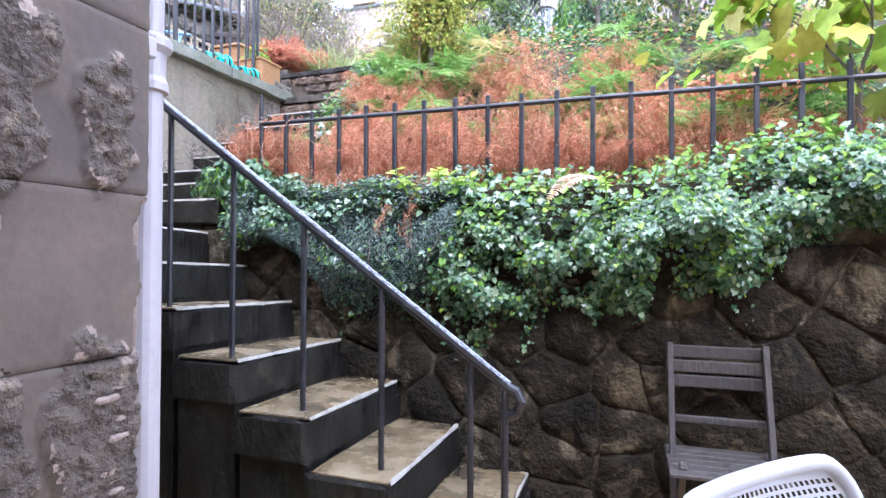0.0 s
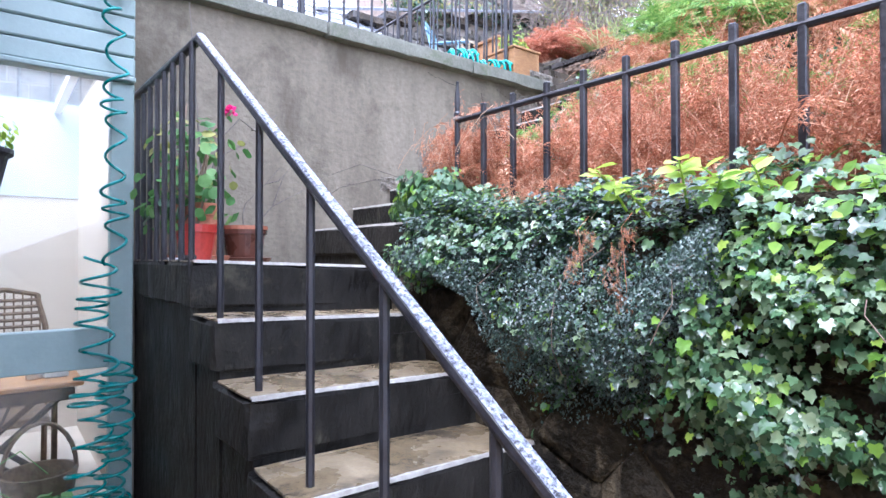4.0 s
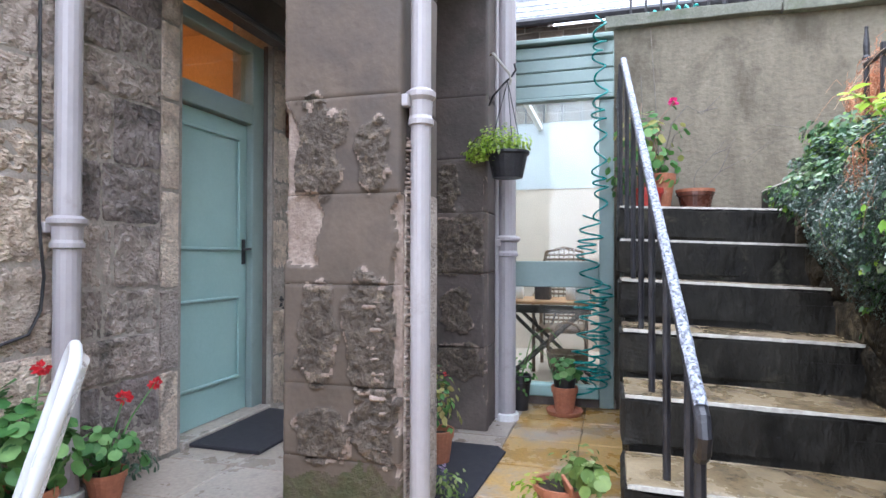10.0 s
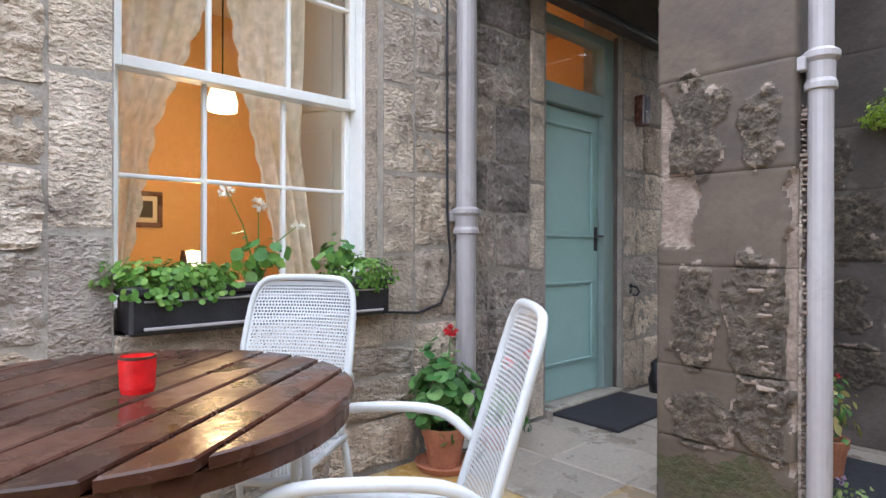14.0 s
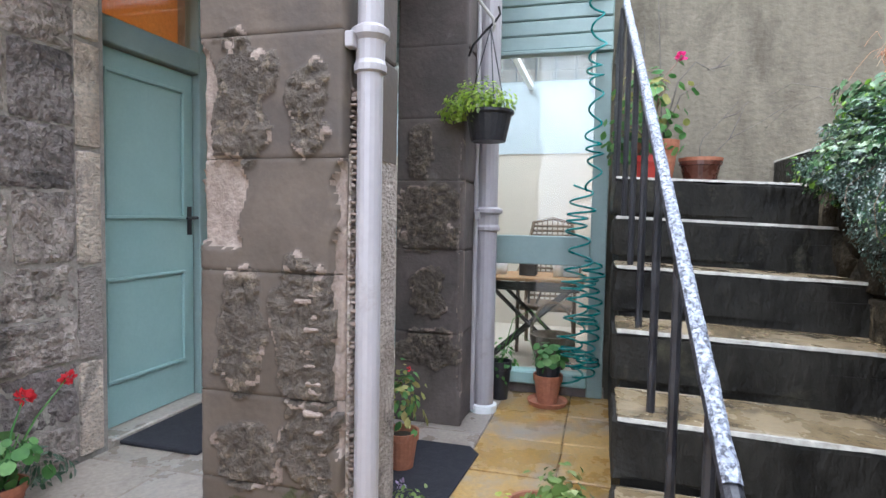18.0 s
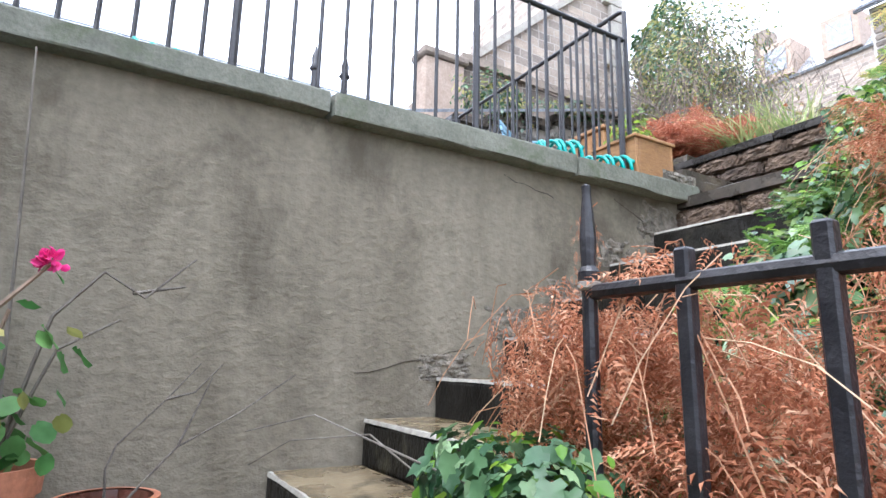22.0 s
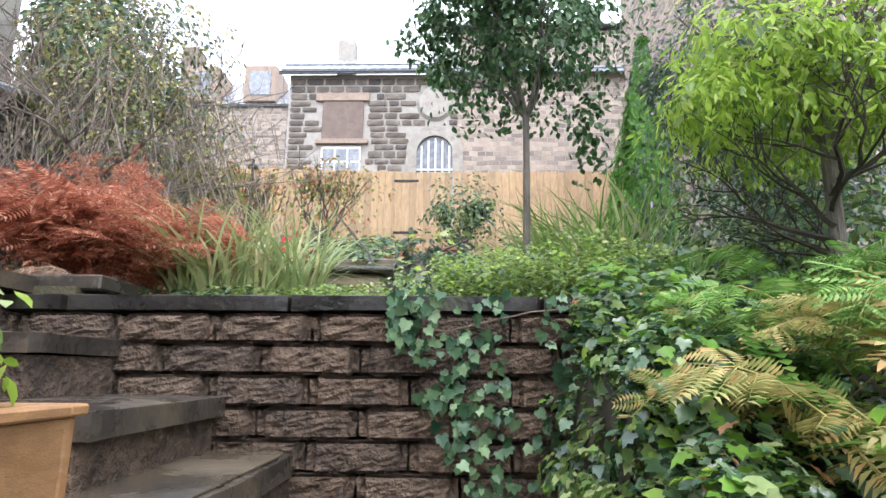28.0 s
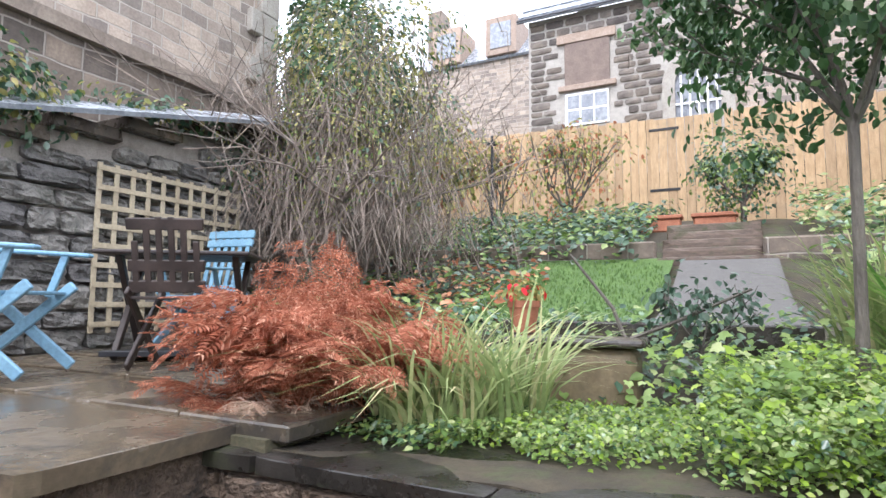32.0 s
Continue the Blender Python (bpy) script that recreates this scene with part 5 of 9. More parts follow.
# ---- coiled hoses ----
def coil(name, p0, p1, turns, r, thick, mat, label, wobble=0.01, squeeze=1.0):
    bm = bmesh.new()
    p0, p1 = Vector(p0), Vector(p1)
    d = (p1 - p0).normalized()
    u = d.orthogonal().normalized()
    v = d.cross(u)
    pts = []
    n = turns * 14
    for i in range(n + 1):
        s = i / n
        a = 2 * math.pi * turns * s
        rr = r * (1 + 0.6 * noise.noise(Vector((s * 9, 3.3, r))))
        pts.append(p0 + (p1 - p0) * (s + 0.03 * math.sin(s * 19)) + rr * (math.cos(a) * u + math.sin(a) * v) + Vector((0, wobble * math.sin(s * 23), 0)))
    tube(bm, pts, thick, 6)
    return solid(name, bm, mat, label, "hose", smooth=True)


coil("coiled_hose", (XS + 0.09, 1.76, 2.95), (XS + 0.09, 1.77, 1.42), 12, 0.045, 0.0075, M_HOSE, "dark teal spiral hose stretched down the sunroom corner")
coil("coiled_hose", (XS + 0.13, 1.69, 1.45), (XS + 0.12, 1.66, 0.1), 15, 0.075, 0.0075, M_HOSE, "dark teal spiral hose hanging in loose coils by the stair", 0.02)
coil("coiled_hose", (XS + 0.12, 1.77, 0.95), (XS + 0.12, 1.75, 0.16), 16, 0.065, 0.0075, M_HOSE, "dark teal spiral hose bunched at the stair foot", 0.02)
coil("coiled_hose", (-3.95, 4.28, 3.115), (-3.90, 4.56, 3.12), 6, 0.085, 0.011, M_HOSEB, "bright teal spiral hose coiled behind the railing")
coil("coiled_hose", (-3.94, 4.62, 3.10), (-3.86, 4.93, 3.11), 6, 0.075, 0.011, M_HOSEB, "bright teal spiral hose coiled behind the railing")
coil("coiled_hose", (-3.86, 2.9, 3.035), (-3.86, 4.75, 3.04), 34, 0.016, 0.006, M_HOSEB, "bright teal spiral hose stretched along the cope")
coil("coiled_hose", (-3.86, 1.83, 3.02), (-3.84, 2.5, 3.06), 9, 0.05, 0.009, M_HOSEB, "bright teal spiral hose lying on the cope end")


# ---- pots and their plants ----
def pot(name, x, y, z, r, h, mat, label, saucer=0.0, category="plant pot", rim=True, soil=True):
    t = thing(name, label, category, m=pose(x, y, z))
    base = 0.0
    if saucer:
        part("saucer", lathe(bmesh.new(), [(0, 0), (saucer * 0.9, 0), (saucer, 0.03), (saucer * 0.95, 0.032), (saucer * 0.86, 0.012), (0, 0.012)], 20), mat, t)
        base = 0.012
    prof = [(0, base), (r * 0.68, base), (r * 0.92, h * 0.78)]
    prof += [(r, h * 0.79), (r * 1.02, h), (r * 0.92, h), (r * 0.88, h * 0.82)] if rim else [(r, h), (r * 0.93, h), (r * 0.88, h * 0.82)]
    prof += [(r * 0.8, h * 0.8), (0, h * 0.8)]
    part("pot", lathe(bmesh.new(), prof, 22), mat, t, smooth=False)
    if soil:
        part("soil", lathe(bmesh.new(), [(0, h * 0.84), (r * 0.86, h * 0.83)], 16), M_SOIL, t)
    return t


def bush(parent, n, c, r, size, mats, tmpl=T_OVAL, shell=0.35, name="leaves", lump=0.25, seed=0.0, dr=0.6):
    groups = []
    for mat, share in mats:
        k = int(n * share)
        p, d = blob(k, c, r, shell, lump, seed)
        groups.append((tmpl, p, d + 0.6 * unit(k) + np.array((0, 0, 0.4)), droop(d, dr) + 0.8 * unit(k), size * RNG.uniform(0.6, 1.25, k), mat))
    return grown(name, groups, parent)


def stems(parent, rows, mat=M_TWIG, r=0.004, name="stem_work"):
    bm = bmesh.new()
    for pts in rows:
        tube(bm, pts, [r * (1 - 0.5 * i / (len(pts) - 1)) for i in range(len(pts))], 5)
    return part(name, bm, mat, parent)


def flower_head(parent, at, r, mat, n=22, name="flower"):
    p, d = blob(n, at, (r, r, r * 0.8), 0.7, 0.1)
    return grown(name, [(T_OVAL, p - d * r * 0.5, d + 0.8 * unit(n), d, r * 0.9, mat)], parent)


# window box
wb = thing("window_box", "black moulded window box on the stone sill", "window box")
part("trough", bx(bx(bmesh.new(), -0.495, 0.645, -0.69, -0.505, 0.782, 0.925, 0.012), -0.515, 0.665, -0.70, -0.49, 0.925, 0.958, 0.008), M_BLACK, wb)
part("moulding", bx(bx(bmesh.new(), -0.45, 0.60, -0.506, -0.494, 0.80, 0.812, 0.003), -0.45, 0.60, -0.506, -0.496, 0.90, 0.908, 0.003), M_PIPE, wb, "grey worn moulding")
part("soil", box(-0.48, 0.63, -0.68, -0.52, 0.92, 0.945), M_SOIL, wb)
for x0, n, sz, c, r in ((0.52, 760, 0.026, (0.47, -0.58, 1.0), (0.25, 0.12, 0.05)), (-0.28, 480, 0.019, (-0.36, -0.57, 1.0), (0.19, 0.12, 0.075))):
    t = thing("creeping_jenny" if x0 > 0 else "trailing_herb", "bright green trailing plant spilling over the window box", "plant", group="window box plants", m=pose(0, 0, 0))
    bush(t, n, c, r, sz, [(L_BOXPL, 1.0)], T_ROUND, 0.5)
    p, d = blob(n // 6, (c[0], -0.485, 0.955), (r[0] * 0.95, 0.018, 0.06), 0.2, 0.1)
    grown("trailing_leaves", [(T_ROUND, p, np.tile((0, 1.0, 0.3), (len(p), 1)) + 0.5 * unit(len(p)), droop(d, 0.4), sz, L_BOXPL)], t)
for gx_, gz, rx, heads in ((0.13, 1.06, 0.12, ((0.275, 1.328), (0.141, 1.28), (-0.045, 1.20))), (-0.25, 1.06, 0.09, ())):
    t = thing("white_geranium", "leggy green geranium with white flowers in the window box", "plant", group="window box plants")
    bush(t, 44, (gx_, -0.60, gz + 0.02), (rx, 0.08, 0.085), 0.052, [(L_BOXPL, 0.6), (L_GERAN, 0.4)], T_ROUND, 0.4)
    for hx, hz in heads:
        stems(t, [[(gx_, -0.60, 0.945), ((gx_ + hx) / 2, -0.59, (gz + hz) / 2), (hx, -0.58, hz)]], L_GERAN, 0.004)
        flower_head(t, (hx, -0.58, hz), 0.032, L_WHITEFL, 18)


# geraniums by the rain pipe
def geranium(x, y, r, h, pot_r, pot_h, heads, mat, label, n, big=0.075, sauc=0.0):
    t = pot("potted_geranium", x, y, 0.0, pot_r, pot_h, mat, label, sauc)
    bush(t, n, (0, 0, pot_h + h * 0.45), (r, r, h * 0.5), big, [(L_GERAN, 1.0)], T_ROUND, 0.45)
    rows_ = []
    for k in range(9):
        a = k * 2.4
        rows_.append([(0, 0, pot_h * 0.8), (0.3 * r * math.cos(a), 0.3 * r * math.sin(a), pot_h + h * 0.3), (0.7 * r * math.cos(a), 0.7 * r * math.sin(a), pot_h + h * 0.75)])
    for hx, hy, hz in heads:
        rows_.append([(0, 0, pot_h), (hx * 0.5, hy * 0.5, (pot_h + hz) / 2 + 0.04), (hx, hy, hz)])
        flower_head(t, (hx, hy, hz), 0.036, L_REDFL, 26)
    stems(t, rows_, L_GERAN, 0.006)


geranium(-0.765, -0.41, 0.16, 0.40, 0.115, 0.21, ((-0.115, -0.075, 0.666),), M_TERRA, "terracotta pot of leafy geranium with red flowers", 190, 0.068, 0.15)
geranium(-1.15, -0.42, 0.135, 0.22, 0.092, 0.14, ((-0.33, -0.03, 0.475), (-0.12, -0.02, 0.45)), M_TERRA, "small terracotta pot of geranium by the rain pipe", 95, 0.052)
t = thing("grey_herb", "pale self-seeded herb at the wall foot", "plant", m=pose(-1.42, -0.56, 0))
bush(t, 70, (0, 0.05, 0.08), (0.12, 0.08, 0.09), 0.05, [(L_BLUEGREEN, 1.0)], T_SLIM, 0.3)
t = pot("potted_shrub", -2.06, 0.93, 0.0, 0.085, 0.19, M_TERRA, "small terracotta pot with a pale variegated shrub on the mat")
bush(t, 130, (0, 0, 0.36), (0.11, 0.11, 0.17), 0.045, [(L_PALE, 0.5), (L_GERAN, 0.5)], T_OVAL, 0.3)
flower_head(t, (0.03, 0.05, 0.5), 0.018, L_REDFL, 10)
t = thing("violet_plant", "small violet-flowered plant at the pier foot", "plant", m=pose(-1.62, 1.12, 0))
bush(t, 60, (0, 0, 0.07), (0.08, 0.07, 0.08), 0.035, [(L_COVER, 1.0)], T_OVAL, 0.3)
flower_head(t, (0.01, -0.03, 0.15), 0.022, L_LILAC, 12)
t = pot("potted_geranium", -3.28, 1.52, 0.0, 0.095, 0.2, M_TERRA, "terracotta pot with a young plant before the sunroom", 0.135)
part("inner_pot", lathe(bmesh.new(), [(0.07, 0.17), (0.085, 0.26), (0.078, 0.26), (0.06, 0.2)], 16), M_BLACK, t, "black plastic inner pot")
bush(t, 60, (0, 0, 0.33), (0.10, 0.10, 0.10), 0.055, [(L_GERAN, 1.0)], T_ROUND, 0.3)
t = pot("potted_fern", -3.3, 1.2, 0.0, 0.075, 0.26, M_BLACK, "slim black pot with trailing greenery before the sunroom")
bush(t, 80, (0, 0.02, 0.26), (0.1, 0.1, 0.16), 0.04, [(L_GERAN, 1.0)], T_OVAL, 0.3)
stems(t, [[(0, 0, 0.25), (0.02, 0.08, 0.55), (0.02, 0.2, 0.62), (0.02, 0.3, 0.5)], [(0, 0, 0.25), (0, 0.1, 0.48), (0.02, 0.2, 0.4), (0.02, 0.26, 0.22)]], L_GERAN, 0.004)
t = pot("cracked_pot", -1.62, 1.63, 0.0, 0.12, 0.14, M_TERRA, "broken terracotta pot with herbs by the stair")
bush(t, 110, (0.0, 0.08, 0.2), (0.13, 0.12, 0.12), 0.04, [(L_COVER, 1.0)], T_OVAL, 0.3)
bush(t, 70, (0.03, -0.1, 0.1), (0.1, 0.1, 0.08), 0.04, [(L_LIME, 1.0)], T_OVAL, 0.3)
part("shard", bx(bmesh.new(), 0.02, 0.12, 0.04, 0.055, 0.1, 0.22, 0.004, m=pose(0, 0, 0, 20, 15, 30)), M_TERRA, t)
t = thing("wall_fern", "small fern growing at the pier foot", "fern", m=pose(-1.05, 1.2, 0.0))
bush(t, 40, (0, 0, 0.06), (0.1, 0.08, 0.07), 0.06, [(L_LIME, 0.5), (L_COVER, 0.5)], T_OVAL, 0.3)
t = thing("stair_weed", "bright green weed in the wall below the stair", "plant", m=pose(-1.35, 1.80, 0.3))
bush(t, 40, (0, -0.03, 0.0), (0.08, 0.05, 0.06), 0.06, [(L_COVER, 1.0)], T_ROUND, 0.3)

# pots on the landing
t = pot("red_flowerpot", -3.20, 2.09, 1.43, 0.102, 0.18, M_REDPOT, "red plastic pot with a tall pink-flowered geranium")
bush(t, 150, (-0.02, -0.01, 0.48), (0.17, 0.19, 0.29), 0.062, [(L_GERAN, 0.72), (L_PALE, 0.28)], T_ROUND, 0.3, lump=0.45, seed=2.0)
bush(t, 46, (0.02, -0.15, 0.26), (0.10, 0.10, 0.13), 0.06, [(L_GERAN, 0.8), (L_BLUEGREEN, 0.2)], T_ROUND, 0.3)
stems(t, [[(0, 0, 0.15), (0.02, -0.03, 0.3), (0.0, -0.12, 0.38), (0.0, -0.18, 0.5)], [(0, 0, 0.15), (-0.03, 0.04, 0.3), (-0.04, 0.06, 0.5), (-0.02, 0.1, 0.66)], [(0, 0, 0.15), (-0.02, -0.02, 0.34), (-0.03, -0.06, 0.6), (-0.02, -0.04, 0.78)], [(-0.02, 0.02, 0.4), (0.0, 0.08, 0.66), (0.0, 0.165, 0.765)]], M_TWIG, 0.008)
flower_head(t, (0.0, 0.165, 0.77), 0.034, L_PINKFL, 30)
t = pot("terracotta_planter", -3.43, 2.16, 1.428, 0.13, 0.305, M_TERRA, "tall terracotta pot with bare canes on the landing", 0.165)
stems(t, [[(-0.05, -0.07, 0.2), (-0.09, -0.10, 1.06)], [(0.02, 0.03, 0.2), (-0.02, 0.0, 0.8), (-0.05, -0.035, 1.40)], [(0, 0, 0.2), (0.05, 0.1, 0.66), (0.06, 0.2, 0.78), (0.05, 0.3, 0.72), (0.03, 0.42, 0.84)], [(0.05, 0.27, 0.73), (0.03, 0.40, 0.76)], [(0, 0, 0.25), (0.05, 0.12, 0.58), (0.04, 0.25, 0.66)]], M_BARK, 0.006)
bush(t, 40, (0, 0, 0.4), (0.12, 0.12, 0.12), 0.06, [(L_GERAN, 1.0)], T_ROUND, 0.3)
t = pot("glazed_pot", -3.50, 2.43, 1.418, 0.128, 0.205, M_BROWNPOT, "dark glazed brown pot with bare twigs on a saucer", 0.155)
part("rim_band", lathe(bmesh.new(), [(0.1305, 0.188), (0.1335, 0.209), (0.116, 0.21)], 22), M_TERRA, t, "orange rim")
tw = [[(0, 0, 0.16), (0.01, -0.01, 0.28), (0.0, 0.01, 0.34), (0.02, 0.12, 0.46), (0.03, 0.2, 0.56)], [(0, 0.02, 0.16), (0.02, 0.08, 0.24), (0.02, 0.16, 0.33), (0.03, 0.32, 0.42), (0.03, 0.48, 0.53)], [(0.02, 0.12, 0.46), (0.04, 0.19, 0.48), (0.04, 0.26, 0.56)], [(0.02, 0.16, 0.33), (0.0, 0.2, 0.42), (0.0, 0.24, 0.52)]]
stems(t, tw, M_BARK, 0.004)
t = thing("hand_trowel", "small grey garden tool lying on the landing", "tool", m=pose(-3.03, 1.97, 1.437))
part("blade", box(-0.12, 0.1, -0.035, 0.035, 0.0, 0.012, 0.005), M_PIPE, t)
part("handle", tube(bmesh.new(), [(0.1, 0, 0.01), (0.25, 0, 0.014)], 0.012, 8), M_BLACK, t)
solid("landing_block", box(-3.69, -3.42, 2.94, 3.02, 1.404, 1.60, 0.012), M_STEP, "dark stone block beside the first upper step", "stone")

# hanging basket on its bracket
hb = thing("hanging_basket", "black hanging basket of bright trailing greenery", "hanging basket", m=pose(-2.62, 1.215, 1.64))
part("bowl", lathe(bmesh.new(), [(0, 0), (0.095, 0.0), (0.125, 0.14), (0.14, 0.15), (0.14, 0.165), (0.12, 0.165), (0.1, 0.1), (0, 0.1)], 22), M_BLACK, hb)
bush(hb, 900, (0.0, -0.05, 0.22), (0.16, 0.19, 0.10), 0.028, [(L_LIME, 0.7), (L_COVER, 0.3)], T_OVAL, 0.3)
bush(hb, 260, (0.02, -0.18, 0.17), (0.1, 0.1, 0.06), 0.026, [(L_LIME, 1.0)], T_OVAL, 0.3)
for a in (0.4, 2.5, 4.6):
    part("hanger_wire", tube(bmesh.new(), [(0.13 * math.cos(a), 0.13 * math.sin(a), 0.16), (0, 0, 0.62)], 0.003, 4), M_BLACK, hb)
br = thing("basket_bracket", "black scrolled iron bracket on the dark pier", "bracket", m=pose(-2.69, 1.11, 2.26))
part("arm", tube(bmesh.new(), [(0, -0.02, 0.2), (0.03, 0.0, 0.2), (0.08, 0.12, 0.04), (0.09, 0.13, 0.0), (0.085, 0.12, -0.03)], 0.009, 7), M_CHIP, br, "pale worn arm")
part("brace", tube(bmesh.new(), [(0, -0.03, -0.13), (0.03, 0.0, -0.08), (0.06, 0.08, -0.01), (0.085, 0.13, 0.02), (0.09, 0.16, 0.06), (0.085, 0.15, 0.1)], 0.007, 7), M_BLACK, br)


# ---- bistro chairs, table, candle ----
def perforated(bm, corner, across, up, nu, nv, bulge, hole=0.56, taper=0.0):
    """A sheet with rows of holes between curved edges."""
    def at(u, v):
        p = corner + across * (0.5 + (u - 0.5) * (1 - taper * max(0.0, (v - 0.78) / 0.22) ** 2.5)) + up * v
        return p + bulge * (4 * u * (1 - u))
    grid = [[bm.verts.new(at(i / nu, j / nv)) for i in range(nu + 1)] for j in range(nv + 1)]
    for j in range(nv):
        for i in range(nu):
            a, b, c, d = grid[j][i], grid[j][i + 1], grid[j + 1][i + 1], grid[j + 1][i]
            if i in (0, nu - 1) or j in (0, nv - 1):
                bm.faces.new((a, b, c, d))
                continue
            o = 0.16 if j % 2 else -0.16
            cu, cv, hu, hv = (i + 0.5 + o) / nu, (j + 0.5) / nv, hole / 2 / nu, hole / 2 / nv
            h = [bm.verts.new(at(cu + x * hu, cv + y * hv)) for x, y in ((-1, -1), (1, -1), (1, 1), (-1, 1))]
            for k in range(4):
                bm.faces.new(((a, b, c, d)[k], (a, b, c, d)[(k + 1) % 4], h[(k + 1) % 4], h[k]))


def flowing(pts, n=5):
    """Points on a smooth line through the given ones."""
    out, p = [], [Vector(v) for v in pts]
    for i in range(len(p) - 1):
        a, b, c, d = p[max(i - 1, 0)], p[i], p[i + 1], p[min(i + 2, len(p) - 1)]
        for k in range(n):
            t = k / n
            out.append(0.5 * (2 * b + (c - a) * t + (2 * a - 5 * b + 4 * c - d) * t * t + (3 * b - a - 3 * c + d) * t ** 3))
    return out + [p[-1]]


def mesh_chair(m):
    """Faces local +y; its origin is on the ground under the seat."""
    t = thing("garden_chair", "white perforated metal garden armchair, wet with rain", "chair", group="chairs round the table", m=m)
    bm = bmesh.new()
    perforated(bm, Vector((-0.215, -0.20, 0.46)), Vector((0.43, 0, 0)), Vector((0, -0.16, 0.51)), 34, 42, Vector((0, -0.03, 0)), taper=0.25)
    part("backrest", bm, M_PLASTIC, t)
    bm = bmesh.new()
    perforated(bm, Vector((-0.225, -0.2, 0.43)), Vector((0.45, 0, 0)), Vector((0, 0.43, 0.015)), 36, 36, Vector((0, 0, -0.02)))
    part("seat", bm, M_PLASTIC, t)
    pts = [(-0.22, -0.19, 0.44), (-0.225, -0.25, 0.62), (-0.215, -0.33, 0.88), (-0.18, -0.357, 0.965), (-0.1, -0.365, 0.985), (0.1, -0.365, 0.985), (0.18, -0.357, 0.965), (0.215, -0.33, 0.88), (0.225, -0.25, 0.62), (0.22, -0.19, 0.44)]
    part("back_frame", tube(bmesh.new(), flowing(pts), 0.012, 10), M_PLASTIC, t, smooth=True)
    part("seat_frame", tube(bmesh.new(), [(-0.23, -0.2, 0.43), (-0.235, 0.2, 0.445), (-0.18, 0.245, 0.44), (0.18, 0.245, 0.44), (0.235, 0.2, 0.445), (0.23, -0.2, 0.43)], 0.014, 10, True), M_PLASTIC, t, smooth=True)
    for s in (-1, 1):
        part("arm", tube(bmesh.new(), flowing([(s * 0.232, -0.24, 0.60), (s * 0.27, -0.14, 0.665), (s * 0.28, 0.05, 0.675), (s * 0.275, 0.19, 0.655), (s * 0.262, 0.245, 0.60), (s * 0.25, 0.24, 0.5), (s * 0.245, 0.22, 0.3), (s * 0.25, 0.24, 0.0)]), 0.0145, 10), M_PLASTIC, t, smooth=True)
        part("leg", tube(bmesh.new(), [(s * 0.225, -0.2, 0.44), (s * 0.235, -0.27, 0.2), (s * 0.24, -0.33, 0.0)], 0.0135, 10), M_PLASTIC, t, smooth=True)
    return t


chair_a = mesh_chair(pose(0.372, -0.068, 0.004, 0, 0, -53.7) @ Matrix.Diagonal((0.965, 0.965, 0.995, 1)))
copy_thing(chair_a, pose(0.398, 0.65, 0.004, 0, 0, -131) @ Matrix.Diagonal((0.97, 0.97, 0.98, 1)))

TX, TY, TZ, TR = 0.871, 0.237, 0.77, 0.555
table = thing("round_table", "round dark slatted garden table, wet with rain", "table", m=pose(TX, TY, 0))
ang = radians(38)
n, wdt = 10, 2 * TR / 10
for k in range(n):
    a, b = -TR + k * wdt + 0.006, -TR + (k + 1) * wdt - 0.006
    edge = [(math.sqrt(max(TR * TR - v * v, 0)), v) for v in [a + (b - a) * i / 4 for i in range(5)]]
    outl = [(x, v) for x, v in edge] + [(-x, v) for x, v in reversed(edge)]
    part("slat", slab(bmesh.new(), [(x * math.cos(ang) - v * math.sin(ang), x * math.sin(ang) + v * math.cos(ang)) for x, v in outl if True], TZ - 0.026, TZ, 0.004), M_TABLE, table)
rim = bmesh.new()
ring = [[rim.verts.new(((TR - w) * math.cos(2 * math.pi * i / 48), (TR - w) * math.sin(2 * math.pi * i / 48), z)) for i in range(48)] for w, z in ((0.01, TZ - 0.027), (0.01, TZ - 0.065), (0.045, TZ - 0.065), (0.045, TZ - 0.027))]
for a, b in ((0, 1), (1, 2), (2, 3), (3, 0)):
    for i in range(48):
        rim.faces.new((ring[a][i], ring[a][(i + 1) % 48], ring[b][(i + 1) % 48], ring[b][i]))
part("apron", rim, M_TABLE, table)
for s in (-1, 1):
    for o in (-1, 1):
        part("leg", bx(bmesh.new(), -0.025, 0.025, -0.012, 0.012, -0.5, 0.5, 0.004, m=pose(0, s * 0.26 + o * 0.013, 0.37, 0, o * 42, 35)), M_TABLE, table)
part("stretcher", tube(bmesh.new(), [(-0.1, -0.26, 0.37), (0.1, 0.26, 0.37)], 0.014, 8), M_TABLE, table)
cd = thing("candle_jar", "red glass candle jar on the garden table", "candle", m=pose(0.82, 0.278, TZ) @ Matrix.Diagonal((0.80, 0.80, 0.86, 1)))
part("jar", lathe(bmesh.new(), [(0, 0), (0.043, 0), (0.047, 0.015), (0.05, 0.092), (0.046, 0.095), (0.043, 0.06), (0, 0.058)], 40), M_RED, cd, "red glass jar")
part("rim", lathe(bmesh.new(), [(0.0495, 0.090), (0.0515, 0.092), (0.0515, 0.098), (0.0465, 0.098), (0.0465, 0.092)], 40), M_BROWNPOT, cd, "dark glass rim")
part("wax", lathe(bmesh.new(), [(0, 0.082), (0.0435, 0.08)], 24), M_CHIP, cd, "pale wax")

# folding chair against the retaining wall
fc = thing("folding_chair", "weathered dark wooden folding chair by the retaining wall", "chair", m=pose(0.27, 2.55, 0, 0, 0, 182))
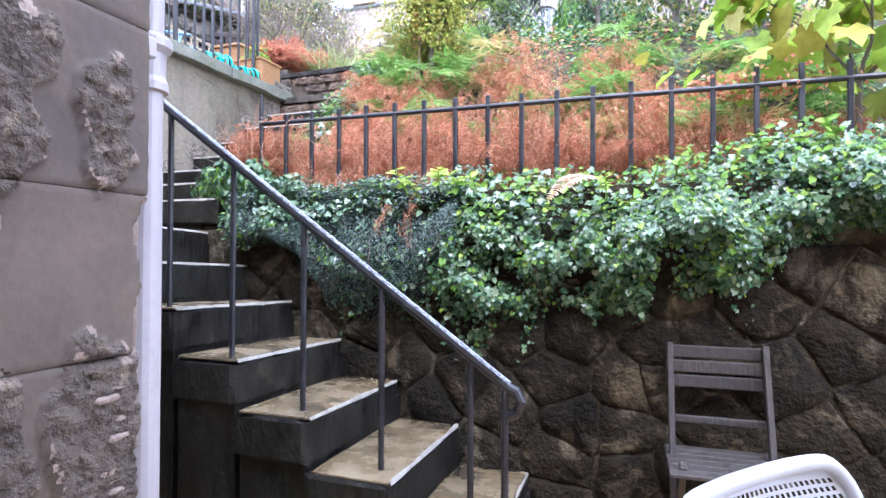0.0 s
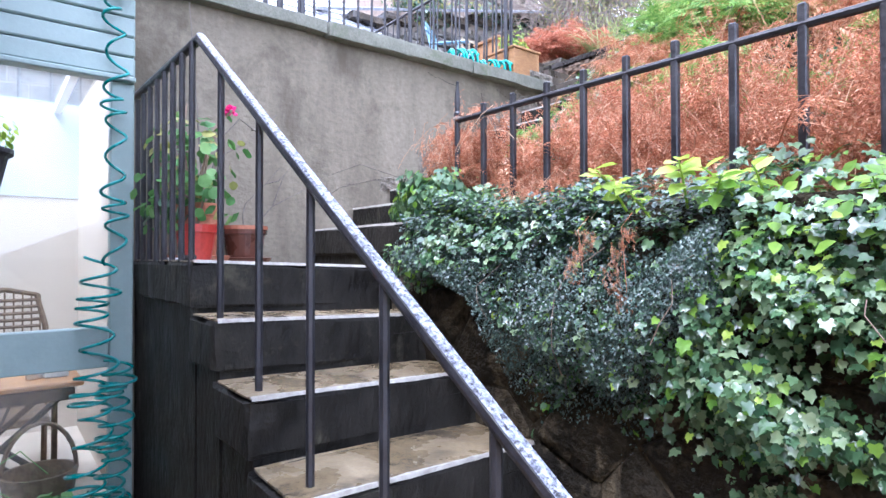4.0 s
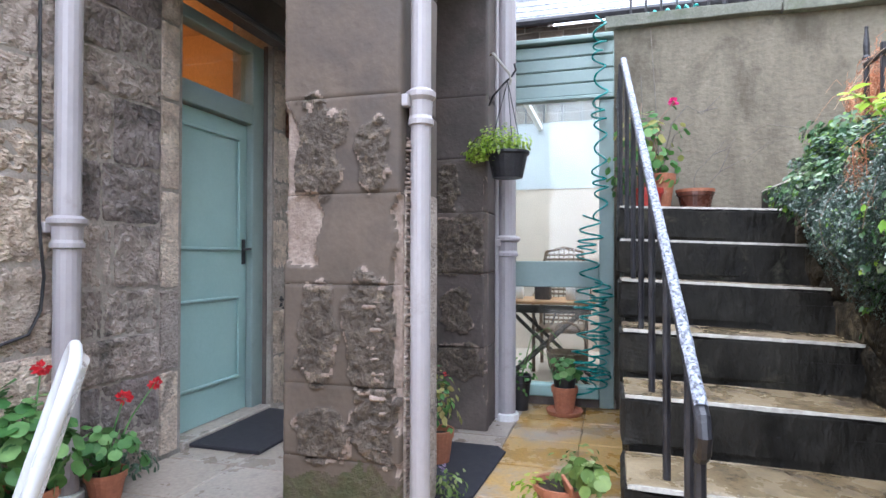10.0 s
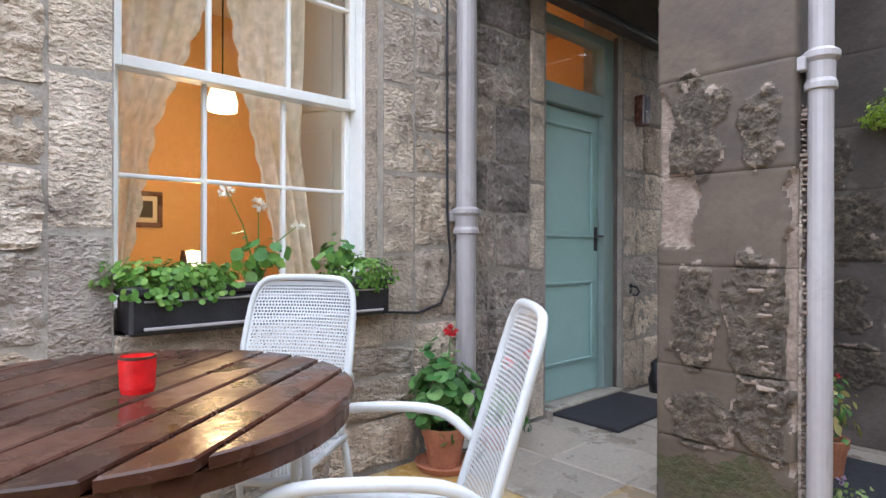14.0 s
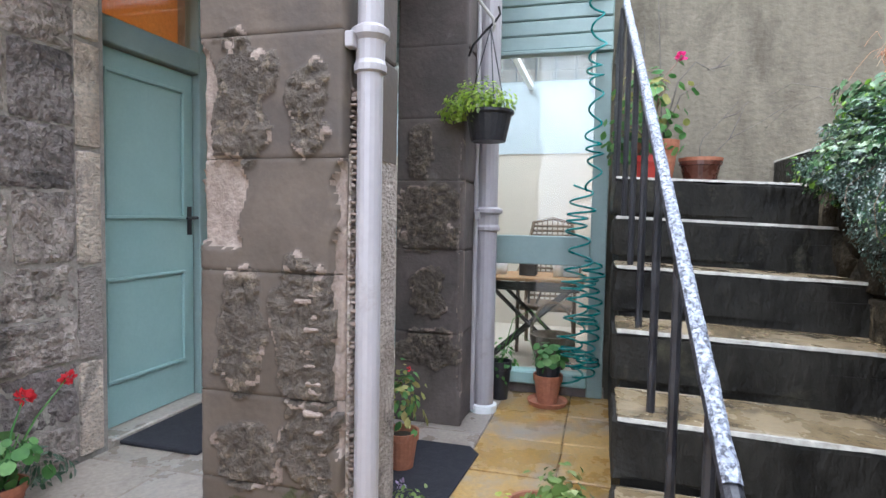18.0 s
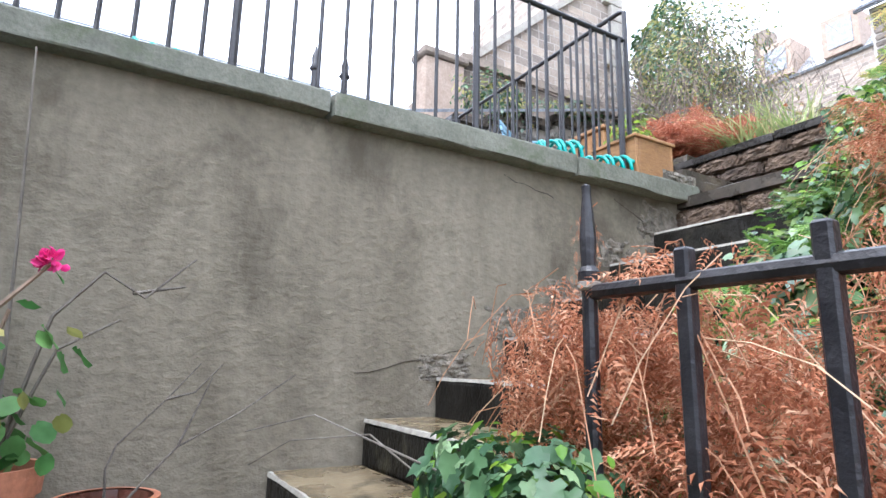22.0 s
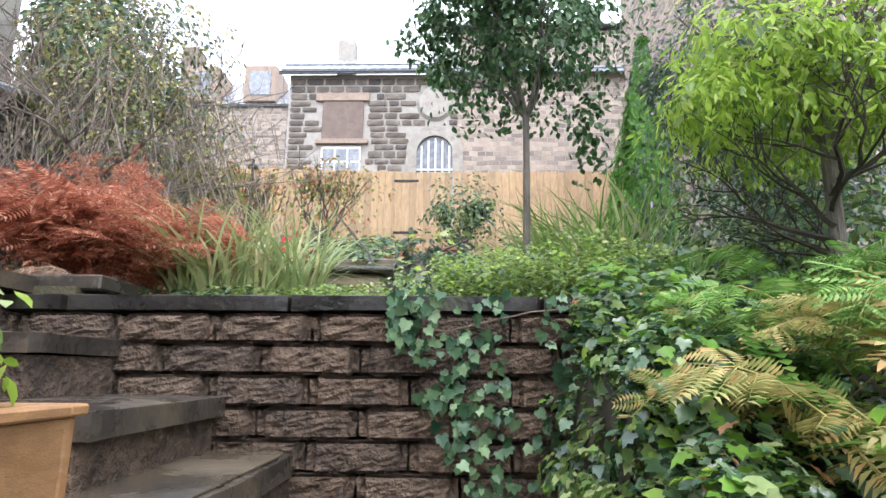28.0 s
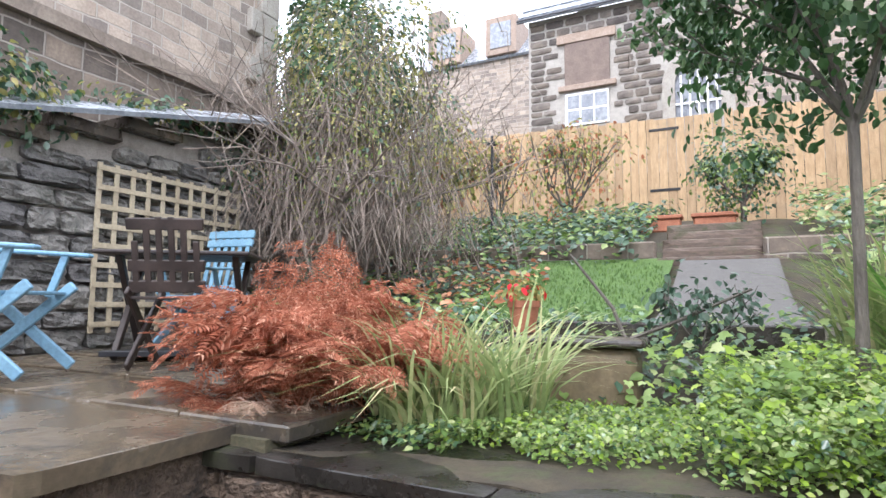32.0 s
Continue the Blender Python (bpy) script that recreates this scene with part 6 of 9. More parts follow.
for k in range(3):
    part("back_slat", box(-0.2, 0.2, -0.17 - 0.012 * k, -0.15 - 0.012 * k, 0.70 + k * 0.062, 0.752 + k * 0.062, 0.004), M_OLDWOOD, fc)
for k in range(6):
    part("seat_slat", box(-0.21, 0.21, -0.14 + k * 0.062, -0.085 + k * 0.062, 0.435, 0.452, 0.004), M_OLDWOOD, fc)
for s in (-1, 1):
    part("back_leg", bx(bmesh.new(), -0.012, 0.012, -0.02, 0.02, -0.48, 0.46, 0.003, m=pose(s * 0.185, -0.02, 0.45, 18, 0, 0)), M_OLDWOOD, fc)
    part("front_leg", bx(bmesh.new(), -0.012, 0.012, -0.02, 0.02, -0.29, 0.27, 0.003, m=pose(s * 0.16, 0.02, 0.24, -32, 0, 0)), M_OLDWOOD, fc)
part("stretcher", box(-0.18, 0.18, -0.12, -0.1, 0.56, 0.59, 0.004), M_OLDWOOD, fc)


# ---- ivy and creepers over the retaining wall ----
def on_face(n, x0, x1, zlo, zhi, yf, rng):
    """Places over the bulging face of the hedge; zlo, zhi and yf give its edges for x."""
    x = rng.uniform(x0, x1, n)
    s = rng.uniform(0, 1, n) ** 0.9
    lo, hi = np.array([zlo(v) for v in x]), np.array([zhi(v) for v in x])
    z = lo + (hi - lo) * s
    y = np.array([yf(a, b) for a, b in zip(x, s)])
    return np.stack([x, y, z], 1), s


def ivy_low(x):
    return 0.84 + 0.05 * math.sin(2.6 * x + 1) + 0.05 * math.sin(9.1 * x) + 0.40 * smooth(0.1, 0.75, x) + 0.25 * smooth(-1.45, -2.0, x) - 0.06 * math.exp(-((x + 1.0) / 0.3) ** 2)


def ivy_high(x):
    return 1.60 + 0.03 * math.sin(5 * x) + 0.02 * math.sin(11.7 * x) + 0.16 * smooth(0.1, 0.6, x) + 0.04 * smooth(-1.2, -1.8, x) - 0.06 * math.exp(-((x + 1.9) / 0.3) ** 2)


def ivy_front(x, s):
    lump = 0.07 * noise.noise(Vector((x * 2.1, s * 2.0, 0))) + 0.04 * noise.noise(Vector((x * 5, s * 4, 3)))
    return 2.90 - 0.27 * (0.22 + 0.78 * smooth(0.0, 0.6, s)) * math.sin(math.pi * min(1, 0.12 + 0.8 * s)) - lump * (0.35 + 0.65 * smooth(0.0, 0.4, s)) + 0.12 * max(0, s - 0.8) * 5 * 0.6 + (0.06 + 0.14 * max(0.0, 1 - 1.6 * s)) * smooth(-1.3, -1.95, x)


hedge = thing("ivy_hedge", "dense glossy green ivy hanging over the retaining wall", "ivy")
rg = np.random.default_rng(3)
n = 62000
P, s = on_face(n, -2.35, 2.6, ivy_low, ivy_high, ivy_front, rg)
lump = np.array([noise.noise(Vector((a * 4.2, c * 4.6, 1.0))) + 0.7 * noise.noise(Vector((a * 9.5, c * 10.0, 5.0))) for a, c in zip(P[:, 0], P[:, 2])])
keep = (rg.uniform(-0.75, 0.35, n) < lump - 0.35 * np.clip(1 - s / 0.3, 0, 1)) & ((P[:, 0] > -1.0 + 0.25 * lump) | (rg.uniform(0, 1, n) < 0.20))
P, s, lump = P[keep], s[keep], lump[keep]
n = len(P)
P[:, 1] += rg.uniform(-0.035, 0.10, n) - 0.11 * lump
P[:, 2] += 0.05 * rg.normal(size=n) * (s < 0.15)
slope = np.stack([0.8 * np.array([noise.noise(Vector((a * 4.2 + 0.2, c * 4.6, 1.0))) - noise.noise(Vector((a * 4.2 - 0.2, c * 4.6, 1.0))) for a, c in zip(P[:, 0], P[:, 2])]), 0 * s, 0 * s], 1)
N = np.stack([0.2 * rg.normal(size=n), -1.0 + 0 * s, 0.25 + 0.9 * s], 1) - slope + 0.7 * unit(n)
A = np.array((0, -0.3, -1.0)) + 0.7 * unit(n)
tone = rg.uniform(0, 1, n)
patch = np.array([noise.noise(Vector((a * 3.1, c * 3.5, 9.0))) for a, c in zip(P[:, 0], P[:, 2])])
new_leaf = tone < 0.05 + 0.20 * s ** 2 + 0.35 * np.clip(patch, 0, 1) * (0.2 + 0.8 * s)
S = rg.uniform(0.014, 0.033, n) * (1 + 0.25 * (rg.uniform(0, 1, n) < 0.12))
grown("ivy_leaves", [(T_IVY, P[~new_leaf], N[~new_leaf], A[~new_leaf], S[~new_leaf], L_IVY), (T_IVY, P[new_leaf], N[new_leaf], A[new_leaf], S[new_leaf] * 0.95, L_IVYFRESH)], hedge)
# the small dark creeper by the stair
n = 42000
P, s = on_face(n, -2.3, -0.90, lambda x: 1.02 + 0.2 * math.sin(5.2 * x) - 0.18 * math.exp(-((x + 1.15) / 0.16) ** 2) - 0.2 * math.exp(-((x + 1.65) / 0.1) ** 2), lambda x: 1.60 + 0.05 * math.sin(7 * x), lambda x, s: ivy_front(x, s) - 0.05, rg)
P[:, 1] += rg.uniform(-0.03, 0.1, n) - 0.05 * np.array([noise.noise(Vector((a * 6, c * 6, 3.0))) for a, c in zip(P[:, 0], P[:, 2])])
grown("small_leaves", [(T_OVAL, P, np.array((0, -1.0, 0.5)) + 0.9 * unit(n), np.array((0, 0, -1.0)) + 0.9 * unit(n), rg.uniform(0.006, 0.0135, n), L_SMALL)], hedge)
# paler leaves in loose drifts along the top
n = 4200
P, s = on_face(n, -2.05, 2.6, lambda x: ivy_high(x) - 0.10, lambda x: ivy_high(x) + 0.11, lambda x, s: 2.70 + 0.36 * s + 0.05 * math.sin(4 * x), rg)
P += 0.05 * unit(n)
fresh_first = np.argsort(-(P[:, 0] > -0.9).astype(int) + 0.001 * rg.uniform(0, 1, n))
P = P[fresh_first]
k = 1300
grown("top_leaves", [(T_OVAL, P[:k], np.array((0, -0.6, 1.0)) + 0.8 * unit(k), np.array((0, -0.6, 0.2)) + 0.9 * unit(k), rg.uniform(0.022, 0.055, k), L_IVYFRESH),
                     (T_IVY, P[k:], np.array((0, -0.6, 1.0)) + 0.7 * unit(n - k), np.array((0, -0.6, -0.5)) + 0.8 * unit(n - k), rg.uniform(0.02, 0.042, n - k), L_IVY)], hedge)
for k in range(4):
    x0 = -1.7 + k * 0.4 + random.uniform(-0.1, 0.1)
    z0, run, sag = ivy_high(x0) - random.uniform(0.0, 0.25), random.uniform(-0.35, 0.35), random.uniform(0.1, 0.3)
    pts = []
    for i in range(7):
        u = i / 6
        x, z = x0 + run * u + 0.02 * math.sin(9 * u + k), z0 - sag * u * (0.5 + 0.8 * u)
        lo, hi = ivy_low(x), ivy_high(x)
        pts.append((x, ivy_front(x, max(0.0, min(1.0, (z - lo) / (hi - lo)))) - 0.07, z))
    part("vine_stem", tube(bmesh.new(), pts, 0.0013, 4), M_TWIG, hedge)
# strings of small leaves that hang free
n = 3600
k = rg.integers(0, 14, n)
xs = np.array([-2.05, -1.72, -1.62, -1.42, -1.3, -1.18, -1.08, -0.98, -0.93, -0.84, -0.79, -0.68, -0.3, 0.35])[k]
u = rg.uniform(0, 1, n)
ln = np.array([0.25, 0.3, 0.42, 0.3, 0.2, 0.5, 0.35, 0.3, 0.36, 0.2, 0.34, 0.28, 0.2, 0.25])[k]
P = np.stack([xs + 0.022 * rg.normal(size=n) + 0.04 * np.sin(9 * u + k), np.array([ivy_front(v, 0.0) - 0.05 for v in xs]) + 0.02 * rg.normal(size=n), 1.20 - ln * u], 1)
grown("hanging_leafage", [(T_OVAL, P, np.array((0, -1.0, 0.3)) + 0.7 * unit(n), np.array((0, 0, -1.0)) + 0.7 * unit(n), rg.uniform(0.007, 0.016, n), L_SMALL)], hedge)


# young leafy shoots that stand out of the ivy
def shoot(x, y, z, h, lean, n, size, mat, seed):
    t = thing("young_shoot", "bright yellow-green leafy shoot growing out of the ivy", "plant", group="young shoots")
    rng = np.random.default_rng(seed)
    pts = [Vector((x, y, z)) + Vector(lean) * u + Vector((0, 0, h * (u - 0.25 * u * u))) for u in (0, 0.25, 0.5, 0.75, 1.0)]
    part("stem", tube(bmesh.new(), pts, [0.004, 0.0035, 0.003, 0.0025, 0.0015], 5), mat, t)
    u = np.linspace(0.25, 1.0, n)
    P = np.array([tuple(Vector((x, y, z)) + Vector(lean) * v + Vector((0, 0, h * (v - 0.25 * v * v)))) for v in u])
    a = np.arange(n) * 2.4 + rng.uniform(0, 6)
    out = np.stack([np.cos(a), np.sin(a), 0.35 + 0 * a], 1)
    grown("leaves", [(T_OVAL, P, np.array((0, -0.4, 1.0)) + 0.5 * unit(n), out + 0.3 * unit(n), size * rng.uniform(0.6, 1.2, n), mat)], t)
    return t


for k in range(17):
    x = -0.85 + 0.2 * k + random.uniform(-0.07, 0.07)
    shoot(x, 2.74 + random.uniform(-0.06, 0.16), ivy_high(x) - 0.03, random.uniform(0.08, 0.2), (random.uniform(-0.06, 0.06), -random.uniform(0.0, 0.12), 0), random.randint(7, 13), random.uniform(0.035, 0.06), L_IVYFRESH if k % 3 else L_LIME, 300 + k)
shoot(-1.18, 2.72, 1.58, 0.15, (-0.02, -0.12, 0), 13, 0.058, L_LIME, 341)
shoot(-0.90, 2.80, 1.58, 0.13, (-0.05, -0.10, 0), 11, 0.058, L_LIME, 342)
# the ivy that lies over the stair's upper corner
corner = thing("corner_ivy", "ivy and young shoots at the head of the lower stair", "ivy")
for c, r, m in (((-2.44, 3.0, 1.70), (0.22, 0.17, 0.21), 820), ((-2.69, 3.08, 1.71), (0.18, 0.11, 0.17), 560), ((-2.2, 2.95, 1.66), (0.22, 0.14, 0.12), 420)):
    p, d = blob(m, c, r, 0.5, 0.3, 2.0)
    dk = rg.uniform(0, 1, m) < 0.72
    A = droop(d)
    grown("ivy_leaves", [(T_IVY, p[dk], (d + 0.5 * unit(m))[dk], A[dk], rg.uniform(0.022, 0.048, dk.sum()), L_WALLIVY), (T_OVAL, p[~dk], (d + 0.5 * unit(m))[~dk], A[~dk], rg.uniform(0.02, 0.045, (~dk).sum()), L_IVYFRESH)], corner)
stems(corner, [[(-2.5, 2.98, 1.7), (-2.75, 2.85, 1.85), (-2.95, 2.75, 1.82), (-3.1, 2.7, 1.75)], [(-2.45, 2.9, 1.8), (-2.65, 2.7, 1.9), (-2.8, 2.62, 1.86)]], M_BARK, 0.0022)


# ---- bracken, ferns and shrubs on the bank ----
def fronds(name, base, n, length, mats, parent=None, spread=0.5, lift=0.7, seed=1, width=1.0, label="", category=""):
    """Arching fronds from a crown; each is a stalk with feathered sprays on both sides."""
    rng = np.random.default_rng(seed)
    rows_, P, N, A, S, which = [], [], [], [], [], []
    for _ in range(n):
        a = rng.uniform(0, 2 * math.pi)
        r0 = spread * rng.uniform(0, 1)
        b = np.array(base) + np.array((r0 * math.cos(a * 3.1), r0 * math.sin(a * 3.1), 0))
        L = length * rng.uniform(0.6, 1.15)
        li = lift * rng.uniform(0.6, 1.3)
        out = np.array((math.cos(a), math.sin(a), 0))
        m = int(rng.integers(0, len(mats)))
        pts = []
        K = 15
        for i in range(K + 1):
            s = i / K
            pts.append(b + out * L * (s * 0.75) + np.array((0, 0, L * (li * s - 0.85 * li * s * s))))
        rows_.append(pts[::2])
        side = np.array((-math.sin(a), math.cos(a), 0))
        for i in range(2, K + 1):
            s = i / K
            w = L * 0.27 * width * math.sin(math.pi * (0.16 + 0.84 * s)) ** 0.9 + 0.015
            for sg in (-1, 1):
                tang = pts[i] - pts[i - 1]
                dr = side * sg + 0.5 * tang / np.linalg.norm(tang) + np.array((0, 0, -0.25)) + 0.15 * rng.normal(size=3)
                P.append(pts[i])
                A.append(dr)
                N.append(np.array((0, 0, 1.0)) + 0.35 * rng.normal(size=3) + 0.2 * out)
                S.append(w)
                which.append(m)
    P, N, A, S, which = (np.array(v) for v in (P, N, A, S, which))
    t = parent or thing(name, label, category)
    grown("fronds", [(T_FERN if mt not in (L_BRACKEN, L_PINKFERN) else T_DEAD, P[which == i], N[which == i], A[which == i], S[which == i], mt) for i, mt in enumerate(mats) if (which == i).any()], t)
    bm = bmesh.new()
    for pts in rows_:
        tube(bm, pts, [0.0034 * (1 - 0.85 * i / len(pts)) for i in range(len(pts))], 4, ends=False)
    part("stalk_work", bm, mats[0], t, kind="stuff")
    return t


DEAD = "collapsed rust-brown dead bracken on the bank"


def dead_mass(t, c, r, n, seed, straw=130, size=(0.05, 0.13)):
    """A drooped tangle of dead fronds: shrivelled sprays and thin straws."""
    rng = np.random.default_rng(seed)
    p, d = blob(n, c, r, 0.25, 0.35, seed)
    grown("tangle", [(T_DEAD, p, d + 0.8 * unit(n), np.array((0, -0.15, -1.0)) + 0.75 * unit(n), rng.uniform(*size, n), L_BRACKEN)], t)
    bm = bmesh.new()
    for _ in range(straw):
        q = Vector([c[i] + r[i] * rng.uniform(-1, 1) for i in range(3)])
        a, ln = rng.uniform(0, 6.28), rng.uniform(0.12, 0.38)
        o = Vector((ln * math.cos(a) * 0.7, ln * math.sin(a) * 0.5, -ln * rng.uniform(0.1, 0.9)))
        tube(bm, [q, q + o * 0.35 + Vector((0, 0, 0.05 * rng.uniform(0, 1))), q + o * 0.75, q + o + Vector((0, 0, -0.03))], 0.0012, 3, ends=False)
    part("straw_tangle", bm, L_STRAW, t, "pale dry stalks", kind="stuff")


for k, (x, y, h) in enumerate([(-2.2, 3.25, 0.50), (-1.75, 3.28, 0.52), (-1.3, 3.3, 0.55), (-0.85, 3.3, 0.55), (-0.4, 3.32, 0.52), (0.05, 3.34, 0.5), (0.55, 3.36, 0.46), (1.1, 3.4, 0.45), (-1.95, 3.65, 0.5), (-1.35, 3.75, 0.55), (-0.7, 3.8, 0.6), (0.0, 3.85, 0.5), (-1.75, 4.15, 0.5), (-1.0, 4.4, 0.6), (-0.3, 4.4, 0.5)]):
    z = ground_z(x, y)
    t = thing("dead_bracken", DEAD, "bracken")
    dead_mass(t, (x, y, z + h * 0.55), (0.34, 0.20, h * 0.62), 900, 40 + k)
    fronds("", (x, y, z + 0.22), 5, 0.42, [L_BRACKEN], t, 0.25, 1.25, 10 + k, 0.9)
t = thing("dead_bracken", "rust-brown dead bracken hung over the end of the railing", "bracken")
dead_mass(t, (-2.58, 3.22, 1.90), (0.20, 0.14, 0.26), 760, 71, 60, (0.04, 0.10))
dead_mass(t, (-2.36, 3.18, 2.02), (0.26, 0.12, 0.17), 560, 72, 80, (0.04, 0.10))
t = thing("dead_bracken", "rust-brown dead bracken spilling over the hedge top", "bracken")
dead_mass(t, (-1.75, 3.0, 1.70), (0.30, 0.10, 0.08), 240, 73, 40, (0.03, 0.07))
dead_mass(t, (-1.3, 2.98, 1.66), (0.26, 0.10, 0.07), 300, 74, 40, (0.03, 0.07))
# dead fronds by the newel and hanging over the ivy
for k, (x, y, z, ln) in enumerate([(-2.47, 3.16, 2.28, 0.17), (-1.29, 2.64, 1.53, 0.15), (-1.13, 2.62, 1.53, 0.22)]):
    t = thing("dead_frond", "single hanging rust-brown bracken frond", "bracken", group="hanging fronds")
    m = 150 if k else 70
    u = np.linspace(0, 1, m)
    p = np.stack([x + 0.03 * np.sin(5 * u + k) + 0.012 * RNG.normal(size=m), y + 0.012 * RNG.normal(size=m), z - ln * u], 1)
    grown("frond", [(T_DEAD, p, np.array((0, -1.0, 0.2)) + 0.8 * unit(m), np.array((0, 0, -1.0)) + 0.4 * unit(m), RNG.uniform(0.012, 0.027, m), L_BRACKEN)], t)
    part("stalk", tube(bmesh.new(), [(x, y + 0.05, z + 0.04), (x, y, z), (x + 0.02, y, z - ln)], 0.0011, 4), L_BRACKEN, t)
# one bleached frond on the ivy
t = thing("pale_frond", "single bleached pinkish fern frond lying on the ivy", "fern")
u = np.linspace(0.05, 1, 26)
c0, c1 = np.array((-0.22, 2.74, 1.63)), np.array((-0.44, 2.62, 1.52))
p = c0 + (c1 - c0) * u[:, None] + np.array((0, 0, 0.05)) * np.sin(np.pi * u)[:, None]
dirv = (c1 - c0) / np.linalg.norm(c1 - c0)
sd = np.array((0.55, -0.35, 0.25))
for sg in (-1, 1):
    grown("frond_blade", [(T_SLIM, p, np.array((0.1, -0.6, 1.0)) + 0.12 * unit(26), sg * sd + 0.35 * dirv + 0.08 * unit(26), 0.058 * np.sin(np.pi * (0.12 + 0.8 * u)), L_PINKFERN)], t)
part("stalk", tube(bmesh.new(), [tuple(v) for v in p[::5]] + [tuple(p[-1])], 0.003, 5), L_STRAW, t)
for k, (x, y, n, ln, mats, lb) in enumerate([
        (-0.9, 3.9, 9, 0.6, [L_FERN, L_FERNY], "green and yellowing fern on the bank"), (0.2, 4.2, 9, 0.65, [L_FERN], "green fern on the bank"), (-2.5, 3.72, 12, 0.34, [L_FERN], "bright green fern beside the upper steps"), (-2.6, 4.02, 12, 0.36, [L_FERN], "bright green fern beside the upper steps"), (-2.58, 4.55, 12, 0.36, [L_FERN], "yellow-green fern beside the upper steps"),
        (-2.35, 5.25, 14, 0.62, [L_FERNY, L_FERN], "large yellowing fern by the landing"), (-2.5, 4.3, 11, 0.36, [L_FERN], "bright green fern beside the upper steps"), (-2.1, 4.9, 12, 0.55, [L_FERN], "green fern beside the upper steps"), (-2.15, 5.6, 13, 0.62, [L_FERNY, L_FERN], "yellowing fern beside the upper steps"),
        (-1.7, 5.1, 12, 0.65, [L_FERN, L_FERNY], "yellowing fern on the bank"), (-1.5, 4.0, 10, 0.6, [L_FERN], "green fern on the bank"), (1.0, 4.0, 10, 0.65, [L_FERN], "green fern on the bank"), (-0.55, 4.1, 11, 0.85, [L_FERN], "tall bright green fern on the bank"), (0.15, 3.75, 10, 0.8, [L_FERN, L_FERNY], "tall yellowing fern on the bank"), (-1.75, 4.55, 10, 0.75, [L_FERN], "tall bright green fern on the bank"), (0.9, 4.3, 11, 0.9, [L_FERN], "tall bright green fern on the bank"), (-2.0, 5.95, 12, 0.6, [L_FERN], "green fern below the terrace"),
        (-2.1, 4.35, 10, 0.5, [L_FERN, L_FERNY], "yellow-green fern among the dead bracken"), (-0.2, 4.7, 10, 0.7, [L_FERN], "tall green fern on the bank"), (0.7, 4.7, 10, 0.75, [L_FERN, L_FERNY], "tall green fern on the bank"), (-1.2, 4.7, 10, 0.7, [L_FERNY], "yellowing fern on the bank"), (0.35, 3.75, 9, 0.6, [L_FERNY], "pale yellow fern on the bank")]):
    fronds("fern", (x, y, ground_z(x, y) + 0.08), n, ln, mats, None, 0.12, 1.35, 60 + k, 0.95, lb, "fern")
for k, (x, y, zz, r, n) in enumerate([(-2.36, 4.55, 0.34, (0.22, 0.13, 0.10), 260), (-2.42, 3.62, 0.18, (0.18, 0.2, 0.2), 460), (-2.05, 4.05, 0.30, (0.34, 0.18, 0.10), 320), (-2.25, 4.3, 0.36, (0.13, 0.26, 0.09), 260), (-1.85, 3.7, 0.42, (0.32, 0.2, 0.16), 460), (-1.75, 4.35, 0.35, (0.36, 0.16, 0.12), 360)]):
    t = thing("orange_bracken", "orange-brown bracken drooping beside the upper steps", "bracken")
    dead_mass(t, (x, y, ground_z(x, y) + zz), r, n, 90 + k, 70, (0.05, 0.12))
    fronds("", (x, y, ground_z(x, y) + zz), 6, 0.34, [L_BRACKEN], t, 0.1, 1.3, 99 + k, 0.9)


# ivy that edges the upper steps, and the trailing plant on the block wall
def carpet(name, label, x0, x1, y0, y1, n, mats, size, tmpl=T_IVY, up=0.12, category="ground cover", zf=None, seed=4, kind="stuff", ragged=0.0):
    rng = np.random.default_rng(seed)
    x, y = rng.uniform(x0, x1, n), rng.uniform(y0, y1, n)
    edge = np.array([0.16 * (0.5 + noise.noise(Vector((a * 3.7, seed, 0)))) + 0.05 * noise.noise(Vector((a * 13, seed, 2))) for a in x])
    gap = np.array([noise.noise(Vector((a * 5.1, b * 5.1, seed + 7))) for a, b in zip(x, y)])
    ok = (y > y0 + edge * ragged) & (rng.uniform(-1.2, 0.2, n) < gap + 1 - ragged)
    x, y, n = x[ok], y[ok], int(ok.sum())
    z = np.array([(zf or ground_z)(a, b) for a, b in zip(x, y)])
    lump = np.array([0.5 + 0.5 * noise.noise(Vector((a * 2.3, b * 2.3, seed))) for a, b in zip(x, y)])
    P = np.stack([x, y, z + up * rng.uniform(0.1, 1, n) * (0.3 + 1.4 * lump)], 1)
    groups, who = [], rng.uniform(0, 1, n)
    acc = 0.0
    for mat, share in mats:
        w = (who >= acc) & (who < acc + share)
        acc += share
        k = int(w.sum())
        groups.append((tmpl, P[w], np.array((0, -0.3, 1.0)) + 0.6 * unit(k), np.array((0, -0.5, 0.0)) + unit(k), size * rng.uniform(0.6, 1.3, k), mat))
    return grown(name, groups, None, label, category, kind)


carpet("bank_ivy", "ivy and leaf litter covering the bank", -2.75, 2.6, 3.15, 6.3, 15000, [(L_IVY, 0.58), (L_IVYFRESH, 0.30), (L_BRACKEN, 0.12)], 0.036, T_IVY, 0.22, "ivy", seed=5)
carpet("step_ivy", "bright ivy and ground elder beside the upper steps", -2.78, -2.2, 3.3, 6.3, 12000, [(L_IVY, 0.5), (L_COVER, 0.25), (L_IVYFRESH, 0.25)], 0.034, T_IVY, 0.36, "ivy", seed=6, zf=lambda x, y: max(ground_z(-2.6, y) - 0.15, 1.5))
trail = thing("wall_ivy", "dark ivy trailing over the block wall", "ivy")
n = 760
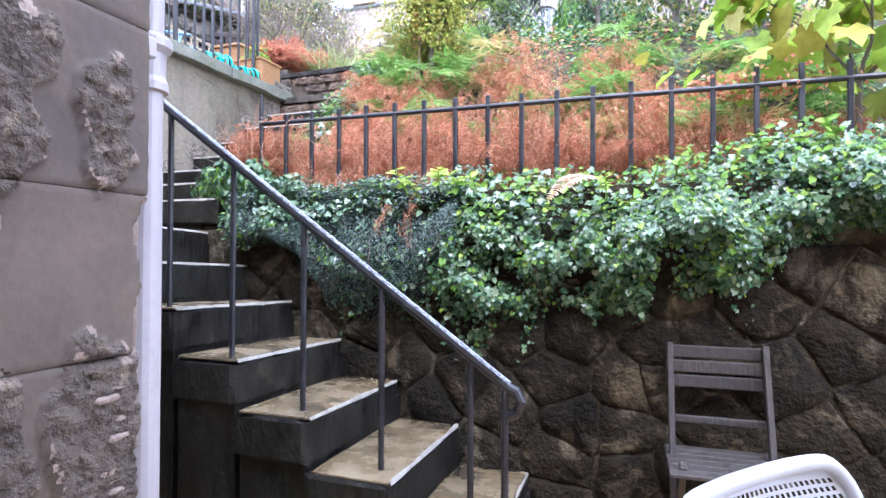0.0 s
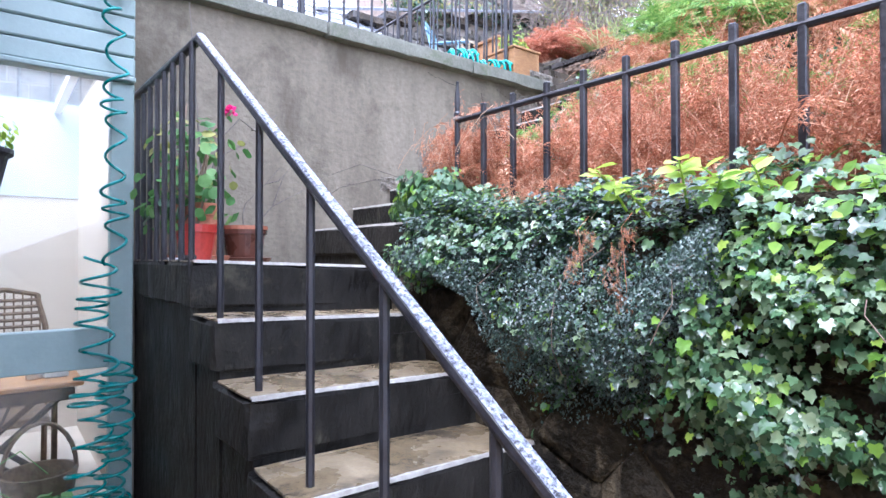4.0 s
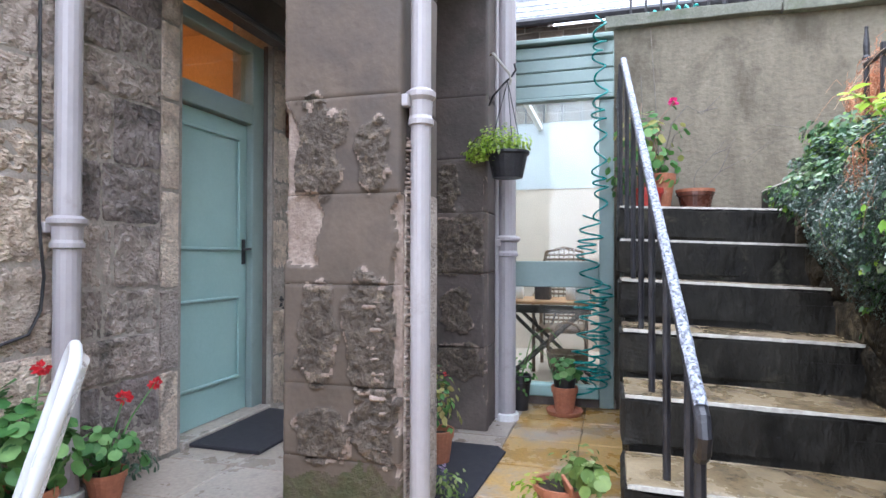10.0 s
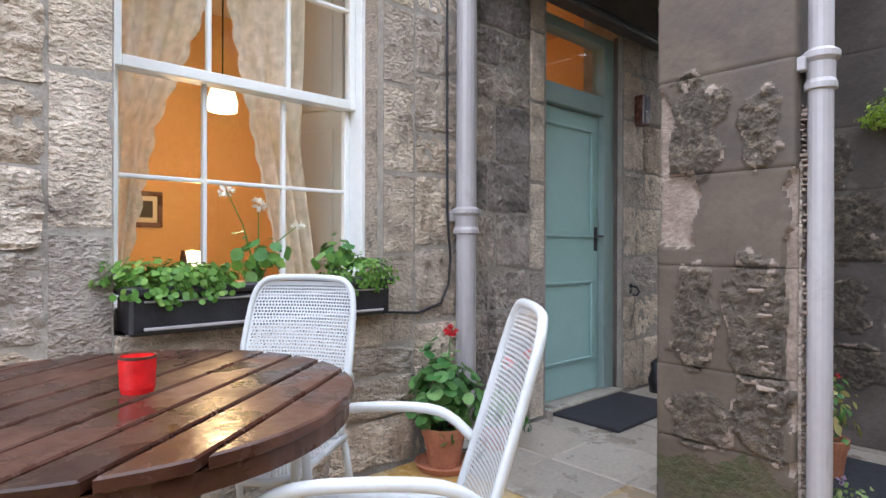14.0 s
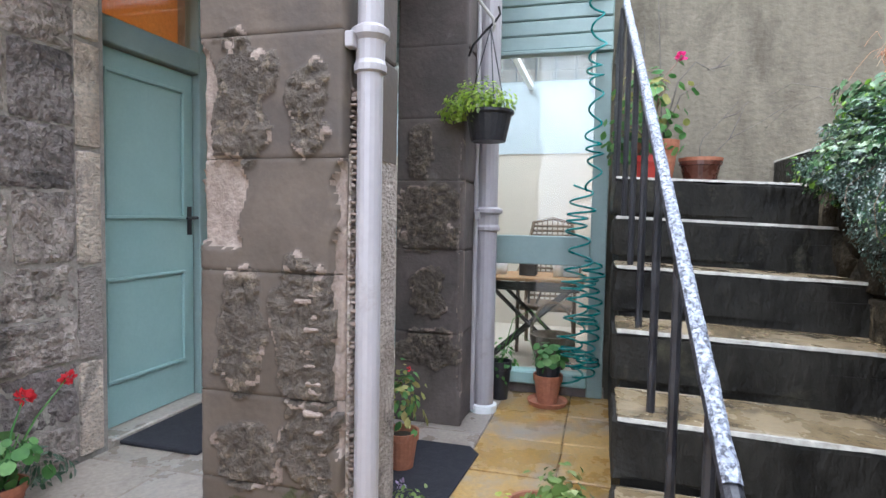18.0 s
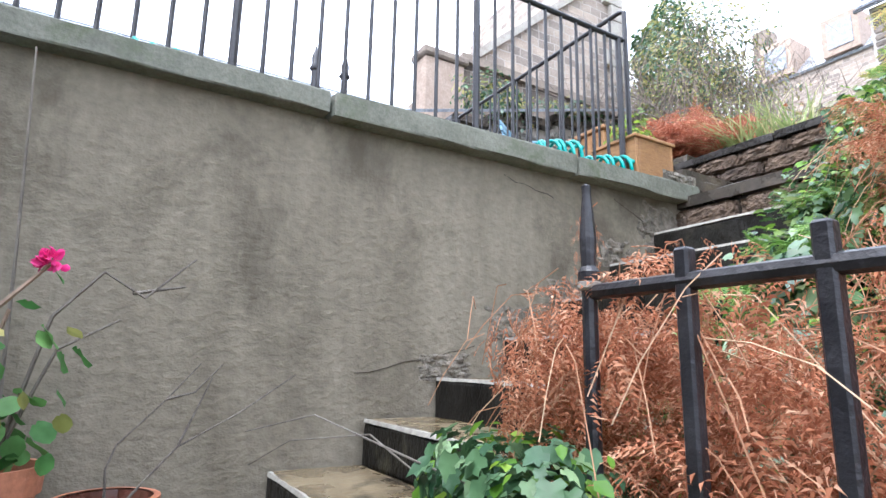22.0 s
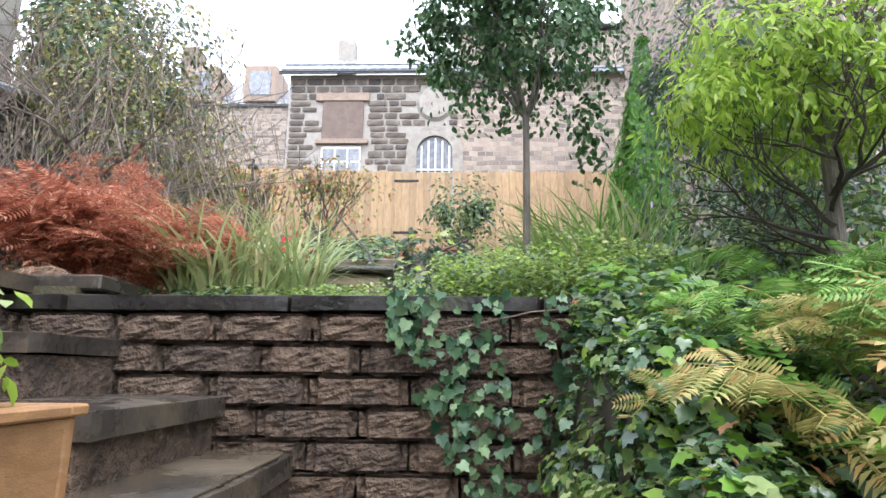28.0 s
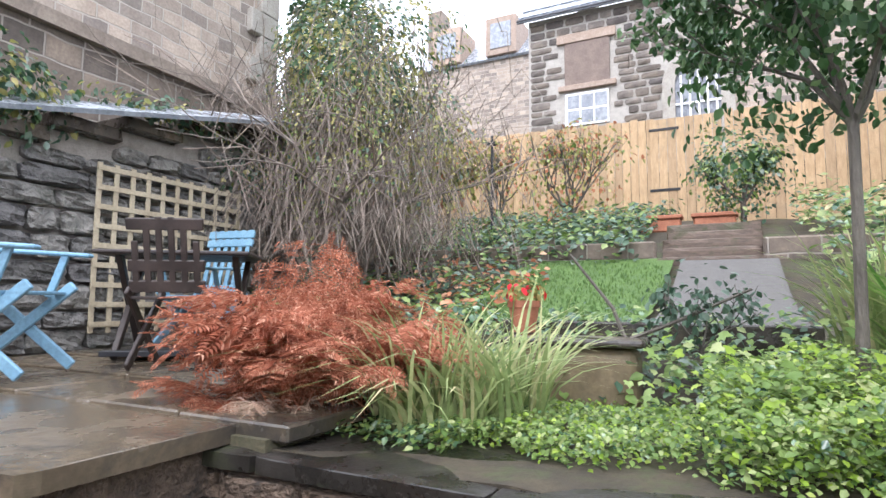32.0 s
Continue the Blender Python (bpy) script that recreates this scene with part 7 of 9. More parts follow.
x = -2.35 - 1.05 * RNG.uniform(0, 1, n) ** 1.1
z = 3.68 - (0.06 + 0.68 * np.clip((x + 3.45) / 0.35, 0.08, 1)) * RNG.uniform(0, 1, n) ** 0.9
keep = np.array([noise.noise(Vector((a * 6, b * 6, 2.0))) for a, b in zip(x, z)]) > -0.22
x, z, n = x[keep], z[keep], int(keep.sum())
grown("ivy_leaves", [(T_IVY, np.stack([x, 6.31 - 0.07 * RNG.uniform(0, 1, n), z], 1), np.array((0, -1.0, 0.15)) + 0.6 * unit(n), np.array((0, -0.2, -1.0)) + 0.7 * unit(n), RNG.uniform(0.022, 0.05, n), L_WALLIVY)], trail)
stems(trail, [[(-2.2, 6.4, 3.68), (-2.9, 6.30, 3.60), (-3.2, 6.30, 3.53), (-3.4, 6.30, 3.56)], [(-2.4, 6.32, 3.6), (-2.6, 6.30, 3.3), (-2.75, 6.3, 3.1)]], M_TWIG, 0.004)


def shrub(name, label, at, r, n, size, mats, tmpl=T_OVAL, trunk=0.5, limb_r=0.03, seed=1, depth=3, category="shrub", shell=0.25, lump=0.3, lift=0.35, limbs=4):
    """A shrub or small tree: forking limbs in a crown of separate leaves."""
    t = thing(name, label, category)
    rng = np.random.default_rng(seed)
    base = Vector((at[0], at[1], at[2]))
    tips, bm = [], bmesh.new()
    top = base + Vector((0.02, 0.0, trunk))
    tube(bm, [base - Vector((0, 0, 0.05)), base + Vector((0.02, 0.01, trunk * 0.5)), top], [limb_r, limb_r * 0.85, limb_r * 0.8], 9)
    for k in range(limbs):
        a = 2 * math.pi * (k + rng.uniform(-0.3, 0.3)) / limbs
        branchy(bm, top, (0.7 * math.cos(a), 0.7 * math.sin(a), 0.9), max(r) * 0.55, limb_r * 0.55, depth - 1, rng, 0.55, lift, tips)
    part("trunk", bm, M_BARK, t)
    c = np.array((at[0], at[1], at[2] + trunk + r[2] * 0.75))
    groups = []
    for mat, share in mats:
        k = int(n * share)
        p, d = blob(k, c, r, shell, lump, seed)
        j = rng.integers(0, len(tips), k // 2)
        tp = np.array([tuple(tips[i]) for i in j]) + 0.10 * max(r) * unit(k // 2)
        inside = (((tp - c) / (np.array(r) * 1.25)) ** 2).sum(1) < 1
        p[: k // 2][inside] = tp[inside]
        groups.append((tmpl, p, d + 0.7 * unit(k) + np.array((0, 0, 0.5)), droop(d, 0.9), size * rng.uniform(0.6, 1.25, k), mat))
    grown("crown", groups, t)
    return t


# shrubs beside the upper steps
shrub("golden_shrub", "yellow-variegated evergreen shrub on the bank", (-1.88, 4.8, 2.55), (0.42, 0.42, 0.46), 13000, 0.027, [(L_YELLOW, 0.88), (L_LIME, 0.12)], T_OVAL, 0.55, 0.03, 21)
lime = shrub("lime_shrub", "lime-green feathery shrub arching over dark bare branches", (-1.93, 6.12, 3.42), (0.44, 0.42, 0.16), 2600, 0.046, [(L_LIME, 0.75), (L_COVER, 0.25)], T_SLIM, 0.74, 0.030, 22, limbs=9, depth=4, lift=0.30, lump=0.5, shell=0.4)
bm = bmesh.new()
rb = np.random.default_rng(71)
for k in range(9):
    a = 2 * math.pi * k / 9 + rb.uniform(-0.3, 0.3)
    branchy(bm, Vector((-1.92, 6.12, 3.62 + 0.05 * k)), (math.cos(a), math.sin(a), 0.40), 0.22, 0.012, 3, rb, 0.6, 0.1, [])
part("bare_branch_work", bm, M_DARKTWIG, lime, "dark bare lower branches")
for c, r, n in (((-2.38, 5.95, 4.22), (0.14, 0.18, 0.10), 420), ((-2.18, 5.98, 4.42), (0.32, 0.28, 0.15), 1200), ((-1.75, 6.1, 4.50), (0.55, 0.42, 0.20), 2600)):
    spray = bush(lime, n, c, r, 0.046, [(L_LIME, 0.8), (L_COVER, 0.2)], T_SLIM, 0.4, "leaf_spray", 0.4, c[0])
    tagged(spray, kind="stuff")
shrub("grey_shrub", "grey-green shrub with lilac flower spikes", (-1.66, 7.08, 3.7), (0.60, 0.42, 0.86), 20000, 0.040, [(L_BLUEGREEN, 0.70), (L_COVER, 0.16), (L_LILAC, 0.14)], T_SLIM, 0.35, 0.03, 23)
shrub("bank_shrub", "mixed green shrub at the back of the bank", (0.2, 5.6, 3.0), (0.9, 0.7, 0.9), 7000, 0.05, [(L_COVER, 0.45), (L_PALE, 0.35), (L_TREE, 0.2)], T_OVAL, 0.5, 0.04, 24)
shrub("bank_shrub", "mixed green shrub at the back of the bank", (1.9, 5.9, 3.1), (1.0, 0.8, 1.0), 7000, 0.055, [(L_COVER, 0.5), (L_PALE, 0.2), (L_TREE, 0.3)], T_OVAL, 0.5, 0.04, 25)
shrub("pale_shrub", "pale fine-leaved shrub on the bank", (-0.6, 6.9, 3.6), (0.7, 0.6, 0.9), 5500, 0.055, [(L_COVER, 0.6), (L_BLUEGREEN, 0.4)], T_SLIM, 0.5, 0.035, 26)
vinea = shrub("grape_vine", "yellow-green large-leaved vine with orange berries on the bank", (0.95, 3.35, 1.5), (0.75, 0.35, 0.42), 230, 0.15, [(L_LIME, 0.55), (L_YELLOW, 0.45)], T_IVY, 0.62, 0.02, 27)
p, d = blob(420, (0.35, 3.22, 2.12), (0.55, 0.16, 0.09), 0.2, 0.4, 1)
grown("berry_cluster", [(T_ROUND, p, d + 0.5 * unit(420), unit(420), 0.022, L_BRACKEN)], vinea, kind="stuff")
t = thing("dock_stalk", "tall dry seed stalk on the bank", "plant", m=pose(-1.95, 4.7, ground_z(-1.95, 4.7)))
stems(t, [[(0, 0, 0), (0.02, 0, 0.6), (0.0, 0.02, 1.15)]], M_TWIG, 0.008)
p, d = blob(260, (0.0, 0.01, 0.86), (0.07, 0.07, 0.3), 0.2, 0.4, 3)
grown("seed_head", [(T_OVAL, p, d + unit(260), unit(260), 0.03, L_BRACKEN)], t, kind="stuff")

edge_ivy = thing("edge_ivy", "thick ivy and ground elder over the edge of the bank", "ivy")
for k in range(8):
    yy = 3.5 + k * 0.36
    bush(edge_ivy, 900, (-2.66, yy, ground_z(-2.6, yy) - 0.04), (0.13, 0.24, 0.26), 0.034, [(L_IVY, 0.66), (L_COVER, 0.2), (L_IVYFRESH, 0.14)], T_IVY, 0.5, "ivy_leaves", 0.3, k)
for k, (x, y, z, rx, rz) in enumerate([(-2.72, 5.55, 3.0, 0.16, 0.2), (-2.70, 5.85, 3.05, 0.18, 0.24), (-2.68, 6.15, 3.1, 0.2, 0.24), (-2.5, 6.0, 3.25, 0.2, 0.2), (-2.72, 5.2, 2.9, 0.14, 0.24)]):
    bush(edge_ivy, 800, (x, y, z), (rx, 0.2, rz), 0.036, [(L_COVER, 0.5), (L_IVY, 0.25), (L_BLUEGREEN, 0.15), (L_IVYFRESH, 0.10)], T_IVY, 0.5, "ivy_leaves", 0.3, 20 + k)

carpet("hedge_top", "small dark creeper and ivy over the top of the hedge", -2.35, -0.9, 2.72, 3.12, 9000, [(L_SMALL, 0.72), (L_IVY, 0.22), (L_IVYFRESH, 0.06)], 0.019, T_OVAL, 0.10, "creeper", seed=61, zf=lambda x, y: ivy_high(x) - 0.10 + 0.04 * noise.noise(Vector((x * 6, y * 6, 1))))

carpet("hedge_top", "small green creeper heaped over the hedge below the railing", -2.25, -1.2, 2.78, 3.16, 9000, [(L_SMALL, 0.55), (L_WALLIVY, 0.33), (L_IVYFRESH, 0.12)], 0.021, T_OVAL, 0.13, "creeper", seed=63, zf=lambda x, y: ivy_high(x) - 0.02 + 0.05 * noise.noise(Vector((x * 5, y * 5, 2))))

# ivy with large glossy leaves at the edge of the upper steps
big_ivy = thing("large_leaf_ivy", "large glossy blue-green ivy leaves beside the upper steps", "ivy")
for k, (x, y, dz) in enumerate([(-2.5, 3.5, 0.16), (-2.35, 3.75, 0.2), (-2.5, 4.1, 0.2), (-2.3, 4.25, 0.26), (-2.1, 3.6, 0.2)]):
    bush(big_ivy, 110, (x, y, ground_z(x, y) + dz), (0.17, 0.17, 0.15), 0.062, [(L_IVY, 0.8), (L_BLUEGREEN, 0.2)], T_IVY, 0.5, "ivy_leaves", 0.3, 50 + k)


# ---- planter box, side steps ----
pl = thing("wooden_planter", "square brown timber planter with a leafy green shrub", "planter", m=pose(-3.97, 5.09, 3.02))
for a in ((-0.165, 0.165, -0.165, -0.14), (-0.165, 0.165, 0.14, 0.165), (-0.165, -0.14, -0.14, 0.14), (0.14, 0.165, -0.14, 0.14)):
    part("side_board", box(*a, 0.0, 0.295, 0.004), M_WOODPL, pl)
part("rim", bx(bx(bx(bx(bmesh.new(), -0.178, 0.178, -0.178, -0.13, 0.295, 0.315, 0.004), -0.178, 0.178, 0.13, 0.178, 0.295, 0.315, 0.004), -0.178, -0.13, -0.13, 0.13, 0.295, 0.315, 0.004), 0.13, 0.178, -0.13, 0.13, 0.295, 0.315, 0.004), M_WOODPL, pl)
part("soil", box(-0.14, 0.14, -0.14, 0.14, 0.2, 0.28), M_SOIL, pl)
bush(pl, 260, (-0.03, 0.02, 0.40), (0.15, 0.14, 0.13), 0.05, [(L_LIME, 0.5), (L_COVER, 0.5)], T_OVAL, 0.3)
pl2 = thing("tall_planter", "tall dark timber planter box at the patio edge", "planter", m=pose(-4.55, 5.45, 2.93))
part("box", box(-0.17, 0.17, -0.17, 0.17, 0.0, 0.72, 0.008), M_WOODPL, pl2)
part("cap", box(-0.19, 0.19, -0.19, 0.19, 0.72, 0.75, 0.006), M_WOODPL, pl2)
side = thing("side_steps", "rough dark stone steps up to the paved terrace", "stairs", kind="structure")
part("step_base", box(-4.5, -3.74, 5.24, 6.42, 2.80, 3.03), M_BLOCK, side)
part("tread", worn_slab(-4.5, -3.72, 5.22, 6.33, 3.03, 3.115, 31, 0.016), M_SLABD, side, "dark wet tread")
part("wet_tread_top", worn_slab(-4.4, -3.74, 5.26, 6.31, 3.112, 3.119, 33, 0.008), M_SLABW, side, "wet brown top")
part("step_base", box(-5.0, -4.02, 5.6, 6.42, 3.0, 3.225), M_BLOCK, side)
part("tread", worn_slab(-5.0, -3.98, 5.58, 6.36, 3.225, 3.305, 32, 0.016), M_SLABD, side, "dark wet tread")
part("step_base", box(-5.6, -4.4, 5.9, 6.42, 3.0, 3.43), M_BLOCK, side)
part("tread", worn_slab(-5.6, -4.38, 5.88, 6.40, 3.43, 3.50, 34, 0.016), M_SLABD, side, "dark wet tread")
part("step_base", box(-7.9, -4.84, 5.80, 6.42, 3.0, 3.665), M_BLOCK, side)
part("top_flag", worn_slab(-6.3, -4.78, 5.70, 6.43, 3.665, 3.742, 36, 0.016), M_SLABW, side, "broad wet brown flag")
part("top_flag", worn_slab(-7.9, -6.31, 5.70, 6.43, 3.665, 3.744, 37, 0.016), M_SLABW, side, "broad wet brown flag")

# ---- upper terrace ----
terrace = thing("terrace_paving", "wet brown flagstones of the upper terrace", "paving", kind="structure")
part("paving_bed", box(-7.9, -4.62, 6.40, 9.9, 3.4, 3.70), M_JOINT, terrace)
lowwall = thing("low_wall", "rough low stone edge of the terrace steps", "wall", kind="structure")
part("edge_stone", worn_slab(-7.9, -5.55, 6.0, 6.42, 3.2, 3.70, 44, 0.03), M_SLABD, lowwall)


def slatted_chair(m, mat, label, arms=True, high=1.06, arch=False):
    """A folding slatted garden chair, facing local +y."""
    t = thing("garden_chair", label, "chair", group="terrace chairs", m=m)
    for k in range(6):
        x = -0.2 + k * 0.08
        top = high - (0.15 * (abs(k - 2.5) / 2.5) ** 2 if arch else 0)
        part("back_slat", bx(bmesh.new(), -0.021, 0.021, -0.009, 0.009, 0.0, top - 0.46, 0.004, m=pose(x, -0.2, 0.46, 14, 0, 0)), mat, t)
    for z in (0.5, high - 0.14 if not arch else 0.62, high - 0.06 if not arch else 0.86):
        part("back_rail", bx(bmesh.new(), -0.25, 0.25, -0.014, 0.014, -0.035, 0.035, 0.006, m=pose(0, -0.195 - (z - 0.46) * 0.25, z, 14, 0, 0)), mat, t)
    for k in range(6):
        part("seat_slat", box(-0.24, 0.24, -0.2 + k * 0.075, -0.14 + k * 0.075, 0.42, 0.44, 0.005), mat, t)
    for s in (-1, 1):
        part("front_leg", bx(bmesh.new(), -0.014, 0.014, -0.03, 0.03, -0.34, 0.34, 0.006, m=pose(s * 0.25, 0.02, 0.25, 48, 0, 0)), mat, t)
        part("back_leg", bx(bmesh.new(), -0.014, 0.014, -0.03, 0.03, -0.34, 0.34, 0.006, m=pose(s * 0.225, 0.02, 0.25, -48, 0, 0)), mat, t)
        if arms:
            part("arm", bx(bmesh.new(), -0.035, 0.035, -0.27, 0.29, -0.012, 0.012, 0.008, m=pose(s * 0.28, 0.04, 0.665, -3, 0, 0)), mat, t)
            part("arm_prop", bx(bmesh.new(), -0.012, 0.012, -0.02, 0.02, -0.14, 0.13, 0.004, m=pose(s * 0.27, 0.16, 0.54, -18, 0, 0)), mat, t)
    return t


TZR = 3.78
slatted_chair(pose(-6.62, 6.50, TZR, 0, 0, -55), M_BLUE, "blue-painted folding slatted garden armchair")
slatted_chair(pose(-7.25, 8.35, TZR, 0, 0, -172), M_BLUE, "blue-painted folding slatted garden armchair")
slatted_chair(pose(-6.10, 7.20, TZR, 0, 0, 30) @ Matrix.Diagonal((0.84, 0.84, 0.95, 1)), M_DARKWOOD, "dark brown slatted chair with an arched back", False, 0.92, True)
tt = thing("terrace_table", "dark brown folding garden table", "table", m=pose(-6.72, 7.75, TZR, 0, 0, 35))
part("tabletop", box(-0.5, 0.5, -0.38, 0.38, 0.70, 0.73, 0.01), M_DARKWOOD, tt)
for s in (-1, 1):
    for o in (-1, 1):
        part("leg", bx(bmesh.new(), -0.02, 0.02, -0.025, 0.025, -0.43, 0.42, 0.005, m=pose(s * 0.38, 0, 0.36, o * 34, 0, 0)), M_DARKWOOD, tt)
part("shelf", box(-0.45, 0.45, -0.3, 0.3, 0.02, 0.06, 0.006), M_BLACK, tt)

# boundary wall on the left, its roof strip, trellis
bw = thing("wall_garden_west", "old rubble boundary wall with a stone cap", "wall", kind="structure")
part("wall_core", box(-8.4, -8.05, 5.6, 16.5, 3.0, 5.0), M_MORTAR, bw)
for k in range(12):
    part("wall_core", box(-8.4, -8.05, 5.6 + k * 0.6, 6.2 + k * 0.6, 5.0, 5.12 + 0.143 * k), M_MORTAR, bw)
for k in range(12):
    zc = 5.21 + 0.143 * k
    part("cap_stone", worn_slab(-8.45, -7.9, 5.6 + k * 0.6, 6.19 + k * 0.6, zc - 0.09, zc + 0.03, 80 + k, 0.02), M_SLABD, bw)
lean = thing("lean_to_roof", "wet slate lean-to roof beyond the boundary wall", "roof", kind="structure")
part("slates", bx(bmesh.new(), -0.30, 0.02, 5.2, 10.6, -0.02, 0.02, m=pose(-8.44, 0, 4.02, 13.4, 22, 0)), M_SLATE, lean)
trl = thing("trellis", "pale square wooden trellis leaning on the rubble wall", "trellis", m=pose(-7.93, 7.78, 3.9))
for k in range(11):
    part("upright_lath", box(0.0, 0.012, k * 0.152, k * 0.152 + 0.045, 0.0, 1.44, 0.002), M_TRELLIS, trl)
for k in range(9):
    part("cross_lath", box(0.012, 0.022, 0.0, 1.57, 0.05 + k * 0.165, 0.095 + k * 0.165, 0.002), M_TRELLIS, trl)
ws = thing("wall_creeper", "green creeper hanging from the boundary wall", "creeper")
for c, r, n in (((-7.92, 6.9, 5.75), (0.14, 0.7, 0.38), 900), ((-7.92, 9.9, 5.6), (0.16, 0.9, 0.35), 900), ((-7.9, 8.6, 5.95), (0.12, 1.0, 0.14), 350)):
    bush(ws, n, c, r, 0.07, [(L_BLUEGREEN, 0.5), (L_TREE, 0.25), (L_PALE, 0.25)], T_OVAL, 0.3, "creeper_leaves")

# houses behind
def walled(name, parent, mat, outline, x0, x1, label=""):
    """An upright wall over an outline of (y, z), from x0 to x1."""
    bm = bmesh.new()
    near = [bm.verts.new((x0, y, z)) for y, z in outline]
    far = [bm.verts.new((x1, y, z)) for y, z in outline]
    bm.faces.new(near), bm.faces.new(far[::-1])
    for i in range(len(near)):
        k = (i + 1) % len(near)
        bm.faces.new((near[i], near[k], far[k], far[i]))
    bmesh.ops.recalc_face_normals(bm, faces=bm.faces[:])
    return part(name, bm, mat, parent, label)


gab = thing("neighbour_house", "tall house of pale rubble stone beyond the boundary wall", "house")
walled("wall", gab, M_FARWALL, ((6.6, 2.0), (11.15, 2.0), (11.15, 12.0), (10.95, 10.2), (6.6, 6.45)), -9.3, -15.0)
for k in range(22):
    part("quoin", box(-9.33, -9.2, 11.15 - (0.34 if k % 2 else 0.52), 11.17, 3.0 + k * 0.36, 3.35 + k * 0.36, 0.012), M_ARCH, gab)
walled("skew", gab, M_ARCH, ((6.6, 6.45), (10.95, 10.2), (10.95, 10.38), (6.6, 6.63)), -9.22, -9.6, "pale raking skew stones")
rak = thing("outhouse", "dark stone outhouse with a dark cope and a pale pier", "house")
walled("wall", rak, M_DARKWALL, ((6.85, 2.6), (10.6, 2.6), (10.6, 6.66), (6.85, 6.74)), -8.8, -9.15)
walled("cope", rak, M_BRICKFAR, ((6.85, 6.74), (10.62, 6.66), (10.62, 6.80), (6.85, 6.88)), -8.72, -9.2, "dark cope stones")
part("gate_pier", box(-9.05, -8.7, 6.15, 6.86, 2.6, 6.62, 0.02), M_STONEFAR, rak, "pale stone pier")
part("pier_cap", box(-9.1, -8.64, 6.1, 6.92, 6.62, 6.76, 0.03), M_BRICKFAR, rak)

# slate roofs of the street seen over the patio
roofs = thing("street_house", "grey slate-roofed house with a brick chimney beyond the patio", "house")
roof_bm = bmesh.new()
for k in range(15):
    for j in range(17):
        bx(roof_bm, -0.17 - k * 0.15, 0.02 - k * 0.15, -1.4 + j * 0.36 + 0.18 * (k % 2), -1.046 + j * 0.36 + 0.18 * (k % 2), 0.012 * k % 0.02, 0.018 + 0.012 * k % 0.02)
bmesh.ops.transform(roof_bm, matrix=pose(-7.35, 1.2, 4.57, 0, 36, 0), verts=roof_bm.verts)
part("roof", roof_bm, M_SLATE, roofs, "wet grey slates")
part("wall", box(-9.4, -7.6, -0.04, 5.95, 0.0, 4.55), M_DARKWALL, roofs)
part("gutter", tube(bmesh.new(), [(-7.32, -0.2, 4.53), (-7.32, 6.0, 4.53)], 0.06, 8), M_BLACK, roofs)
part("chimney", box(-9.4, -8.6, 0.0, 0.85, 3.0, 9.5, 0.02), M_BRICKST, roofs, "brick chimney stack")
tall = thing("tall_tenement", "tall pale stone tenement behind the sunroom", "house")
part("wall", box(-13.5, -8.0, -6.0, -0.05, 0.0, 16.0), M_FARWALL, tall)
for z in (5.2, 8.2, 11.2):
    for y in (-1.2, -3.2):
        w = part("window", box(-8.02, -7.96, y - 0.45, y + 0.45, z, z + 1.7, 0.01), M_WHITE, tall)
        part("pane", box(-7.965, -7.95, y - 0.38, y + 0.38, z + 0.08, z + 1.62), M_SLATE, w)

# ---- garden plants ----
big = thing("climber_thicket", "tangled bare climber and yellowing shrub over the garden corner", "shrub")
bm, tips, rg2 = bmesh.new(), [], np.random.default_rng(31)
for k in range(16):
    a = rg2.uniform(0, 6.28)
    branchy(bm, (-7.25 + 0.5 * math.cos(a), 10.2 + 0.4 * math.sin(a), 4.0), (0.3 * math.cos(a), 0.3 * math.sin(a), 1.0), 1.35, 0.03, 3, rg2, 0.55, 0.1, tips)
part("limb_work", bm, M_CLIMB, big)
bm = bmesh.new()
for _ in range(3400):
    q = Vector((-7.0 + rg2.normal(0, 0.72), 9.9 + rg2.normal(0, 0.42), 4.7 + abs(rg2.normal(0, 1.05))))
    a, r = rg2.uniform(0, 6.28), rg2.uniform(0.2, 0.55)
    tube(bm, [q, q + Vector((r * 0.5 * math.cos(a), r * 0.5 * math.sin(a), 0.12)), q + Vector((r * math.cos(a), r * math.sin(a), -r * rg2.uniform(0.3, 1.1)))], rg2.uniform(0.002, 0.005), 3, ends=False)
part("twig_tangle", bm, M_CLIMB, big, kind="stuff")
bush(big, 5200, (-7.3, 10.5, 7.0), (1.25, 0.9, 1.2), 0.075, [(L_TREE, 0.3), (L_PALE, 0.4), (L_BLUEGREEN, 0.3)], T_OVAL, 0.35, "leaves", 0.3, 1.0)
bush(big, 2400, (-7.0, 9.6, 5.9), (1.0, 0.4, 1.1), 0.05, [(L_PALE, 0.55), (L_COVER, 0.3), (L_BLUEGREEN, 0.15)], T_OVAL, 0.3, "scattered_leafage", 0.3, 3.0)
bush(big, 1500, (-6.6, 10.4, 6.0), (0.9, 0.6, 0.95), 0.07, [(L_PALE, 0.7), (L_BLUEGREEN, 0.3)], T_OVAL, 0.35, "low_leaves", 0.3, 2.0)
iv = thing("house_ivy", "dark ivy climbing the corner of the neighbouring house", "ivy")
bush(iv, 5200, (-8.6, 11.7, 7.6), (0.85, 0.8, 1.9), 0.085, [(L_TREE, 0.55), (L_BLUEGREEN, 0.3), (L_PALE, 0.15)], T_IVY, 0.6, "ivy_leaves", 0.25, 3.0)
bush(iv, 3400, (-7.75, 11.9, 6.7), (1.0, 0.7, 1.25), 0.085, [(L_PALE, 0.55), (L_COVER, 0.25), (L_TREE, 0.2)], T_OVAL, 0.45, "yellow_leaves", 0.35, 5.0)
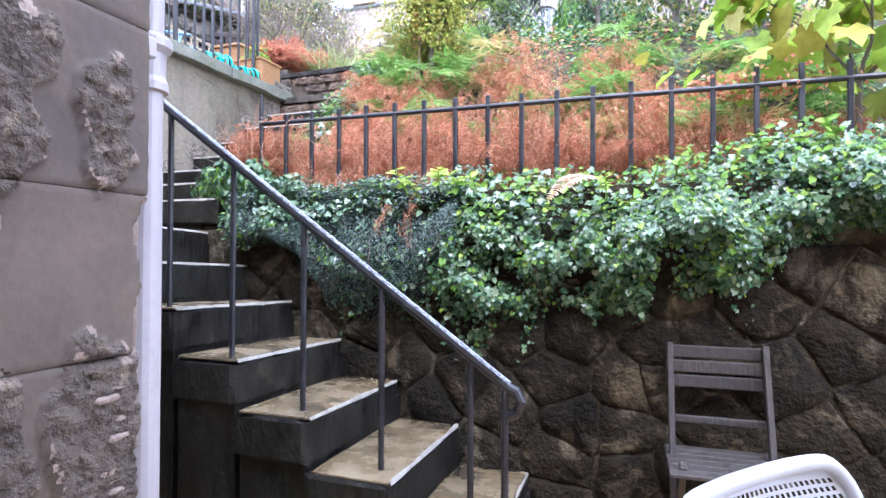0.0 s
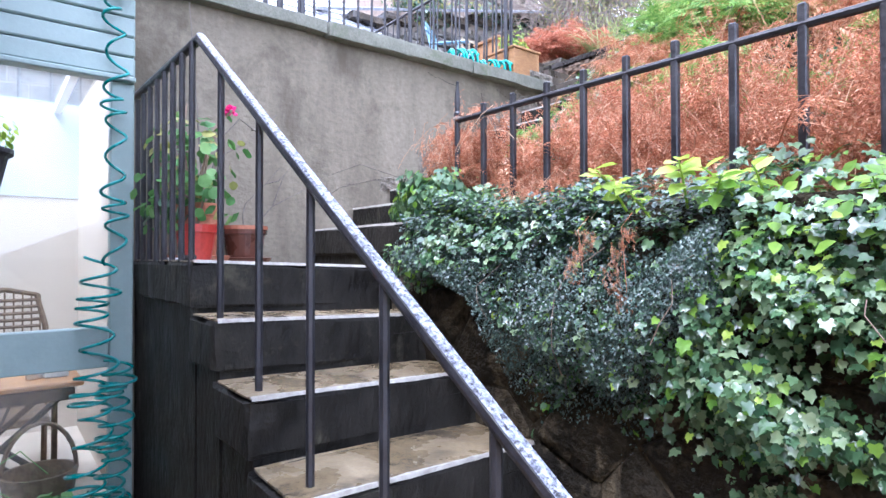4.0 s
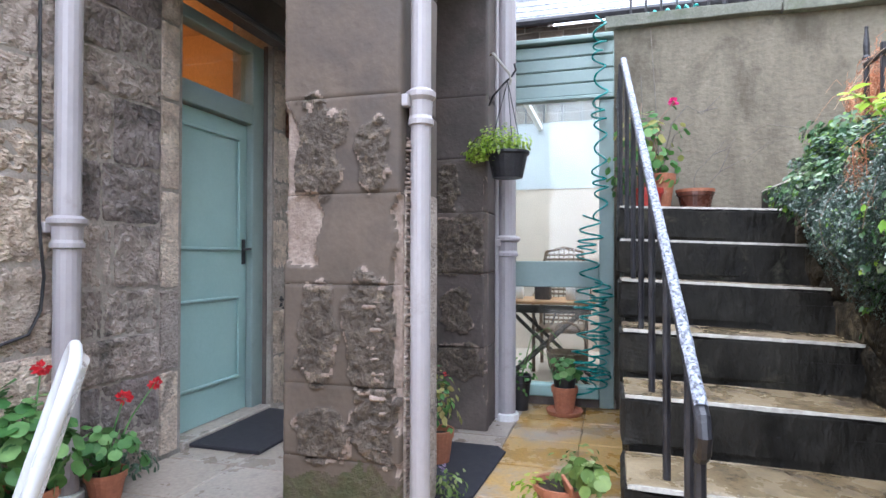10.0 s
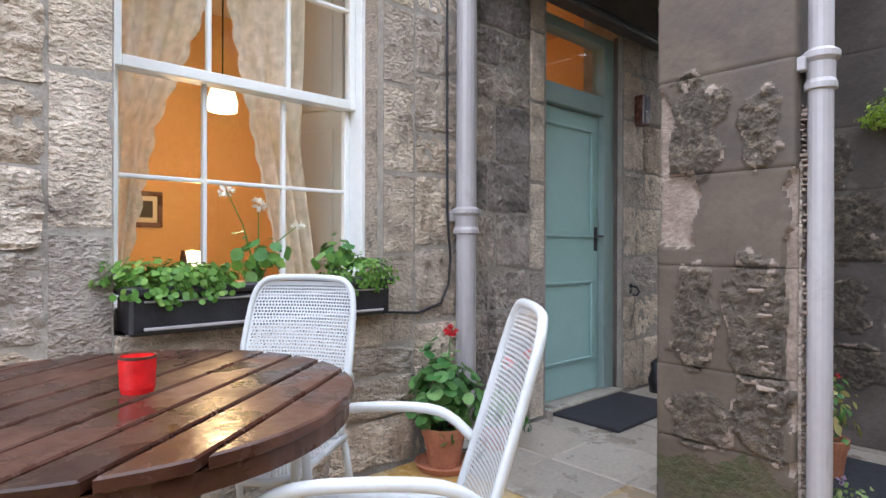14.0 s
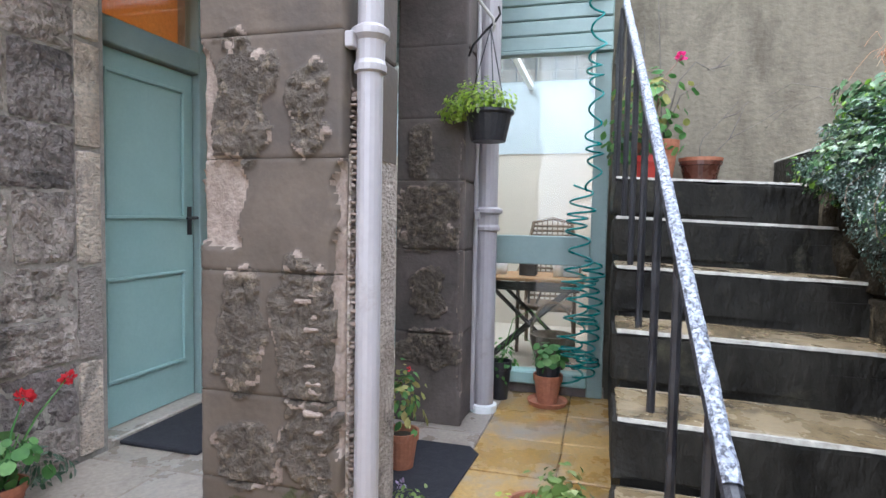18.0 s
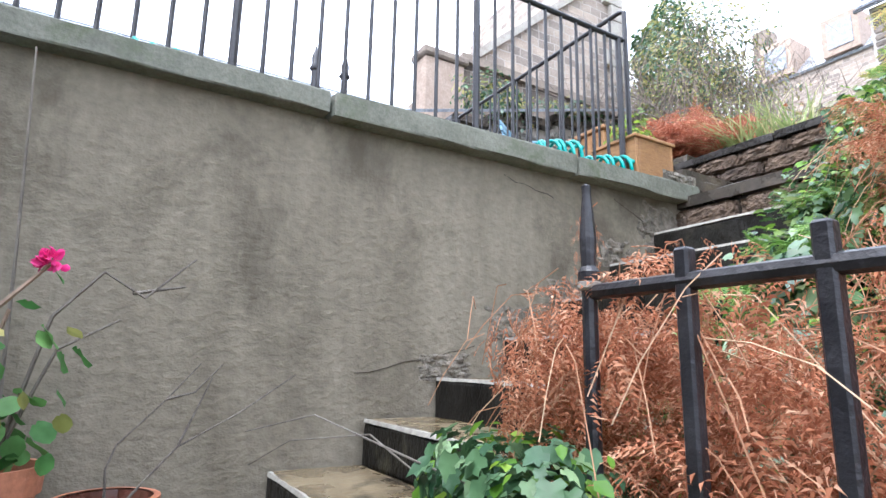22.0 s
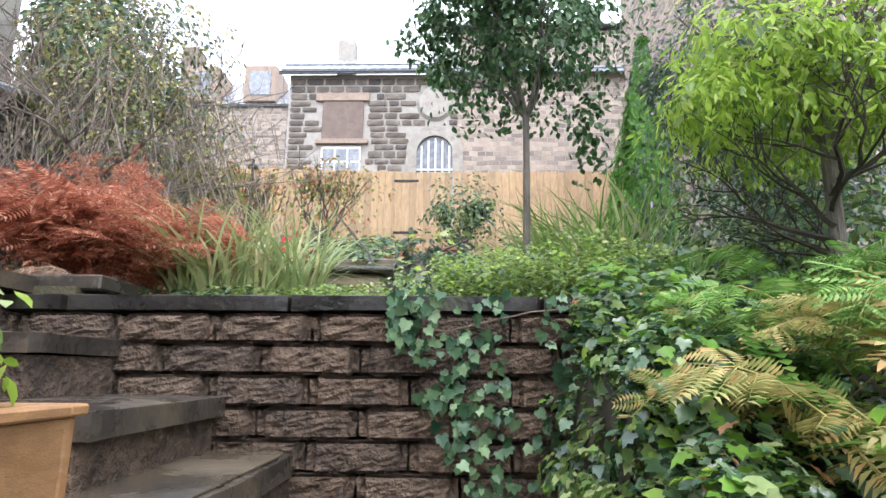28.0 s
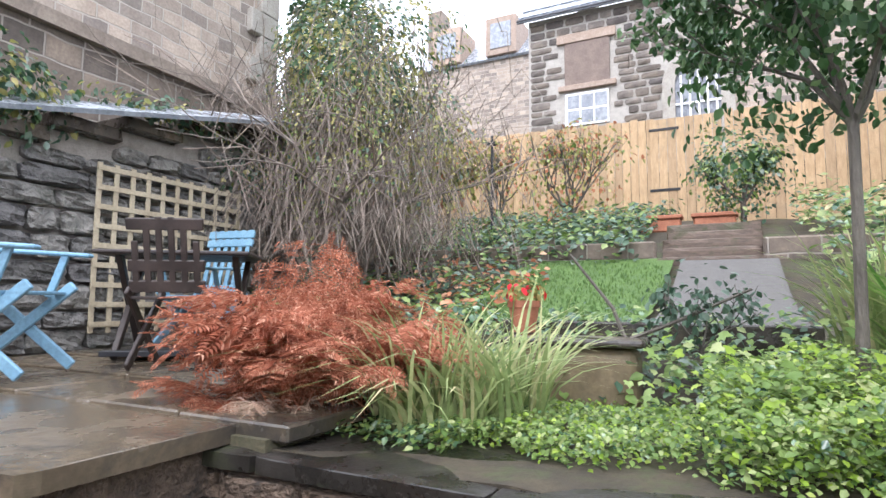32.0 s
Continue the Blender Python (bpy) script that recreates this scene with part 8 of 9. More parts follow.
shrub("clipped_conifer", "small blue-green conifer under the climber", (-6.9, 9.5, 3.9), (0.28, 0.25, 0.4), 900, 0.05, [(L_BLUEGREEN, 1.0)], T_SLIM, 0.2, 0.02, 41)
t = fronds("dead_bracken", (-4.80, 6.9, 3.74), 90, 0.72, [L_RUST], None, 0.26, 1.75, 120, 0.8, "large mound of rust-red dead bracken on the terrace", "bracken")
p, d = blob(1700, (-4.82, 6.92, 4.02), (0.40, 0.30, 0.40), 0.3, 0.4, 5)
grown("tangle", [(T_DEAD, p, d + 0.8 * unit(1700), d + np.array((0, 0, -0.3)) + 0.9 * unit(1700), RNG.uniform(0.05, 0.12, 1700), L_RUST)], t)
fronds("pale_fern", (-4.85, 6.62, 3.72), 12, 0.26, [L_PINKFERN], None, 0.2, 0.9, 121, 1.0, "pale dying fern at the foot of the bracken", "fern")
fronds("low_bracken", (-5.15, 6.72, 3.72), 12, 0.45, [L_RUST], None, 0.15, 0.7, 122, 1.0, "rust-red bracken arching over the flags", "bracken")
iris = thing("iris_clump", "clump of strap-leaved iris, green and yellowing", "plant")
blades("leaves", (-4.27, 7.02, 3.66), 250, 0.62, 0.26, 0.019, L_GRASS, iris, 1.15, 51)
blades("leaves", (-3.98, 7.1, 3.66), 80, 0.68, 0.14, 0.019, L_GRASS, iris, 0.8, 52)
iris2 = thing("crocosmia_clump", "tall green sword-leaved clump beside the tree", "plant")
blades("leaves", (-2.2, 7.75, 3.72), 170, 0.86, 0.36, 0.022, L_FERN, iris2, 0.7, 53)
blades("leaves", (-2.15, 7.6, 3.72), 170, 0.84, 0.38, 0.022, L_GRASS, iris2, 0.8, 54)
iris3 = thing("sword_leaf_clump", "yellow-green sword-leaved clump behind the tree", "plant")
blades("leaves", (-2.45, 8.2, 3.85), 210, 0.78, 0.3, 0.024, L_GRASS, iris3, 0.6, 55)
carpet("ground_cover", "bright green low leafy ground cover along the wall cap", -4.15, -3.3, 6.64, 7.75, 9000, [(L_COVER, 0.74), (L_LIME, 0.18), (L_IVY, 0.08)], 0.024, T_OVAL, 0.10, "ground cover", seed=9, ragged=1.0, zf=lambda x, y: 3.66)
carpet("ground_cover", "mounded bright green leafy ground cover along the wall cap", -3.28, -1.6, 6.62, 7.8, 30000, [(L_COVER, 0.70), (L_LIME, 0.22), (L_IVY, 0.08)], 0.027, T_OVAL, 0.26, "ground cover", seed=19, ragged=1.0, zf=lambda x, y: 3.64 + 0.10 * smooth(6.6, 7.6, y) + 0.06 * noise.noise(Vector((x * 2.2, y * 2.2, 3))))
carpet("ground_cover", "larger pale leaves among the ground cover", -3.5, -1.6, 6.7, 7.8, 700, [(L_COVER, 0.8), (L_LIME, 0.2)], 0.042, T_IVY, 0.32, "ground cover", seed=29, ragged=1.0, zf=lambda x, y: 3.66 + 0.08 * smooth(6.6, 7.6, y))
carpet("ground_cover", "sparse dark low leaves at the foot of the iris", -4.75, -4.05, 6.60, 7.0, 900, [(L_IVY, 0.6), (L_COVER, 0.4)], 0.034, T_OVAL, 0.07, "ground cover", seed=39, ragged=1.0, zf=lambda x, y: 3.66)
weeds = thing("leafy_weeds", "tall leafy green weeds over the end of the wall", "plant")
for c, r, n in (((-1.95, 6.75, 3.80), (0.34, 0.28, 0.26), 1500), ((-1.55, 6.6, 3.9), (0.4, 0.3, 0.4), 1500), ((-2.0, 6.45, 3.5), (0.3, 0.18, 0.3), 1100), ((-1.7, 6.3, 3.3), (0.35, 0.25, 0.4), 1300)):
    bush(weeds, n, c, r, 0.042, [(L_COVER, 0.5), (L_IVY, 0.3), (L_BLUEGREEN, 0.2)], T_OVAL, 0.4, "leaves", 0.35, n * 0.01)
carpet("bed_plants", "mixed low greenery of the garden beds", -6.0, -1.0, 7.6, 9.2, 3600, [(L_COVER, 0.5), (L_BLUEGREEN, 0.3), (L_IVY, 0.2)], 0.06, T_OVAL, 0.22, "ground cover", seed=10)
carpet("bed_plants", "mixed low greenery by the gable", -2.4, 1.5, 8.4, 15.5, 4200, [(L_COVER, 0.4), (L_GRASS, 0.2), (L_IVY, 0.4)], 0.11, T_OVAL, 0.5, "ground cover", seed=11)
carpet("bed_plants", "low plants under the fence", -8.0, -4.2, 11.9, 15.6, 4200, [(L_COVER, 0.4), (L_BLUEGREEN, 0.6)], 0.11, T_OVAL, 0.4, "ground cover", seed=12)
carpet("bed_plants", "low plants by the terrace corner", -7.9, -5.0, 8.9, 11.5, 2000, [(L_COVER, 0.4), (L_BLUEGREEN, 0.3), (L_BRACKEN, 0.3)], 0.09, T_OVAL, 0.3, "ground cover", seed=13)
trough = thing("stone_trough", "long brown weathered trough on the terrace bed", "trough", m=pose(-3.90, 7.80, 3.64, 0, 0, 4))
part("body", bx(bmesh.new(), -0.31, 0.31, -0.16, 0.16, 0.0, 0.33, 0.07, seg=3), M_TROUGH, trough)
part("rim", bx(bmesh.new(), -0.34, 0.34, -0.19, 0.19, 0.33, 0.365, 0.012), M_SLABD, trough)
edge = thing("bed_edging", "dark timber edge of the raised bed", "edging", m=pose(-3.75, 8.62, 0))
part("board", box(-0.85, 1.0, -0.03, 0.03, 3.72, 4.06, 0.01), M_SLABD, edge)
t = shrub("rose_twigs", "bare-stemmed rose with dry twigs over the trough", (-3.35, 8.1, 3.85), (0.32, 0.25, 0.25), 260, 0.05, [(L_BLUEGREEN, 1.0)], T_OVAL, 0.1, 0.012, 61)
stems(t, [[(-3.6, 7.9, 3.8), (-3.75, 8.0, 4.15), (-4.0, 8.1, 4.45)], [(-3.9, 7.9, 3.9), (-3.5, 7.95, 4.06), (-3.1, 8.0, 4.25)]], M_BARK, 0.014, "cane_work")
t = pot("flowerpot", -4.33, 8.25, 4.0, 0.1, 0.19, M_TERRA, "terracotta pot of yellow-green flowers on the trough bed")
bush(t, 90, (0, 0, 0.26), (0.14, 0.14, 0.08), 0.06, [(L_PALE, 0.8), (L_REDFL, 0.2)], T_OVAL, 0.3)
solid("pot_stand", lathe(bmesh.new(), [(0, 0), (0.09, 0), (0.09, 0.36), (0, 0.36)], 14, (-4.33, 8.25, 3.64)), M_SLABD, "dark stone block under the flowerpot", "block")

# standard tree with a round crown
tree = thing("standard_tree", "slim evergreen tree with a glossy round crown", "tree")
bm, tips, rg3 = bmesh.new(), [], np.random.default_rng(77)
tube(bm, [(-2.80, 7.30, 3.6), (-2.785, 7.31, 4.1), (-2.775, 7.33, 4.5), (-2.77, 7.35, 4.84)], [0.026, 0.021, 0.019, 0.019], 10)
for k in range(6):
    a = k * 1.05
    branchy(bm, (-2.77, 7.35, 4.82), (0.55 * math.cos(a), 0.55 * math.sin(a), 0.85), 0.42, 0.014, 3, rg3, 0.5, 0.2, tips)
part("trunk", bm, M_BARK, tree)
k = 8000
p, d = blob(k, (-2.72, 7.38, 5.30), (0.52, 0.46, 0.46), 0.3, 0.40, 4.0)
tp = np.array([tuple(v) for v in tips])
j = RNG.integers(0, len(tp), 5500)
p[:5500] = tp[j] + 0.05 * unit(5500)
q, e = blob(150, (-2.42, 7.3, 4.70), (0.10, 0.12, 0.30), 0.3, 0.3, 1.0)
grown("crown", [(T_OVAL, p, d + 0.7 * unit(k) + np.array((0, 0, 0.4)), droop(d, 0.9), 0.046 * RNG.uniform(0.6, 1.25, k), L_TREE), (T_OVAL, q, e + 0.7 * unit(150), droop(e, 0.6), 0.05, L_TREE)], tree)
# cypress
cy = thing("cypress", "narrow bright green cypress", "tree")
part("trunk", tube(bmesh.new(), [(-1.27, 10.0, 3.9), (-1.2, 10.0, 6.3)], [0.05, 0.01], 8), M_BARK, cy)
k = 7000
u = RNG.uniform(0, 1, k) ** 1.25
a = RNG.uniform(0, 2 * math.pi, k)
rr = 0.46 * (1 - u) ** 0.75 * (0.75 + 0.35 * RNG.uniform(0, 1, k)) * (1 + 0.15 * np.sin(5 * a + 9 * u))
d = np.stack([np.cos(a), np.sin(a), 0.3 + 0 * a], 1)
grown("sprays", [(T_SPRAY, np.stack([-1.27 + 0.12 * u + rr * np.cos(a), 10.0 + rr * np.sin(a), 4.2 + 2.72 * u], 1), d + 0.5 * unit(k), np.array((0, 0, 1.0)) + 0.5 * d + 0.3 * unit(k), RNG.uniform(0.06, 0.13, k), L_CYPRESS)], cy)
shrub("fence_shrub", "grey-green shrub before the garden gate", (-3.05, 14.6, 5.0), (0.75, 0.6, 0.75), 2600, 0.075, [(L_BLUEGREEN, 0.6), (L_COVER, 0.4)], T_OVAL, 0.7, 0.05, 71)
shrub("rose_shrub", "leggy rose with orange autumn leaves by the fence", (-5.6, 14.2, 5.0), (1.05, 0.6, 0.9), 1100, 0.085, [(L_BRACKEN, 0.35), (L_PALE, 0.45), (L_COVER, 0.2)], T_OVAL, 0.6, 0.05, 72, 4, lift=0.5, limbs=7)
shrub("bare_shrub", "bare brown-stemmed shrub by the fence", (-7.0, 14.4, 5.2), (0.9, 0.5, 1.0), 520, 0.085, [(L_PALE, 0.7), (L_BRACKEN, 0.3)], T_OVAL, 0.4, 0.05, 73, 4, lift=0.6, limbs=8)
shrub("pale_shrub", "sparse shrub with pale yellow autumn leaves by the fence", (-7.4, 13.3, 5.0), (0.7, 0.45, 0.75), 900, 0.09, [(L_PALE, 0.85), (L_BRACKEN, 0.15)], T_ROUND, 0.8, 0.03, 79)
shrub("back_tree", "yellow-green tree beyond the fence", (-9.3, 15.2, 5.4), (1.1, 0.9, 1.2), 3400, 0.10, [(L_PALE, 0.6), (L_COVER, 0.4)], T_OVAL, 0.8, 0.07, 74)
shrub("gable_shrub", "purple-grey shrub against the rubble gable", (0.55, 9.3, 4.2), (0.9, 0.8, 1.3), 5000, 0.08, [(L_BLUEGREEN, 0.75), (L_LILAC, 0.25)], T_SLIM, 0.7, 0.05, 75)
shrub("leafy_shrub", "dark leafy shrub near the cypress", (-0.6, 8.5, 3.9), (0.6, 0.6, 0.7), 2000, 0.09, [(L_TREE, 0.5), (L_BLUEGREEN, 0.5)], T_OVAL, 0.3, 0.04, 76)
lawn = solid("lawn", bmesh.new(), M_LAWN, "small sloping green lawn", "lawn", kind="structure")
bm = bmesh.new()
gv = {}
for j in range(19):
    for i in range(15):
        x, y = -6.6 + i * 0.2, 9.1 + j * 0.25
        gv[i, j] = bm.verts.new((x, y, ground_z(x, y) + 0.075 + 0.012 * noise.noise(Vector((x * 3, y * 3, 0)))))
for j in range(18):
    for i in range(14):
        x, y = -6.6 + i * 0.2, 9.1 + j * 0.25
        if ((x + 4.75) / 0.98) ** 4 + ((y - 10.6) / 1.4) ** 4 < 1:
            bm.faces.new((gv[i, j], gv[i + 1, j], gv[i + 1, j + 1], gv[i, j + 1]))
bm.to_mesh(lawn.data)
bm.free()
n = 5000
x, y = RNG.uniform(-6.4, -3.8, n), RNG.uniform(9.1, 13.4, n)
ok = ((x + 4.75) / 0.95) ** 4 + ((y - 10.6) / 1.36) ** 4 < 1
P = np.stack([x, y, [ground_z(a, b) + 0.07 for a, b in zip(x, y)]], 1)[ok]
grown("grass", [(T_SLIM, P, np.array((0, -1.0, 0.4)) + 0.6 * unit(len(P)), np.array((0, 0, 1.0)) + 0.35 * unit(len(P)), RNG.uniform(0.03, 0.06, len(P)), L_LAWN)], None, "short blades of the lawn", "grass", "stuff")
path = solid("path", bmesh.new(), M_PATH, "pale gravel path beside the lawn", "path", kind="structure")
bm = bmesh.new()
prev = None
for j in range(13):
    y = 8.7 + j * 0.27
    row = [bm.verts.new((xx, y, ground_z(xx, y) + 0.085)) for xx in (-3.72, -3.2, -2.75)]
    if prev:
        for i in range(2):
            bm.faces.new((prev[i], prev[i + 1], row[i + 1], row[i]))
    prev = row
bm.to_mesh(path.data)
bm.free()
M_MEWSTEP = material("mossy_brick", (0.10, 0.075, 0.06), (0.20, 0.15, 0.12), 6, 0.85, 0.6, 40, c3=(0.07, 0.075, 0.04), c3_at=0.58, c3_scale=3, stretch=(1, 1, 5))
bst = thing("brick_steps", "low brick steps below the garden gate", "stairs", kind="structure")
for k in range(5):
    part("brick_step", worn_slab(-4.0 + 0.04 * (k % 2), -2.85, 12.0 + k * 0.32, 12.5 + k * 0.32, 4.4, 4.72 + k * 0.135, 5 + k, 0.02), M_MEWSTEP, bst)
low = thing("brick_bed_wall", "low brick bed wall under the fence", "wall", kind="structure")
part("brickwork", box(-8.0, -4.02, 12.15, 12.32, 4.3, 4.93, 0.02), M_DARKWALL, low)
part("brickwork", box(-2.88, -0.9, 12.15, 12.32, 4.3, 4.93, 0.02), M_DARKWALL, low)
for x in (-4.18, -3.42):
    t = thing("long_planter", "long low terracotta planter at the top of the brick steps", "planter", group="gate planters", m=pose(x, 14.35, 5.28))
    part("trough", bx(bx(bmesh.new(), -0.29, 0.29, -0.12, 0.12, 0.0, 0.20, 0.02), -0.32, 0.32, -0.15, 0.15, 0.20, 0.26, 0.012), M_TERRA, t)
    part("soil", box(-0.27, 0.27, -0.10, 0.10, 0.255, 0.268), M_SOIL, t)
    bush(t, 70, (0.1, 0, 0.38), (0.22, 0.1, 0.16), 0.09, [(L_BLUEGREEN, 0.6), (L_COVER, 0.4)], T_SLIM, 0.3)
orn = thing("garden_ornament", "pale blue glazed garden ornament in the bracken", "ornament", m=pose(-5.75, 8.3, 3.75))
part("body", lathe(bmesh.new(), [(0, 0), (0.09, 0), (0.11, 0.15), (0.07, 0.27), (0.03, 0.33), (0, 0.33)], 14), M_BLUE, orn, smooth=True)
part("head", lathe(bmesh.new(), [(0, 0.31), (0.05, 0.34), (0.06, 0.39), (0.03, 0.44), (0, 0.45)], 12), M_BLUE, orn, smooth=True)

# ---- fence with a gate ----
fen = thing("board_fence", "tall pale timber board fence across the garden", "fence")
YFEN = 16.6
for k in range(62):
    x = -9.3 + k * 0.155
    if -4.62 < x < -3.3:
        continue
    top = 7.80 + 0.10 * smooth(-3, -9, x) + 0.02 * math.sin(k * 2.3)
    part("fence_board", box(x, x + 0.147, YFEN - 0.012 * (k % 2), YFEN + 0.018, 5.5, top, 0.004), M_FENCE, fen)
for z in (6.0, 7.4):
    part("fence_rail", box(-9.3, -4.65, YFEN + 0.02, YFEN + 0.07, z, z + 0.09), M_FENCE, fen)
    part("fence_rail", box(-3.25, 0.3, YFEN + 0.02, YFEN + 0.07, z, z + 0.09), M_FENCE, fen)
gate = thing("garden_gate", "timber board gate with black strap hinges", "gate")
for k in range(8):
    part("gate_board", box(-4.58 + k * 0.16, -4.427 + k * 0.16, YFEN - 0.03, YFEN - 0.008, 5.75, 7.78, 0.004), M_FENCE, gate)
for z in (6.35, 7.55):
    part("hinge", box(-4.6, -4.05, YFEN - 0.045, YFEN - 0.03, z, z + 0.05, 0.004), M_BLACK, gate)
bird = thing("bird_feeder", "black pole with a small feeder by the fence", "feeder", m=pose(-6.72, 13.6, 5.0))
part("pole", tube(bmesh.new(), [(0, 0, 0), (0, 0, 1.95)], 0.025, 8), M_BLACK, bird)
part("feeder", lathe(bmesh.new(), [(0, 1.78), (0.09, 1.8), (0.09, 1.84), (0.02, 1.86), (0.02, 1.95), (0, 1.97)], 10), M_BLACK, bird)

# ---- mews house behind the fence ----
mews = thing("mews_house", "dark coursed-stone mews house with a slate roof", "house")
YH = 23.0
part("wall", box(-9.2, 4.5, YH, YH + 1.1, 5.0, 13.75), M_LIMEMORTAR, mews)
bm = bmesh.new()
for k in range(5):
    bx(bm, -9.5, 4.6, -0.15 + k * 0.30, 0.2 + k * 0.30, 0.04 * (k % 2), 0.04 * (k % 2) + 0.04)
bmesh.ops.transform(bm, matrix=pose(0, YH - 0.25, 13.72, 45, 0, 0), verts=bm.verts)
part("roof", bm, M_SLATE, mews, "wet blue-grey slates")
part("gutter", tube(bmesh.new(), [(-9.5, YH - 0.32, 13.68), (-3.6, YH - 0.32, 13.68)], 0.07, 8), M_BLACK, mews)
part("chimney", box(-7.75, -7.1, YH + 0.9, YH + 1.5, 13.0, 15.75, 0.05), M_ARCH, mews, "pale stone chimney")
w = part("boarded_window", box(-7.95, -6.5, YH - 0.08, YH - 0.02, 11.25, 12.7, 0.01), M_BOARD, mews, "grey boarded window opening")
part("lintel", box(-8.2, -6.3, YH - 0.12, YH, 12.7, 13.0, 0.01), M_STONEFAR, w)
part("sill", box(-8.15, -6.3, YH - 0.16, YH, 11.08, 11.25, 0.01), M_STONEFAR, w)
w = part("sash_window", box(-7.95, -6.55, YH - 0.06, YH - 0.02, 9.9, 11.0, 0.01), M_WHITE, mews, "white sash window")
for i in range(3):
    for j in range(2):
        part("pane", box(-7.86 + i * 0.44, -7.48 + i * 0.44, YH - 0.075, YH - 0.06, 9.98 + j * 0.5, 10.4 + j * 0.5), M_SLATE, w)
aw = part("arched_surround", bmesh.new(), M_ARCH, mews, "pale stone arch round the window")
bm = bmesh.new()
prev = None
for k in range(17):
    a = math.pi * k / 16
    row = [bm.verts.new((-3.98 + r * math.cos(a), YH - dy, 10.75 + r * math.sin(a))) for r, dy in ((0.62, 0.0), (0.62, 0.14), (0.98, 0.14), (0.98, 0.0))]
    if prev:
        for i in range(3):
            bm.faces.new((prev[i], prev[i + 1], row[i + 1], row[i]))
    prev = row
bx(bm, -3.36, -3.0, YH - 0.14, YH, 9.2, 10.75)
bx(bm, -4.96, -4.6, YH - 0.14, YH, 9.2, 10.75)
bm.to_mesh(aw.data)
bm.free()
ap = part("arched_window", slab(bmesh.new(), [(0.62, -1.2)] + [(0.62 * math.cos(math.pi * k / 14), 0.62 * math.sin(math.pi * k / 14)) for k in range(15)] + [(-0.62, -1.2)], -0.03, 0.0), M_SLATE, mews, "dark arched window")
ap.matrix_basis = pose(-3.98, YH - 0.03, 10.75, 90, 0, 0)
for k in range(5):
    part("window_bar", box(-4.46 + k * 0.24, -4.40 + k * 0.24, YH - 0.09, YH - 0.06, 9.6, 11.28 - 0.09 * abs(k - 2) ** 1.6), M_WHITE, ap)
part("window_bar", box(-4.6, -3.36, YH - 0.10, YH - 0.07, 10.1, 10.16), M_WHITE, ap)
for o in ap.children:
    o.matrix_parent_inverse = ap.matrix_basis.inverted()
part("roundel", lathe(bmesh.new(), [(0, 0.14), (0.55, 0.12), (0.66, 0.0)], 24), M_ARCH, mews, "pale stone roundel").matrix_basis = pose(-3.98, YH, 12.6, 90, 0, 0)
back = thing("back_house", "taller grey stone house behind the mews", "house")
part("wall", box(-3.2, 6.0, YH - 0.06, YH + 3, 5.0, 15.6), M_FARWALL, back)
part("gutter", tube(bmesh.new(), [(-3.3, YH - 0.2, 15.5), (6, YH - 0.2, 15.5)], 0.1, 8), M_BLACK, back)
part("roof", bx(bmesh.new(), -3.3, 6.2, -0.2, 4.0, -0.05, 0.05, m=pose(0, YH - 0.1, 15.6, 30, 0, 0)), M_SLATE, back)
lf = thing("distant_house", "pale distant house with dormers", "house")
part("wall", box(-17.0, -11.2, 29.0, 33.0, 6.0, 15.6), M_FARWALL, lf)
part("roof", bx(bmesh.new(), -17.2, -11.0, -0.2, 3.4, -0.06, 0.06, m=pose(0, 29, 15.6, 42, 0, 0)), M_SLATE, lf)
for x in (-16.0, -13.2):
    dm = part("dormer", box(x, x + 1.5, 28.7, 30.5, 15.6, 17.4, 0.02), M_STONEFAR, lf)
    part("dormer_pane", box(x + 0.25, x + 1.25, 28.66, 28.7, 15.9, 17.1), M_SLATE, dm)
part("chimney", box(-17.0, -16.2, 30, 31, 16, 19.2, 0.03), M_BRICKFAR, lf)
gr = thing("gable_house", "tall house with a pinkish rubble gable", "house")
part("wall", box(1.0, 8.0, 10.4, 17.5, 3.0, 15.0), M_GABLE, gr)

for y in (3.66, 3.92):
    t = thing("street_post", "black pointed iron post behind the patio", "post", group="street posts", m=pose(-6.0, y, 2.86))
    part("post", tube(bmesh.new(), [(0, 0, 0), (0, 0, 1.5)], 0.03, 8), M_BLACK, t)
    part("finial", lathe(bmesh.new(), [(0.03, 1.5), (0.05, 1.52), (0.03, 1.56), (0.035, 1.62), (0.0, 1.75)], 10), M_BLACK, t, smooth=True)


# ---- pieces: stones, blocks, flags ----

def stone_set(n, rough, cuts, depth, axis=1):
    """Unit stones, about 0.42 by 0.26, to be stretched a little."""
    return [stone_mesh("stone", 0.42, depth, 0.26, rough, cuts, 11 + k * 3, axis, 0.006) for k in range(n)]


FACE = stone_set(9, 0.010, 13, 0.10)


def courses(parent, meshes, mat, x0, x1, z0, z1, y, lo=0.2, hi=0.34, wlo=0.28, whi=0.62, sign=1, rng=None, name="stone", deep=0.0, gap=0.006):
    z = z0
    while z < z1 - 0.05:
        h = rng.uniform(lo, hi)
        if z + h > z1 - 0.1:
            h = z1 - z
        x = x0
        while x < x1 - 0.02:
            w = rng.uniform(wlo, whi)
            if x + w > x1 - 0.14:
                w = x1 - x
            me = meshes[int(rng.integers(0, len(meshes)))]
            m = Matrix.Translation((x + w / 2, y + deep * rng.uniform(-1, 1), z + h / 2)) @ Matrix.Diagonal(((w - gap) / 0.42, sign, (h - gap) / 0.26, 1))
            piece(name, me, mat, parent, m)
            x += w
        z += h


rs = np.random.default_rng(5)
